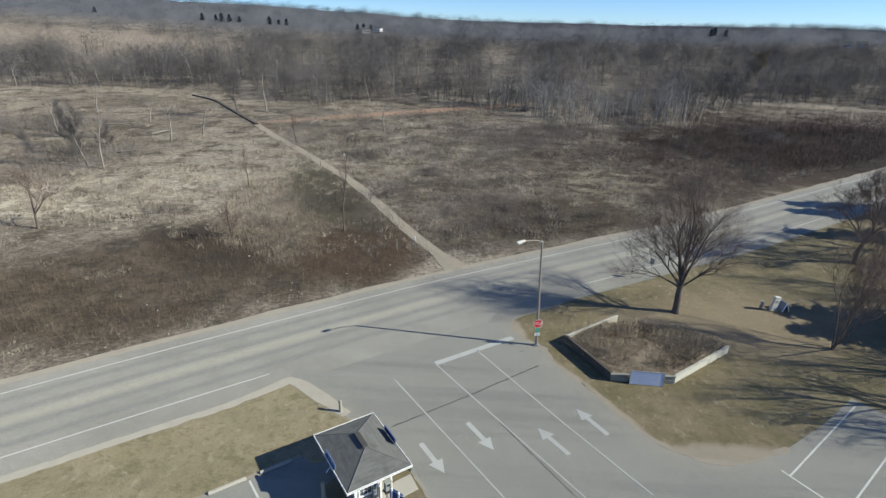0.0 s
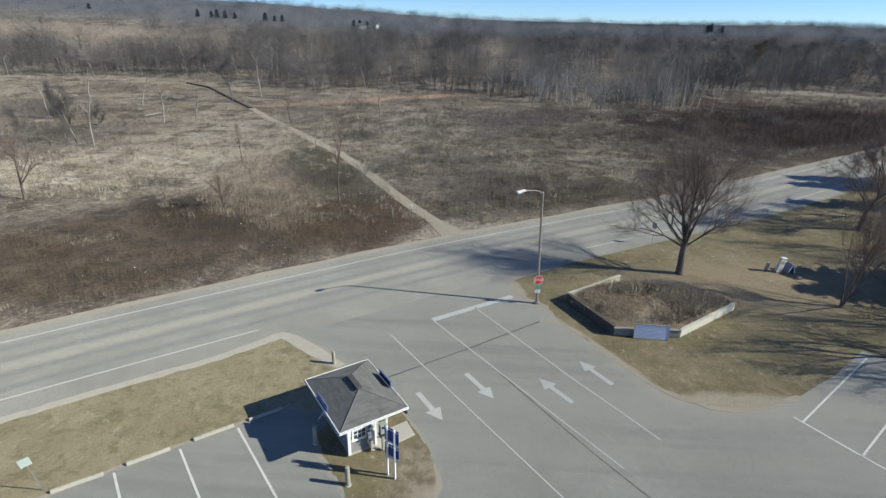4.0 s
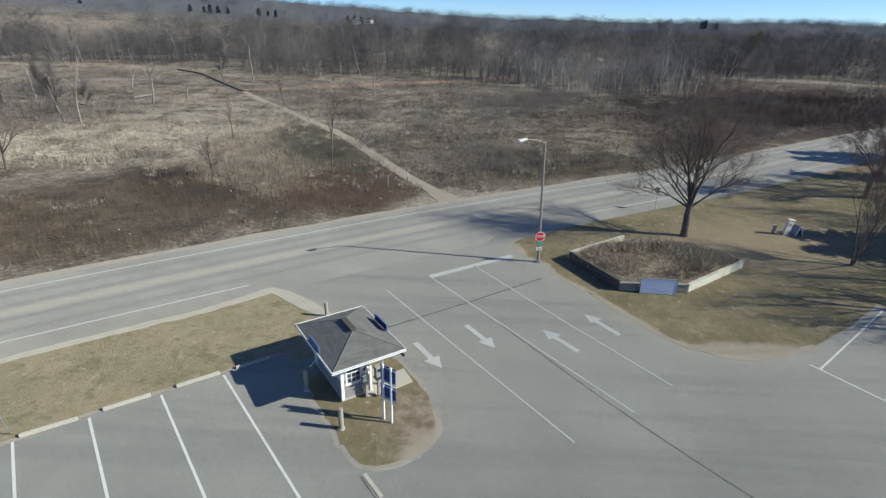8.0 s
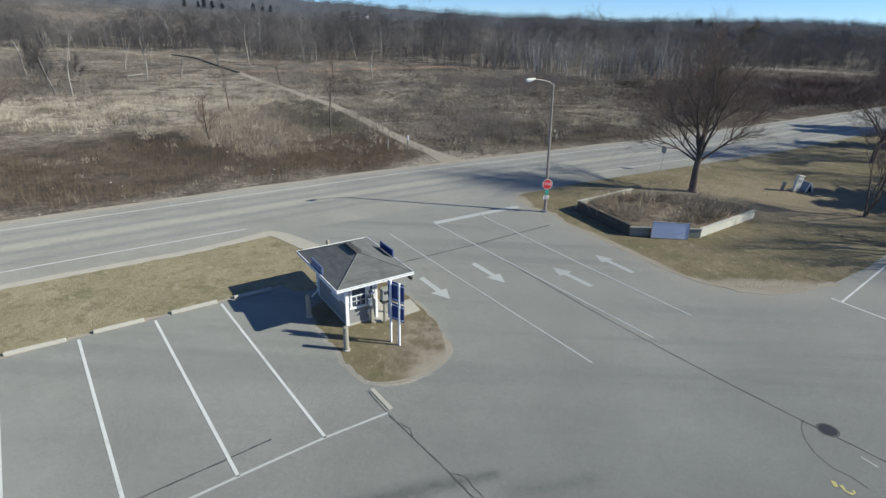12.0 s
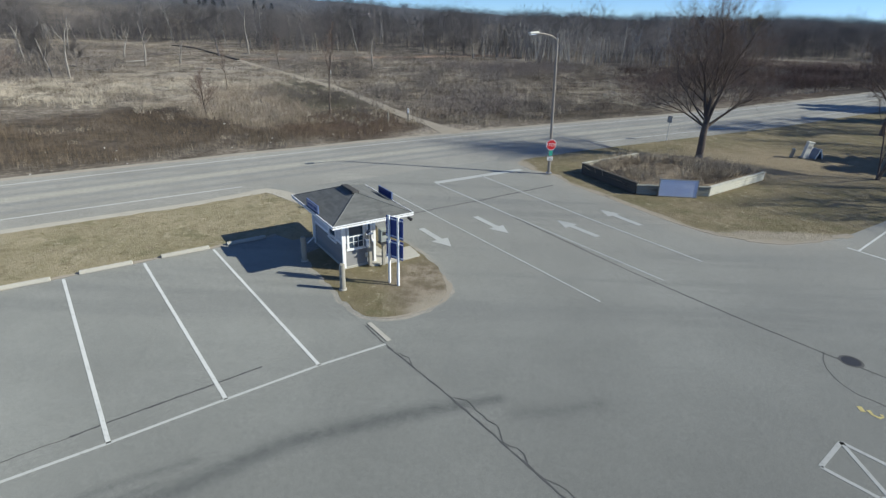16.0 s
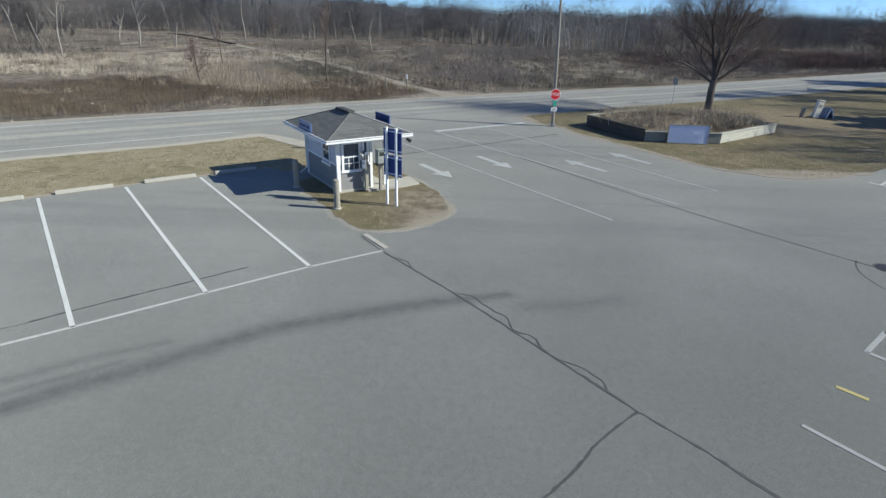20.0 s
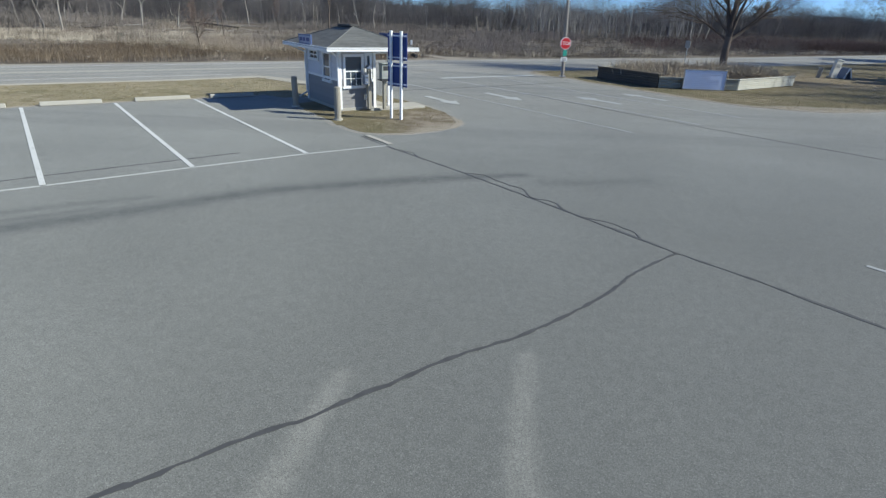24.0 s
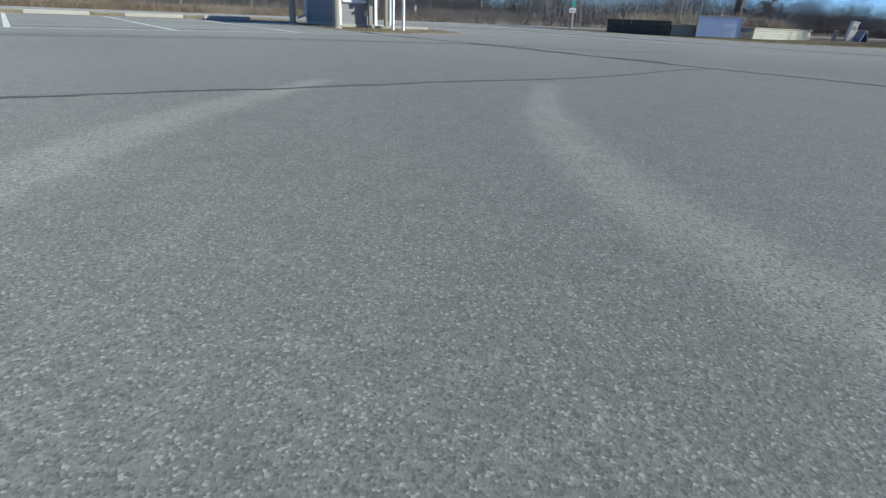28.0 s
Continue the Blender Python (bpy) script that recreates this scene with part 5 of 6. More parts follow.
# ---- raised planter with the park sign ----
def planter():
    p = thing("planter_wall", Matrix(), "low wall of stacked weathered landscape timbers round a raised bed", "retaining wall")
    # darkest timber on the shaded run, brightest on the sunlit one: light painted in
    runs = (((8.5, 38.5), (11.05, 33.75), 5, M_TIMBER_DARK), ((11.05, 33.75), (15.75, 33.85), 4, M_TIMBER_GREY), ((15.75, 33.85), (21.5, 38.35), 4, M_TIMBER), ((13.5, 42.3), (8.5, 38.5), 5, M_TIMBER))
    k = 0
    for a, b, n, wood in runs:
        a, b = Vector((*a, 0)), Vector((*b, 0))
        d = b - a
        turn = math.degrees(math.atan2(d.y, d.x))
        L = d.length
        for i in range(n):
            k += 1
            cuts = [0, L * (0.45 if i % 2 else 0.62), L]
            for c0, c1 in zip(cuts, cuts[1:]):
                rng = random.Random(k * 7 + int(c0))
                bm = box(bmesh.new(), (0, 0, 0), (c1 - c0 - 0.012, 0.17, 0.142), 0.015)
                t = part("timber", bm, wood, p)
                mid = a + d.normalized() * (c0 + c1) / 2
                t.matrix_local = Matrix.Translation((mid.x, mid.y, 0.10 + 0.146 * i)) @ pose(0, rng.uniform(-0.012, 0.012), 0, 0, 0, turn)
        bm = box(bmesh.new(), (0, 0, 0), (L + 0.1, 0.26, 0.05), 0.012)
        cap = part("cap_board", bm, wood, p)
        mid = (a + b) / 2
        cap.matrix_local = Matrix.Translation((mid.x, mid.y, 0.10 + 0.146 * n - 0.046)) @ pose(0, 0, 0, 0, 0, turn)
    verts, faces = [], []
    cx, cy = 14.6, 38.2
    ring = smooth_line([(8.65, 38.45), (11.15, 33.95), (15.7, 34.05), (21.3, 38.4), (21.6, 39.6), (19.5, 41.8), (16.5, 42.9), (13.5, 42.2), (8.75, 38.6)], 0.8)
    n = len(ring)
    for j, f in enumerate((1.0, 0.92, 0.8, 0.6, 0.4, 0.2, 0.0)):
        for x, y in ring:
            px, py = cx + (x - cx) * f, cy + (y - cy) * f
            back = max(0.0, min(1.0, (y - 40.5) / 2.0))
            edge = 0.52 * (1 - back) + 0.06 * back
            z = edge - 0.06 + (1 - f) ** 0.7 * (1.02 - edge) + 0.14 * noise.noise((px * 0.7, py * 0.7, 0)) + 0.05 * noise.noise((px * 2.3, py * 2.3, 4.0))
            verts.append((px, py, z if j else edge))
    for j in range(6):
        for i in range(n):
            faces.append((j * n + i, j * n + (i + 1) % n, (j + 1) * n + (i + 1) % n, (j + 1) * n + i))
    soil = new("raised_bed", mesh("raised_bed", verts, faces, M_BED))
    tagged(soil, "mounded bed of brown soil and dead grass", "planting bed", kind="structure")
    s = thing("park_sign", pose(13.6, 33.42, 0.03, -5, 0, -3), "wide blue-grey information board leaning on the timber wall", "sign")
    part("panel", box(bmesh.new(), (0, -0.02, 0.56), (2.36, 0.05, 1.08), 0.01), M_BOARD, s)
    for c, q in (((0, -0.03, 1.11), (2.44, 0.07, 0.05)), ((0, -0.03, 0.02), (2.44, 0.07, 0.05)), ((-1.2, -0.03, 0.56), (0.05, 0.07, 1.1)), ((1.2, -0.03, 0.56), (0.05, 0.07, 1.1))):
        part("frame", box(bmesh.new(), c, q, 0.006), M_GREYBOX, s)
    rng = random.Random(2)
    for i in range(9):
        w = rng.uniform(1.3, 2.1)
        part("lettering", box(bmesh.new(), (w / 2 - 1.06, -0.05, 0.98 - i * 0.105), (w, 0.008, 0.026)), M_BARS, s)


def bed_material():
    k = Nodes("bed_thatch", 0.95, 0.0, 0.1)
    c = k.mix(k.ramp(k.noise(0.8, 6, 0.7), 0.36, 0.64), (0.13, 0.10, 0.07), (0.30, 0.243, 0.175))
    c = k.mix(k.ramp(k.noise(5.0, 6, 0.75), 0.48, 0.66, 0.0, 0.7), c, (0.36, 0.30, 0.22))
    c = k.mix(k.ramp(k.noise(3.0, 5, 0.7), 0.54, 0.7, 0.0, 0.7), c, (0.055, 0.042, 0.03))
    k.bump(k.noise(9, 5, 0.75), 0.9, 0.12)
    return k.done(c)


M_BED = bed_material()
planter()


# ---- trees and plants ----
def tubes(segs, sides):
    """Arrays of tapered bars from rows (p0, p1, r0, r1)."""
    p0 = np.array([s[0] for s in segs], float)
    p1 = np.array([s[1] for s in segs], float)
    r0 = np.array([s[2] for s in segs], float)[:, None]
    r1 = np.array([s[3] for s in segs], float)[:, None]
    d = p1 - p0
    d /= np.linalg.norm(d, axis=1, keepdims=True) + 1e-9
    ref = np.where(np.abs(d[:, 2:3]) > 0.9, np.array([[1.0, 0, 0]]), np.array([[0, 0, 1.0]]))
    u = np.cross(d, ref)
    u /= np.linalg.norm(u, axis=1, keepdims=True) + 1e-9
    w = np.cross(d, u)
    vs = []
    for k in range(sides):
        a = 2 * np.pi * k / sides
        o = u * np.cos(a) + w * np.sin(a)
        vs += [p0 + o * r0, p1 + o * r1]
    v = np.stack(vs, 1)
    f = []
    for k in range(sides):
        a, b = 2 * k, 2 * ((k + 1) % sides)
        f += [(a, b, b + 1), (a, b + 1, a + 1)]
    f = np.array(f)
    n = 2 * sides
    return v.reshape(-1, 3), (f[None] + (np.arange(len(segs)) * n)[:, None, None]).reshape(-1, 3)


def slivers(rows):
    """Single thin triangles from rows (base, tip, width)."""
    b = np.array([r[0] for r in rows], float)
    t = np.array([r[1] for r in rows], float)
    w = np.array([r[2] for r in rows], float)[:, None]
    rng = np.random.default_rng(len(rows))
    o = np.cross(t - b, rng.normal(size=b.shape))
    o *= w / 2 / (np.linalg.norm(o, axis=1, keepdims=True) + 1e-9)
    v = np.stack((b - o, b + o, t), 1).reshape(-1, 3)
    return v, np.arange(len(v)).reshape(-1, 3)


def joined(*pairs):
    vs, fs, base = [], [], 0
    for v, f in pairs:
        vs.append(v)
        fs.append(f + base)
        base += len(v)
    return np.concatenate(vs), np.concatenate(fs)


def branch(rng, segs, twigs, p, d, length, r, level, spec):
    """Grows one limb and what it carries. spec: forks, spread, rise, twig length, twig width, twigs per limb."""
    n = 4 if level > 1 else 3
    q, dirn = p, d
    for i in range(n):
        dirn = (dirn + Vector((rng.gauss(0, 0.13), rng.gauss(0, 0.13), rng.gauss(0, 0.08) + spec["rise"] * 0.06))).normalized()
        q2 = q + dirn * length / n
        k0, k1 = 1 - 0.65 * i / n, 1 - 0.65 * (i + 1) / n
        segs.append((q, q2, r * k0, r * k1))
        if level > 0 and i >= (1 if level > 1 else 0):
            for _ in range(spec["forks"] if i < n - 1 else spec["forks"] + 1):
                side = Vector((rng.gauss(0, 1), rng.gauss(0, 1), rng.gauss(0, 0.6)))
                side = (side - side.dot(dirn) * dirn).normalized()
                dd = (dirn * (1.0 - spec["spread"] * 0.5) + side * spec["spread"] + Vector((0, 0, spec["rise"] * 0.3))).normalized()
                branch(rng, segs, twigs, q2, dd, length * rng.uniform(0.45, 0.68), r * k1 * 0.62, level - 1, spec)
        if level <= 1:
            for _ in range(spec["twigs"]):
                a = q.lerp(q2, rng.random())
                t = (dirn * 0.7 + Vector((rng.gauss(0, 0.6), rng.gauss(0, 0.6), rng.gauss(0.15, 0.5)))).normalized()
                twigs.append((a, a + t * spec["tl"] * rng.uniform(0.5, 1.3), spec["tw"]))
        q = q2


def bare_tree(name, x, y, h, seed, label, trunk_h=2.0, limbs=6, r=0.22, spread=0.55, level=2, forks=2, twigs=3, tl=0.8, tw=0.016, rise=0.5, lean=0.35, mat=None, group="", z=0.05, stems=1, fine=0.5, scaffold=(), sway=1.0):
    rng = random.Random(seed)
    spec = dict(forks=forks, spread=spread, rise=rise, tl=tl, tw=tw, twigs=twigs)
    t = thing(name, Matrix.Translation((x, y, z)), label, "tree", group)
    trunk, segs, tw_rows = [], [], []
    for s in range(stems):
        p, d = Vector((rng.gauss(0, 0.1), rng.gauss(0, 0.1), -0.1)) if stems > 1 else Vector((0, 0, -0.1)), Vector((rng.gauss(0, 0.05) * sway, rng.gauss(0, 0.05) * sway, 1)).normalized()
        if stems > 1:
            d = (d + Vector((rng.gauss(0, 0.25), rng.gauss(0, 0.25), 0))).normalized()
        trunk.append((p, p + d * 0.3, r * 1.45, r * 1.08))
        p = p + d * 0.3
        for i in range(3):
            p2 = p + (d + Vector((rng.gauss(0, 0.05), rng.gauss(0, 0.05), 0))) * (trunk_h / 3)
            trunk.append((p, p2, r * (1.08 - 0.06 * i), r * (1.02 - 0.06 * i)))
            p = p2
        up = h - trunk_h
        k = 3
        for i in range(k):
            p2 = p + (d + Vector((rng.gauss(0, 0.08) * sway, rng.gauss(0, 0.08) * sway, 0))) * up * 0.22
            trunk.append((p, p2, r * (0.86 - 0.22 * i), r * (0.64 - 0.22 * i + 0.06)))
            for j in range(max(1, limbs // (k * stems)) + (1 if i == 0 else 0)):
                a = rng.uniform(0, 2 * math.pi)
                dd = Vector((math.cos(a) * lean * rng.uniform(0.7, 1.4) * (1.25 - 0.42 * i), math.sin(a) * lean * rng.uniform(0.7, 1.4) * (1.25 - 0.42 * i), 1)).normalized()
                branch(rng, segs, tw_rows, p.lerp(p2, rng.random() * 0.6), dd, up * rng.uniform(0.34, 0.5) * (fine / 0.5) ** 0.8 * (1.08 - 0.14 * i), r * (0.46 - 0.08 * i), level, spec)
            p = p2
        branch(rng, segs, tw_rows, p, d, up * 0.38, r * 0.3, level, spec)
        for zz, az, el, length, k in scaffold:
            dd = Vector((math.cos(radians(az)) * math.cos(radians(el)), math.sin(radians(az)) * math.cos(radians(el)), math.sin(radians(el))))
            branch(rng, segs, tw_rows, Vector((0, 0, zz)), dd, length, r * k, level, spec)
    m = mat or M_BARK
    v, f = tubes(trunk, 9)
    tr = bulk("trunk", v, f, m)
    tr.parent = t
    v, f = tubes(segs, 4)
    lim = bulk("branchwork", v, f, m)
    lim.parent = t
    v, f = slivers(tw_rows)
    cr = bulk("crown", v, f, mat or M_TWIG)
    cr.parent = t
    return t


def stem_set(rng, n, h, fan, width, twig):
    """A clump of stems or blades: rows for slivers."""
    rows = []
    for _ in range(n):
        a, s = rng.uniform(0, 2 * math.pi), rng.uniform(0, fan)
        b = Vector((rng.gauss(0, 0.42), rng.gauss(0, 0.42), -0.05))
        tip = b + Vector((math.cos(a) * s, math.sin(a) * s, 1)).normalized() * h * rng.uniform(0.55, 1.1)
        rows.append((b, tip, width))
        for _ in range(twig):
            k = rng.uniform(0.35, 0.9)
            c = b.lerp(tip, k)
            e = c + Vector((rng.gauss(0, 0.5), rng.gauss(0, 0.5), rng.uniform(0.2, 0.9))).normalized() * h * rng.uniform(0.15, 0.4)
            rows.append((c, e, width * 0.7))
    return slivers(rows)


def wood_tree(seed, limbs, twigs, width, trunk, low=0.3, wide=0.33, tl=0.13):
    """A light bare tree of height 1 for the woods: trunk, limbs, and a rounded haze of twigs."""
    rng = random.Random(seed)
    segs, rows = [], []
    p, lean = Vector((0, 0, -0.03)), Vector((rng.gauss(0, 0.11), rng.gauss(0, 0.11), 1))
    top = p + lean * 0.85
    segs += [(p, p.lerp(top, 0.5), trunk, trunk * 0.6), (p.lerp(top, 0.5), top, trunk * 0.6, trunk * 0.15)]
    mid = (low + 1.0) / 2
    for i in range(limbs):
        a, k = rng.uniform(0, 2 * math.pi), rng.uniform(low * 0.7, 0.75)
        b = p.lerp(top, k)
        e = b + Vector((math.cos(a) * rng.uniform(0.5, 1.0), math.sin(a) * rng.uniform(0.5, 1.0), 0.9)).normalized() * rng.uniform(0.2, 0.36)
        rows.append((b, e, width * 1.5))
    for i in range(twigs):
        while True:
            q = Vector((rng.uniform(-1, 1), rng.uniform(-1, 1), rng.uniform(-1, 1)))
            if 0.12 < q.length < 1:
                break
        c = Vector((q.x * wide, q.y * wide, mid + q.z * (1.0 - low) / 2))
        d = Vector((q.x * 0.9, q.y * 0.9, 0.3 + 0.5 * q.z)) + Vector((rng.gauss(0, 0.5), rng.gauss(0, 0.5), rng.gauss(0, 0.35)))
        rows.append((c, c + d.normalized() * tl * rng.uniform(0.6, 1.3), width))
    return joined(tubes(segs, 3), slivers(rows))


FRONT_X = [-400, -250, -150, -119, -73, -48, -24, 5, 28, 53, 75, 120, 160, 250, 400]
FRONT_Y = [230, 205, 190, 196, 183, 169, 176, 170, 160, 150, 178, 196, 192, 195, 210]
R = np.random.default_rng(11)


def ground_z(x, y):
    return np.array([land(a, b) for a, b in zip(x, y)])


def area(n, x0, x1, y0, y1, keep, size, seed, lumps=0.22, sink=0.0):
    """Random places in a rectangle that pass a test, with sizes."""
    rng = np.random.default_rng(seed)
    x, y = rng.uniform(x0, x1, n), rng.uniform(y0, y1, n)
    ok = keep(x, y, rng)
    x, y = x[ok], y[ok]
    s = rng.uniform(size[0], size[1], len(x))
    s *= 1 + lumps * np.array([noise.noise((a * 0.035, b * 0.035, 2.0)) for a, b in zip(x, y)])
    return np.stack((x, y, ground_z(x, y) - sink, s), 1)


def beyond(x, y):
    return (y - 51.5) * 0.817 - (x + 4.0) * 0.576


TRAIL_X = np.array([p[0] for p in TRAIL])[::-1]
TRAIL_Y = np.array([p[1] for p in TRAIL])[::-1]


def off_trail(x, y):
    tx = np.interp(y, TRAIL_Y[::-1], TRAIL_X[::-1])
    wave = np.array([noise.noise((a * 0.5, b * 0.5, 4.0)) for a, b in zip(x, y)])
    return (np.abs(x - tx) > 1.0 + 0.6 * wave + np.maximum(0, (57 - y) * 0.14)) | (y > 150)


def in_ellipse(x, y, cx, cy, rx, ry, turn, rng, rag=0.25):
    c, s = math.cos(radians(turn)), math.sin(radians(turn))
    dx, dy = x - cx, y - cy
    d = np.hypot((dx * c + dy * s) / rx, (dy * c - dx * s) / ry)
    wave = np.array([noise.noise((a * 0.075, b * 0.075, 3.0)) + 0.5 * noise.noise((a * 0.2, b * 0.2, 9.0)) for a, b in zip(x, y)])
    return d + 0.55 * wave + rng.normal(0, rag * 0.5, len(x)) < 1.0


def patchy(x, y, scale, level):
    return np.array([noise.noise((a * scale, b * scale, 5.0)) for a, b in zip(x, y)]) > level


def seen(x, y, margin=12):
    """Within the fan that the camera looks over."""
    return (np.abs(x) < 0.86 * y + margin + 14) & (y > 20)


def woods():
    near = [wood_tree(s, 12, 250, 0.0038, 0.010, 0.12 + 0.07 * (s % 3), 0.27 + 0.035 * (s % 4)) for s in range(9)]
    brush = [wood_tree(40 + s, 8, 80, 0.009, 0.012, 0.02, 0.45, 0.2) for s in range(5)]
    mid = [wood_tree(60 + s, 6, 140, 0.0062, 0.009, 0.1, 0.42, 0.15) for s in range(9)]
    far = [wood_tree(80 + s, 1, 66, 0.019, 0.006, 0.0, 0.6, 0.16) for s in range(9)]
    fy = lambda x: np.interp(x, FRONT_X, FRONT_Y)
    a = area(5200, -260, 260, 140, 290, lambda x, y, r: (y > fy(x)) & (y < fy(x) + 55) & seen(x, y) & patchy(x, y, 0.05, -0.22), (5.5, 12.5), 1, 0.75)
    tagged(scatter("woods", near, a, M_WOODS, 1), "dense grey-brown bare woodland edge", "woods", kind="stuff")
    b = area(5200, -260, 260, 140, 290, lambda x, y, r: (y > fy(x) - 5) & (y < fy(x) + 50) & seen(x, y), (2.2, 5.5), 2, 0.6)
    tagged(scatter("undergrowth", brush, b, M_UNDER, 2), "grey bare undergrowth beneath the woodland", "undergrowth", kind="stuff")
    clear = lambda x, y, r: ~in_ellipse(x, y, -330, 430, 170, 110, -25, r) & ~in_ellipse(x, y, 115, 222, 40, 14, -10, r) & ~in_ellipse(x, y, 30, 420, 40, 18, 0, r)
    c = area(8000, -560, 560, 180, 560, lambda x, y, r: (y > fy(x) + 45) & seen(x, y, 20) & clear(x, y, r) & patchy(x, y, 0.03, -0.3), (7, 15), 3, 0.9, 1.0)
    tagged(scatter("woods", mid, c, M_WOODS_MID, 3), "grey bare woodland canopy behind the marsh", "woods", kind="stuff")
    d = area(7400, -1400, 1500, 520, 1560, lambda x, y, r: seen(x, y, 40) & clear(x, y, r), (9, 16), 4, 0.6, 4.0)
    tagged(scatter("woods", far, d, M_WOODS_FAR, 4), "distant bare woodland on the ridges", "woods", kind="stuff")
    asp = [wood_tree(100 + s, 7, 42, 0.005, 0.011, 0.35, 0.2, 0.12) for s in range(7)]
    e = area(480, 5, 64, 130, 182, lambda x, y, r: in_ellipse(x, y, 38, 156, 25, 13, -18, r) | in_ellipse(x, y, 15, 172, 26, 8, -10, r), (5.0, 11.5), 5, 0.6)
    tagged(scatter("aspen_grove", asp, e, M_ASPEN, 5), "grove of slender pale-barked aspens", "trees", kind="stuff")
    dead = [wood_tree(120 + s, 4, 6, 0.009, 0.017, 0.3, 0.14, 0.16) for s in range(7)]
    g = area(520, -175, -36, 150, 215, lambda x, y, r: (y > fy(x) - 5) & (y < fy(x) + 5) & seen(x, y) & patchy(x, y, 0.06, -0.1), (3.5, 8.5), 7)
    tagged(scatter("dead_stems", dead, g, M_SNAG, 7), "leaning bleached dead stems at the woodland edge", "trees", kind="stuff")
    f = area(160, -160, 260, 170, 330, lambda x, y, r: (y > fy(x) + 3) & seen(x, y), (9, 14), 6)
    tagged(scatter("aspens", asp, f, M_ASPEN, 6), "pale bare trunks scattered through the woodland", "trees", kind="stuff")


woods()


def plants():
    rng = random.Random(3)
    tuft = [stem_set(rng, 9, 1.0, 0.9, 0.055, 0) for _ in range(6)]
    reed = [stem_set(rng, 11, 1.0, 0.3, 0.02, 0) for _ in range(6)]
    herb = [stem_set(rng, 5, 1.0, 0.4, 0.016, 2) for _ in range(6)]
    shrub = [stem_set(rng, 11, 1.0, 0.8, 0.015, 4) for _ in range(6)]
    fy = lambda x: np.interp(x, FRONT_X, FRONT_Y)
    fld = lambda x, y: (beyond(x, y) > 0.4) & (y < fy(x) + 2) & seen(x, y) & off_trail(x, y)
    straw = lambda x, y, r: in_ellipse(x, y, -53, 75, 27, 11, 32, r)
    tan = lambda x, y, r: in_ellipse(x, y, -27, 67, 7, 15.5, 30, r)
    rust = lambda x, y, r: (in_ellipse(x, y, -31, 47, 32, 10, 34, r, 0.15) | in_ellipse(x, y, -12.5, 55.5, 8, 7, 0, r, 0.15)) & patchy(x, y, 0.22, -0.3)
    dark = lambda x, y, r: in_ellipse(x, y, 82, 128, 46, 24, 10, r)
    a = area(70000, -150, 140, 30, 200, lambda x, y, r: fld(x, y) & ~dark(x, y, r) & ~rust(x, y, r) & ~in_ellipse(x, y, 12, 72, 16, 9, 34, r) & ~in_ellipse(x, y, 45, 94, 26, 8, 34, r) & ~in_ellipse(x, y, -22, 79, 5.5, 17, 28, r) & ~in_ellipse(x, y, -29, 55.5, 11, 5.5, -32, r) & patchy(x, y, 0.12, -0.05), (0.25, 0.7), 21)
    tagged(scatter("marsh_grass", tuft, a, M_GREYGRASS, 21), "matted weathered marsh grass", "grass", kind="stuff")
    b = area(26000, -110, 20, 40, 125, lambda x, y, r: fld(x, y) & straw(x, y, r) & patchy(x, y, 0.2, -0.15), (0.5, 1.0), 22)
    tagged(scatter("straw_grass", tuft, b, M_STRAW, 22), "pale straw-coloured flattened grass", "grass", kind="stuff")
    c = area(16000, -50, 0, 40, 90, lambda x, y, r: fld(x, y) & tan(x, y, r), (0.5, 1.15), 23)
    tagged(scatter("reed_bed", reed, c, M_TAN, 23), "stand of tan dry reeds", "reeds", kind="stuff")
    d = area(42000, -75, 3, 5, 75, lambda x, y, r: fld(x, y) & rust(x, y, r) & ~tan(x, y, r), (0.35, 0.95), 24)
    tagged(scatter("weed_stand", herb, d, M_RUST, 24), "rust-brown dead weeds along the road", "weeds", kind="stuff")
    e = area(16000, -75, 100, 5, 140, lambda x, y, r: fld(x, y) & (beyond(x, y) < 2.2), (0.4, 1.0), 25)
    tagged(scatter("verge_grass", reed, e, M_TAN, 25), "dry tan grass at the road verge", "grass", kind="stuff")
    red = lambda x, y, r: in_ellipse(x, y, 55, 110, 34, 10, 32, r) | in_ellipse(x, y, 96, 158, 50, 16, 0, r)
    h = area(3600, 5, 160, 80, 185, lambda x, y, r: fld(x, y) & red(x, y, r), (1.0, 3.0), 33)
    tagged(scatter("red_thicket", shrub, h, M_REDSHRUB, 33), "hazy reddish-brown bare shrubs", "shrubs", kind="stuff")
    h = area(26000, -110, 110, 50, 170, lambda x, y, r: fld(x, y) & patchy(x, y, 0.16, 0.12), (0.4, 1.1), 34)
    tagged(scatter("dark_weeds", herb, h, M_DARKSHRUB, 34), "dark dead weed stalks among the marsh grass", "weeds", kind="stuff")
    h = area(26000, -40, 90, 55, 140, lambda x, y, r: fld(x, y) & patchy(x, y, 0.09, -0.12) & patchy(x, y, 0.4, -0.02) & ~dark(x, y, r), (0.35, 0.9), 35)
    tagged(scatter("pale_tussocks", tuft, h, M_STRAW, 35), "pale tussocks of bleached grass", "grass", kind="stuff")
    f = area(9000, 20, 150, 85, 190, lambda x, y, r: fld(x, y) & dark(x, y, r), (0.7, 2.2), 26)
    tagged(scatter("dark_thicket", shrub, f, M_DARKSHRUB, 26), "low dark brown shrub thicket", "shrubs", kind="stuff")
    g = area(4500, -120, 100, 55, 180, lambda x, y, r: fld(x, y) & ~dark(x, y, r) & ~straw(x, y, r) & patchy(x, y, 0.07, 0.02), (0.8, 2.8), 27)
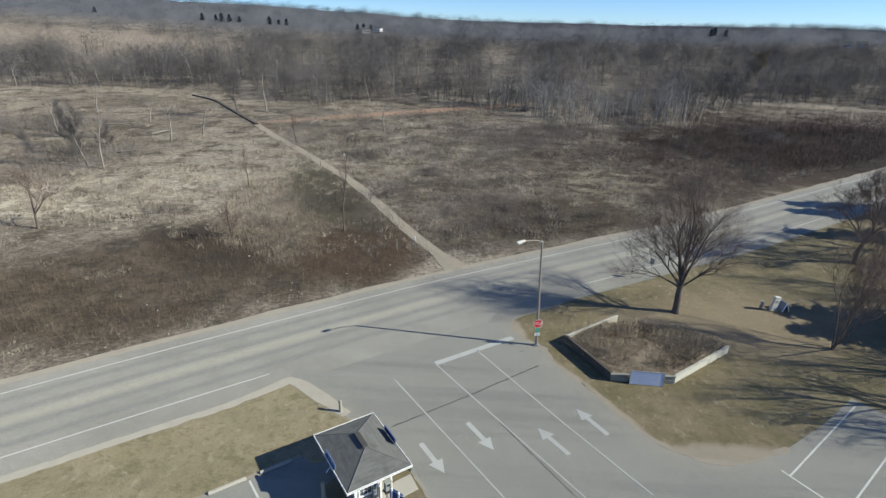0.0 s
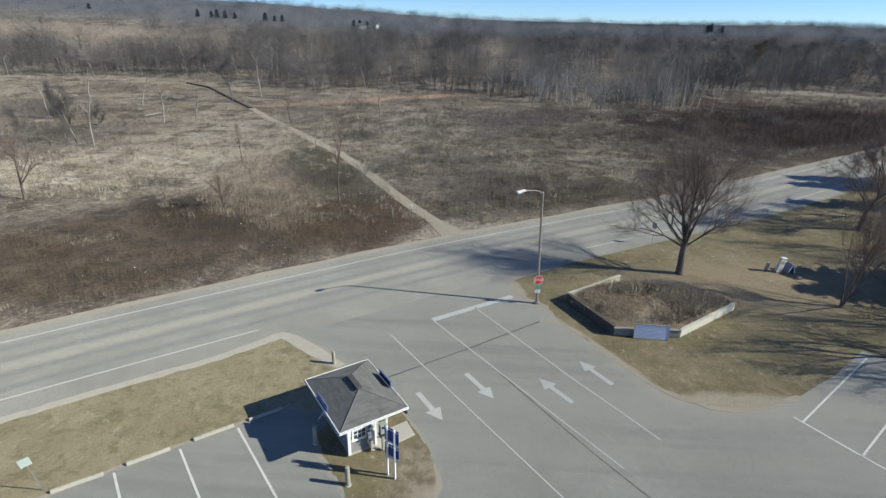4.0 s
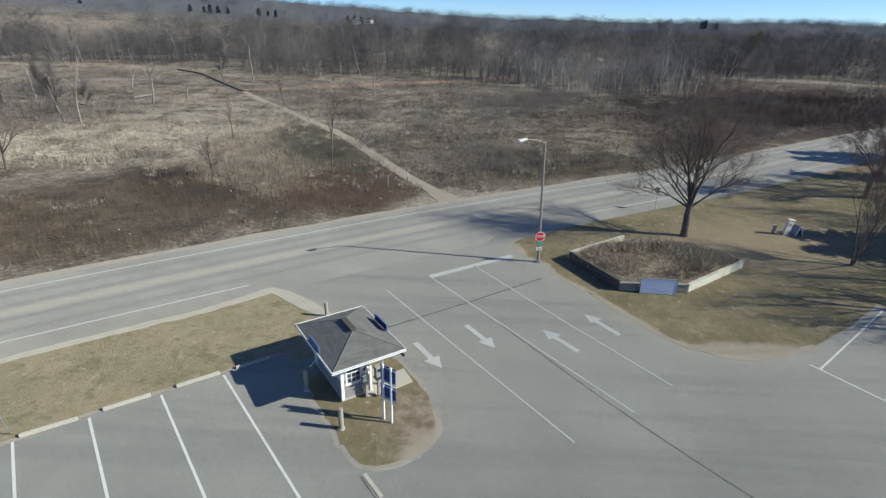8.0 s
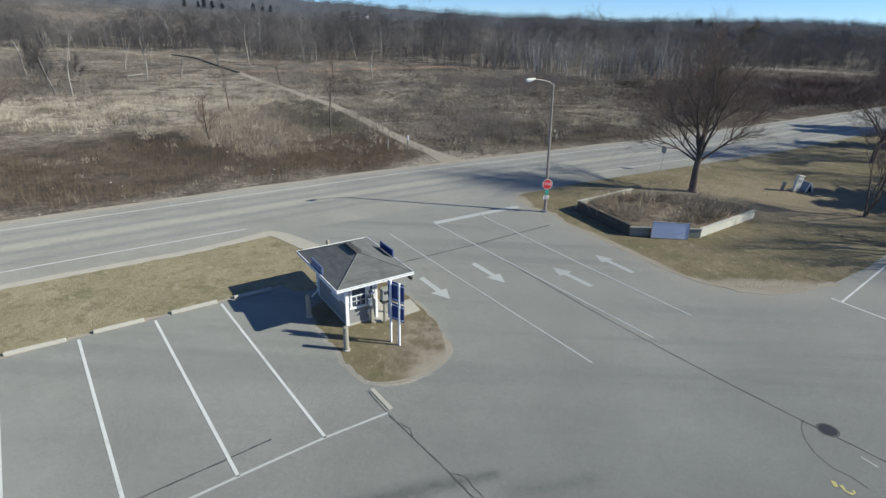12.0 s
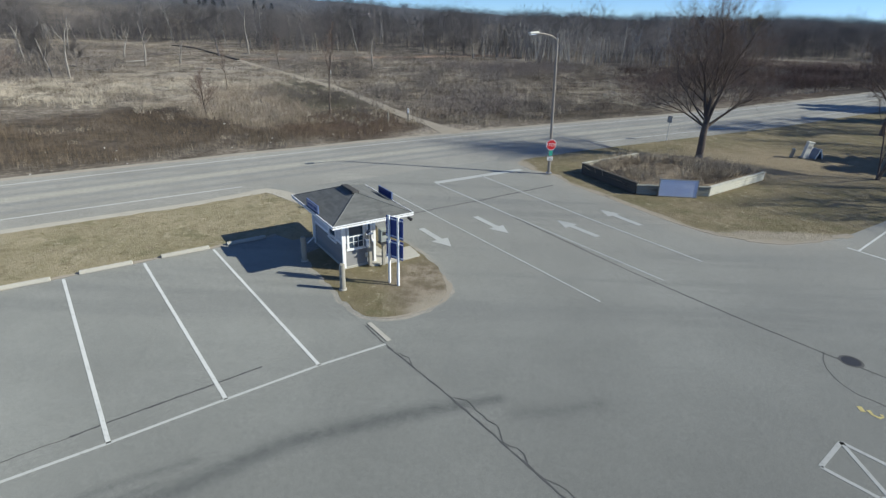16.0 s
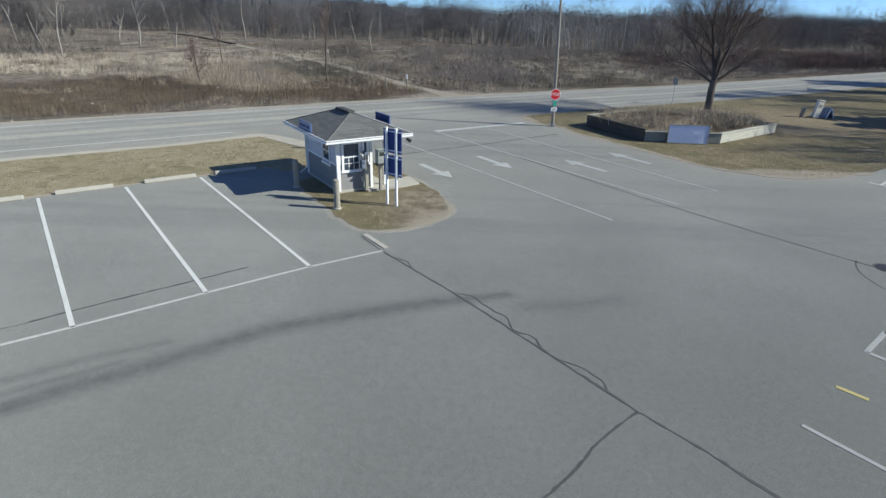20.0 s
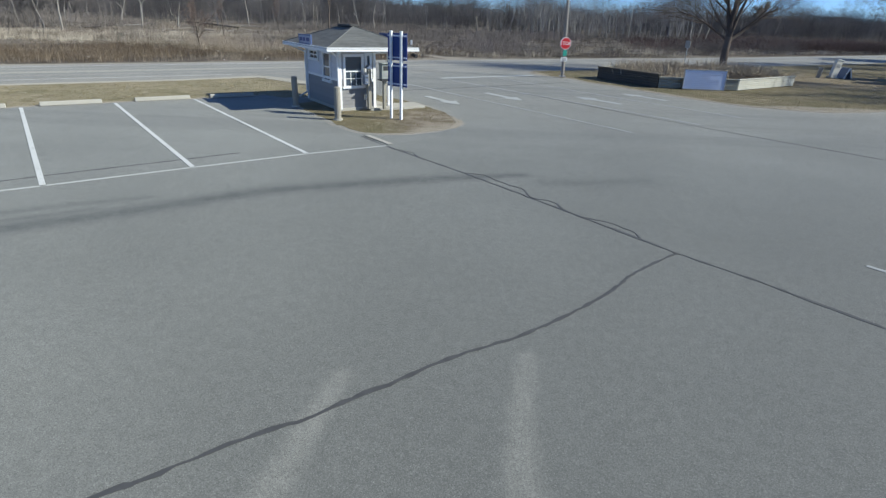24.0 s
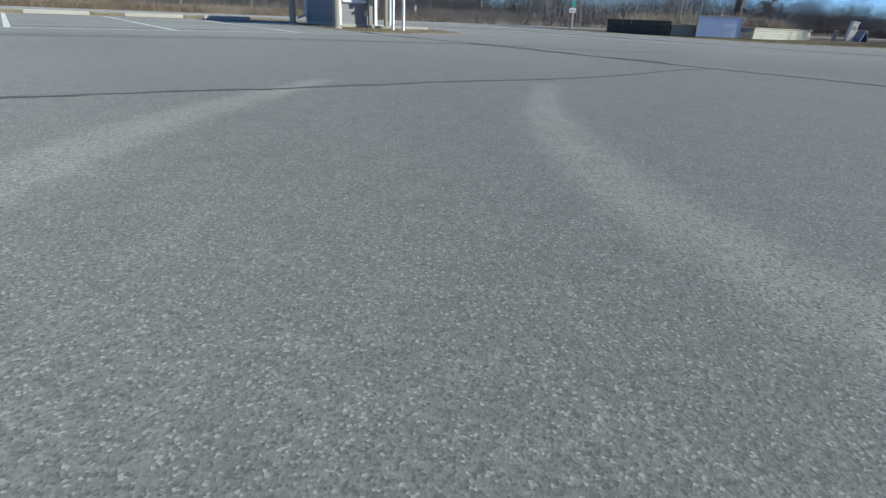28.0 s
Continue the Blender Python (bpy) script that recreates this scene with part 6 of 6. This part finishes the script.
    tagged(scatter("marsh_shrubs", shrub, g, M_SHRUB, 27), "scattered grey bare marsh shrubs", "shrubs", kind="stuff")
    p = area(2600, -14, 24, 58, 150, lambda x, y, r: fld(x, y) & (in_ellipse(x, y, 1.5, 70, 5.5, 9, -25, r) | in_ellipse(x, y, 8, 128, 16, 14, 0, r)), (0.9, 2.3), 36)
    tagged(scatter("pale_brush", shrub, p, M_PALEBRUSH, 36), "pale mauve-grey bare brush beside the path", "shrubs", kind="stuff")
    crng = np.random.default_rng(44)
    cx, cy = crng.uniform(-45, 75, 90), crng.uniform(62, 150, 90)
    cx, cy = np.repeat(cx, 16), np.repeat(cy, 16)
    x, y = cx + crng.normal(0, 1.5, len(cx)), cy + crng.normal(0, 1.3, len(cx))
    ok = fld(x, y)
    x, y = x[ok], y[ok]
    rows = np.stack((x, y, ground_z(x, y), crng.uniform(0.9, 2.5, len(x))), 1)
    tagged(scatter("shrub_clumps", shrub, rows, M_SHRUB, 44), "rounded clumps of grey bare shrubs", "shrubs", kind="stuff")
    k = area(700, -110, -48, 70, 130, lambda x, y, r: fld(x, y) & (in_ellipse(x, y, -72, 92, 13, 9, 20, r) | in_ellipse(x, y, -100, 120, 20, 12, 0, r)), (2.0, 4.5), 28)
    tagged(scatter("thicket", shrub, k, M_SHRUB, 28), "grey bare thicket at the marsh edge", "shrubs", kind="stuff")
    # bed and lawns
    bed = np.random.default_rng(31)
    n = 5200
    ang, rad = bed.uniform(0, 2 * np.pi, n), np.sqrt(bed.uniform(0, 1, n))
    x, y = 14.9 + 5.6 * rad * np.cos(ang), 38.3 + 3.6 * rad * np.sin(ang)
    ok = (y - 38.6 > -1.9 * (x - 8.6) + 0.4) & (y > 34.2) & (y - 34.0 > 0.79 * (x - 15.6) + 0.4)
    ok &= np.array([noise.noise((a * 0.6, b * 0.6, 2.0)) for a, b in zip(x, y)]) > -0.22
    x, y = x[ok], y[ok]
    top = lambda a, b: 0.5 + 0.45 * np.maximum(0.0, 1 - np.hypot((a - 14.8) / 6.2, (b - 38.6) / 4.4)) - 0.4 * np.clip((b - 40.5) / 2.0, 0, 1)
    rows = np.stack((x, y, top(x, y), bed.uniform(0.1, 0.28, len(x))), 1)
    tagged(scatter("bed_grass", tuft, rows, M_BEDGRASS, 31), "matted brown dead grass in the raised bed", "grass", kind="stuff")
    fountain = [stem_set(rng, 40, 1.0, 2.2, 0.03, 0) for _ in range(6)]
    spots = ((10.3, 37.9, 4), (11.2, 36.6, 4), (12.0, 35.5, 3), (10.6, 38.9, 7), (12.4, 37.0, 3), (13.6, 39.6, 6), (12.2, 40.2, 7), (15.2, 36.3, 3), (17.6, 37.2, 8), (18.6, 38.2, 9), (19.6, 39.0, 7), (16.7, 39.8, 5), (18.2, 40.4, 6), (14.8, 41.2, 4), (15.9, 38.2, 3))
    hx = np.concatenate([a + bed.normal(0, 0.42, 2 * n) for a, b, n in spots])
    hy = np.concatenate([b + bed.normal(0, 0.38, 2 * n) for a, b, n in spots])
    rows = np.stack((hx, hy, top(hx, hy), bed.uniform(0.65, 1.15, len(hx))), 1)
    tagged(scatter("ornamental_grass", fountain, rows, M_PLUME, 37), "arching clumps of dead tan ornamental grass", "grass", kind="stuff")
    blade = [stem_set(rng, 5, 1.0, 1.2, 0.16, 0) for _ in range(5)]
    n = 30000
    x, y = bed.uniform(-22, 36, n), bed.uniform(16, 52, n)
    polys = [np.array(p) for p in (island_out, booth_out, park_out)]

    def inside(poly):
        r = np.zeros(n, bool)
        j = len(poly) - 1
        for i in range(len(poly)):
            xi, yi, xj, yj = *poly[i], *poly[j]
            r ^= ((yi > y) != (yj > y)) & (x < (xj - xi) * (y - yi) / (yj - yi + 1e-12) + xi)
            j = i
        return r

    ok = inside(polys[0]) | inside(polys[1]) | inside(polys[2])
    booth_mask = np.hypot(x + 5.5, y - 22.9) < 1.9
    ok &= ~booth_mask & ~((x > 8.3) & (x < 21.5) & (y > 33.5) & (y < 43))
    rows = np.stack((x[ok], y[ok], np.full(ok.sum(), 0.01), bed.uniform(0.03, 0.075, ok.sum())), 1)
    tagged(scatter("lawn_blades", blade, rows, M_TURF, 32), "short dormant lawn grass", "grass", kind="stuff")


plants()

SCAFFOLD = ((2.6, 110, 82, 5.6, 0.62), (2.7, 8, 68, 5.6, 0.54), (3.0, 200, 70, 5.2, 0.46), (2.5, 182, 29, 4.7, 0.34), (2.9, 205, 40, 4.4, 0.32), (2.6, 350, 34, 3.8, 0.32),
            (2.4, 32, 24, 4.3, 0.36), (2.5, 72, 22, 4.8, 0.38), (3.2, 95, 26, 4.6, 0.32), (3.2, 265, 42, 3.6, 0.26), (3.9, 20, 44, 3.8, 0.26), (4.1, 165, 46, 4.0, 0.26), (4.8, 320, 50, 3.4, 0.24), (5.2, 120, 52, 3.4, 0.24))
bare_tree("park_tree", 19.5, 44.85, 10.6, 7, "large bare park tree with a broad twiggy crown", 2.6, 5, 0.28, 0.6, 3, 2, 2, 0.5, 0.006, 0.65, 0.34, fine=0.42, scaffold=SCAFFOLD, sway=0.25)
bare_tree("park_tree", 30.7, 39.6, 9.4, 12, "bare many-stemmed park tree with upright branches", 0.8, 9, 0.075, 0.5, 2, 2, 4, 0.9, 0.010, 0.8, 0.4, stems=4)
bare_tree("park_tree", 43.9, 58.3, 9.5, 15, "bare park tree with a dense twiggy crown", 1.9, 12, 0.24, 0.62, 3, 1, 4, 0.8, 0.016, 0.4, 0.7)
bare_tree("park_tree", 52.5, 62.5, 10.5, 17, "bare park tree with a dense twiggy crown near the road", 1.8, 12, 0.25, 0.62, 3, 1, 4, 0.8, 0.016, 0.4, 0.7)
for k, (x, y, h) in enumerate(((45.5, 36.0, 13), (43.5, 27.5, 13), (51, 50.8, 13), (38.5, 31.6, 12), (58, 47.0, 14), (62, 56.0, 13), (54, 38.0, 13))):
    bare_tree("park_tree", x, y, h, 20 + k, "bare park tree at the edge of the lawn", 2.4, 10, 0.28, 0.6, 2, 2, 1, 0.9, 0.02, 0.45, 0.6, group="bare trees along the lawn")


def conifer(x, y, h, seed, label, group="", wide=0.22, mat=None):
    rng = random.Random(seed)
    t = thing("conifer", Matrix.Translation((x, y, hill(x, y) if y > 100 else 0.05)), label, "tree", group)
    v, f = tubes([(Vector((0, 0, -0.2)), Vector((0, 0, h * 0.95)), 0.02 * h, 0.02)], 7)
    bulk("trunk", v, f, M_BARK).parent = t
    rows = []
    for i in range(46):
        k = 0.1 + 0.88 * i / 46
        reach = h * wide * (1 - k ** 3) ** 0.7 * rng.uniform(0.75, 1.15) + 0.2
        for j in range(9):
            a = rng.uniform(0, 2 * math.pi)
            b = Vector((0, 0, h * k))
            e = b + Vector((math.cos(a), math.sin(a), rng.uniform(-0.35, 0.1))) * reach * rng.uniform(0.7, 1.15)
            rows.append((b, e, 0.5))
            for _ in range(4):
                c = b.lerp(e, rng.uniform(0.35, 1))
                rows.append((c, c + Vector((rng.gauss(0, 0.6), rng.gauss(0, 0.6), rng.gauss(-0.1, 0.4))) * 0.05 * h, 0.03 * h))
    v, f = slivers(rows)
    bulk("crown", v, f, mat or M_CONIFER).parent = t


for k, (x, y, h) in enumerate(((43.6, 41.2, 9.2), (45.0, 44.4, 9.8), (48.6, 42.4, 10.5))):
    conifer(x, y, h, 70 + k, "broad dark evergreen at the lawn edge", "evergreens beside the lawn", 0.33)
for k, (x, y, h) in enumerate(((74, 74.5, 17), (69, 65.6, 17.0), (77, 78.0, 18))):
    conifer(x, y, h, 50 + k, "dark evergreen conifer at the lawn edge", "conifers beyond the lawn")
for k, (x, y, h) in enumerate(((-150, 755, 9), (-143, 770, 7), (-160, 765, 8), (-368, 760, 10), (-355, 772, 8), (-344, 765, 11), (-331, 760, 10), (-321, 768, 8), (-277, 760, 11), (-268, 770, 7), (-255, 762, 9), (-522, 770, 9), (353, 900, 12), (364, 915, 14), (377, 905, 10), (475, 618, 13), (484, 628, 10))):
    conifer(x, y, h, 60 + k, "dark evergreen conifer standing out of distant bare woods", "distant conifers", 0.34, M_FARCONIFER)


def snag(x, y, h, r, seed, fork, label, mat=None, lean=0.08):
    """A dead standing stem with a few broken limbs."""
    rng = random.Random(seed)
    t = thing("dead_tree", Matrix.Translation((x, y, hill(x, y))), label, "tree")
    segs, p, d = [], Vector((0, 0, -0.2)), Vector((rng.gauss(0, lean), rng.gauss(0, lean), 1)).normalized()
    n = 6
    for i in range(n):
        p2 = p + d * h / n
        segs.append((p, p2, r * (1 - 0.75 * i / n), r * (1 - 0.75 * (i + 1) / n)))
        d = (d + Vector((rng.gauss(0, 0.1), rng.gauss(0, 0.06), 0))).normalized()
        p = p2
        if i in fork:
            a = rng.uniform(0, 6.28)
            e = Vector((math.cos(a) * 0.7, math.sin(a) * 0.4, 0.8))
            q = p
            for s in range(3):
                q2 = q + e * h * 0.11
                segs.append((q, q2, r * (0.5 - 0.13 * s), r * (0.37 - 0.13 * s)))
                q, e = q2, (e + Vector((rng.gauss(0, 0.3), 0, rng.gauss(0.2, 0.2)))).normalized()
    v, f = tubes(segs, 6)
    bulk("trunk", v, f, mat or M_SNAG).parent = t


for row in ((-63.3, 109, 8.6, 0.2, 1, (2, 3), "forked bleached dead tree in the marsh"), (-60.3, 117, 5.2, 0.2, 2, (1,), "broken bleached trunk in the marsh"),
            (-21.2, 127, 6.4, 0.18, 3, (2,), "broken dead stem with one short fork"), (-63.2, 86.8, 8.5, 0.16, 4, (3, 4), "thin leaning dead stem"),
            (-66.5, 87.5, 6.5, 0.14, 5, (2,), "thin leaning dead stem in the thicket"), (-90, 112, 7.5, 0.2, 6, (3,), "bare grey dead stem standing in the marsh"), (-58, 150, 11, 0.2, 7, (4,), "tall thin dead stem"),
            (-80, 130, 7, 0.18, 8, (2, 4), "bare grey dead stem standing in the marsh"), (-100, 140, 8, 0.2, 9, (3,), "bare grey dead stem standing in the marsh"), (2, 158, 5.5, 0.2, 10, (3,), "bare grey dead stem standing in the marsh")):
    snag(*row)
bare_tree("sapling", -15.7, 62.4, 8.6, 31, "tall slender bare sapling beside the path", 3.6, 4, 0.09, 0.5, 1, 2, 6, 0.7, 0.014, 0.8, 0.25, z=-0.2)
bare_tree("marsh_tree", -53.2, 59.0, 8.2, 32, "small bare spreading tree in pale grass", 1.6, 8, 0.15, 0.6, 2, 2, 2, 0.7, 0.014, 0.4, 0.7, z=-0.2)
bare_tree("marsh_tree", -62.2, 141, 11, 33, "slender bare tree beside the path", 3.2, 8, 0.2, 0.6, 2, 2, 2, 0.9, 0.03, 0.6, 0.5, mat=M_WOODS, z=-0.2)
bare_tree("sapling", -34.5, 79, 5.5, 34, "small bare sapling in the reeds", 1.8, 4, 0.06, 0.5, 1, 2, 5, 0.6, 0.014, 0.7, 0.35, z=-0.2)
bare_tree("sapling", -37.5, 112, 5.5, 35, "small bare sapling beside the path", 1.8, 4, 0.07, 0.5, 1, 2, 5, 0.6, 0.02, 0.7, 0.35, z=-0.2)
bare_tree("sapling", -28.5, 58.5, 4.2, 36, "bushy bare sapling in the weeds", 0.5, 6, 0.05, 0.5, 1, 3, 6, 0.6, 0.014, 0.6, 0.45, z=-0.2, stems=2)
bare_tree("willow", 137, 283, 12, 37, "yellow-twigged willow in front of grey woods", 2.0, 9, 0.25, 0.6, 2, 2, 7, 1.4, 0.05, 0.4, 0.7, mat=M_WILLOW, z=-0.2)


def trail_post(x, y, h, cap, label):
    p = thing("trail_post", Matrix.Translation((x, y, -0.2)), label, "post", "posts along the path")
    part("post", box(bmesh.new(), (0, 0, h / 2), (0.13, 0.13, h), 0.012), M_POSTWOOD, p)
    if cap:
        part("sleeve", box(bmesh.new(), (0, 0, h - 0.2), (0.17, 0.17, 0.46), 0.01), cap, p, "pale painted top")


trail_post(-6.2, 57.6, 1.5, M_WHITE, "timber trail post with a white plate")
trail_post(-8.3, 57.2, 1.2, None, "plain timber trail post")
trail_post(-27.2, 93.5, 1.3, M_STRAW, "timber trail post with a yellowish plate")
trail_post(-24.0, 98.5, 1.3, M_WHITE, "timber trail post with a white plate")


def road_sign(x, y, h, turn):
    s = thing("road_sign", pose(x, y, 0.0, 0, 0, turn), "small road sign seen from behind on a thin steel post", "road sign")
    part("post", box(bmesh.new(), (0, 0, h / 2), (0.05, 0.035, h)), M_STEEL, s)
    part("plate", box(bmesh.new(), (0, 0.03, h - 0.3), (0.5, 0.012, 0.62), 0.03), M_GREYBOX, s, "grey back of the plate")


road_sign(19.2, 51.9, 2.3, 125)


def lawn_objects():
    b = thing("monument_slab", pose(28.9, 46.1, 0.03, 0, 9, 10), "tall pale leaning concrete slab on the lawn", "monument")
    part("body", box(bmesh.new(), (0, 0, 0.68), (0.56, 0.30, 1.36), 0.03), M_CREAM, b)
    part("cap", box(bmesh.new(), (0.01, 0, 1.38), (0.62, 0.36, 0.08), 0.02), M_CREAM, b)
    part("plinth", box(bmesh.new(), (0, 0, 0.03), (0.72, 0.46, 0.14), 0.02), M_CONC, b)
    part("plaque", box(bmesh.new(), (0, -0.156, 0.95), (0.34, 0.016, 0.26), 0.008), M_GREYBOX, b)
    a = thing("folding_sign", pose(29.95, 46.35, 0.0, 0, 0, 12), "dark A-frame board with white edges standing on the lawn", "sign")
    for s in (-1, 1):
        p = part("panel", box(bmesh.new(), (0, 0, 0.42), (0.05, 0.8, 0.84), 0.01), M_DARKBOX, a)
        p.matrix_local = pose(s * 0.34, 0, 0, 0, -s * 21, 0)
        for y in (-0.42, 0.42):
            part("edge_board", box(bmesh.new(), (0.0, y, 0.43), (0.09, 0.07, 0.9), 0.01), M_WHITE, p)
    part("hinge", rod(bmesh.new(), (0, -0.35, 0.83), (0, 0.35, 0.83), 0.03, 0.03), M_STEEL, a)
    q = thing("timber_stub", pose(27.9, 46.3, 0.03, 0, 10, 20), "short leaning timber post with a white face", "post")
    part("post", box(bmesh.new(), (0, 0, 0.34), (0.2, 0.24, 0.74), 0.02), M_POSTWOOD, q)
    part("face_board", box(bmesh.new(), (0.115, 0, 0.4), (0.03, 0.2, 0.58), 0.008), M_WHITE, q)
    part("cap", box(bmesh.new(), (0, 0, 0.73), (0.25, 0.28, 0.05), 0.015), M_CREAM, q)


lawn_objects()


def litter():
    """Pale scraps and stones among the roadside weeds."""
    rng = random.Random(77)
    rows = []
    for x, y in ((-18.9, 47.8), (-24.3, 53.3), (-24.6, 37.0), (-32.6, 39.6), (-8.4, 52.6), (-10.3, 50.9), (-29.2, 41.6), (-19.4, 43.1), (-27.8, 34.3), (-29.2, 33.5)):
        rows.append((x, y))
    for _ in range(60):
        i = rng.randrange(20, len(FAR_EDGE) - 20)
        x, y = FAR_EDGE[i]
        d = rng.uniform(0.8, 6.0)
        rows.append((x - 0.57 * d + rng.uniform(-1, 1), y + 0.82 * d))
    tv = np.array([(0.5, 0, 0), (-0.4, 0.35, 0.05), (-0.35, -0.4, 0.1), (0.05, 0.1, 0.5)], float)
    tf = np.array([(0, 1, 3), (1, 2, 3), (2, 0, 3), (0, 2, 1)])
    p = np.array([(x, y, -0.12, rng.uniform(0.1, 0.28)) for x, y in rows])
    tagged(scatter("scraps", [(tv, tf)], p, M_CREAM, 77), "pale scraps and stones among roadside weeds", "debris", kind="stuff")


litter()


def fallen_log(x, y, turn, L, seed):
    rng = random.Random(seed)
    t = thing("fallen_log", pose(x, y, hill(x, y) + 0.15, 0, 0, turn), "bleached fallen tree lying in the marsh grass", "log", "fallen trees in the marsh")
    segs, p = [], Vector((-L / 2, 0, 0))
    for i in range(5):
        q = p + Vector((L / 5, rng.gauss(0, 0.12), rng.gauss(0.03, 0.06)))
        segs.append((p, q, 0.22 - 0.03 * i, 0.19 - 0.03 * i))
        if i > 1:
            segs.append((q, q + Vector((rng.uniform(0.4, 1.2), rng.gauss(0, 0.7), rng.uniform(0.3, 1.2))), 0.08, 0.02))
        p = q
    v, f = tubes(segs, 6)
    bulk("trunk", v, f, M_SNAG).parent = t


for row in ((-53, 144, 20, 9, 1), (-58, 150, -15, 8, 2), (-16.5, 118.5, 40, 8, 3), (-70, 118, 60, 5, 4), (-48, 108, 10, 5, 5), (-75, 105, -30, 6, 6), (-85, 125, 15, 7, 7), (-40, 135, 70, 5, 8), (-66, 98, 0, 4, 9)):
    fallen_log(*row)


for k, (x, y, h) in enumerate(((-70, 90, 7.0), (-74, 96, 6.0), (-80, 101, 7.5), (-68, 96, 5.5), (-84, 110, 7.0), (-92, 116, 6.5), (-77, 88, 5.0), (-98, 106, 8.0))):
    bare_tree("marsh_tree", x, y, h, 90 + k, "small grey bare tree in the marsh thicket", 1.2, 6, 0.1, 0.6, 1, 3, 7, 0.8, 0.022, 0.4, 0.6, mat=M_WOODS, z=-0.2, group="trees of the marsh thicket", stems=1)


def far_house(x, y, w, d, h, turn, wall, seed):
    """A small house far off among the trees."""
    g = thing("house", pose(x, y, hill(x, y) + 1.0, 0, 0, turn), "small distant pale house among bare trees", "house", "houses on the far ridge")
    part("wall", box(bmesh.new(), (0, 0, h / 2), (w, d, h)), wall, g)
    bm = bmesh.new()
    a = [bm.verts.new(p) for p in ((-w / 2 - 0.4, -d / 2 - 0.4, h), (w / 2 + 0.4, -d / 2 - 0.4, h), (w / 2 + 0.4, d / 2 + 0.4, h), (-w / 2 - 0.4, d / 2 + 0.4, h), (-w / 2 - 0.4, 0, h + d * 0.35), (w / 2 + 0.4, 0, h + d * 0.35))]
    for f in ((0, 1, 5, 4), (2, 3, 4, 5), (1, 2, 5), (3, 0, 4), (3, 2, 1, 0)):
        bm.faces.new([a[i] for i in f])
    part("roof", bm, M_SHINGLE, g)
    for k in (-0.3, 0.0, 0.3):
        part("window", box(bmesh.new(), (k * w, -d / 2 - 0.02, h * 0.55), (1.2, 0.08, 1.4)), M_GLASS, g)


for k, (x, y, w, h) in enumerate(((-136, 700, 9, 4), (-127, 735, 9, 4), (395, 640, 8, 4), (420, 655, 8, 4))):
    far_house(x, y, w, 7, h, (10, -20, -30, -20)[k], M_WHITE if k < 3 else M_CREAM, k)
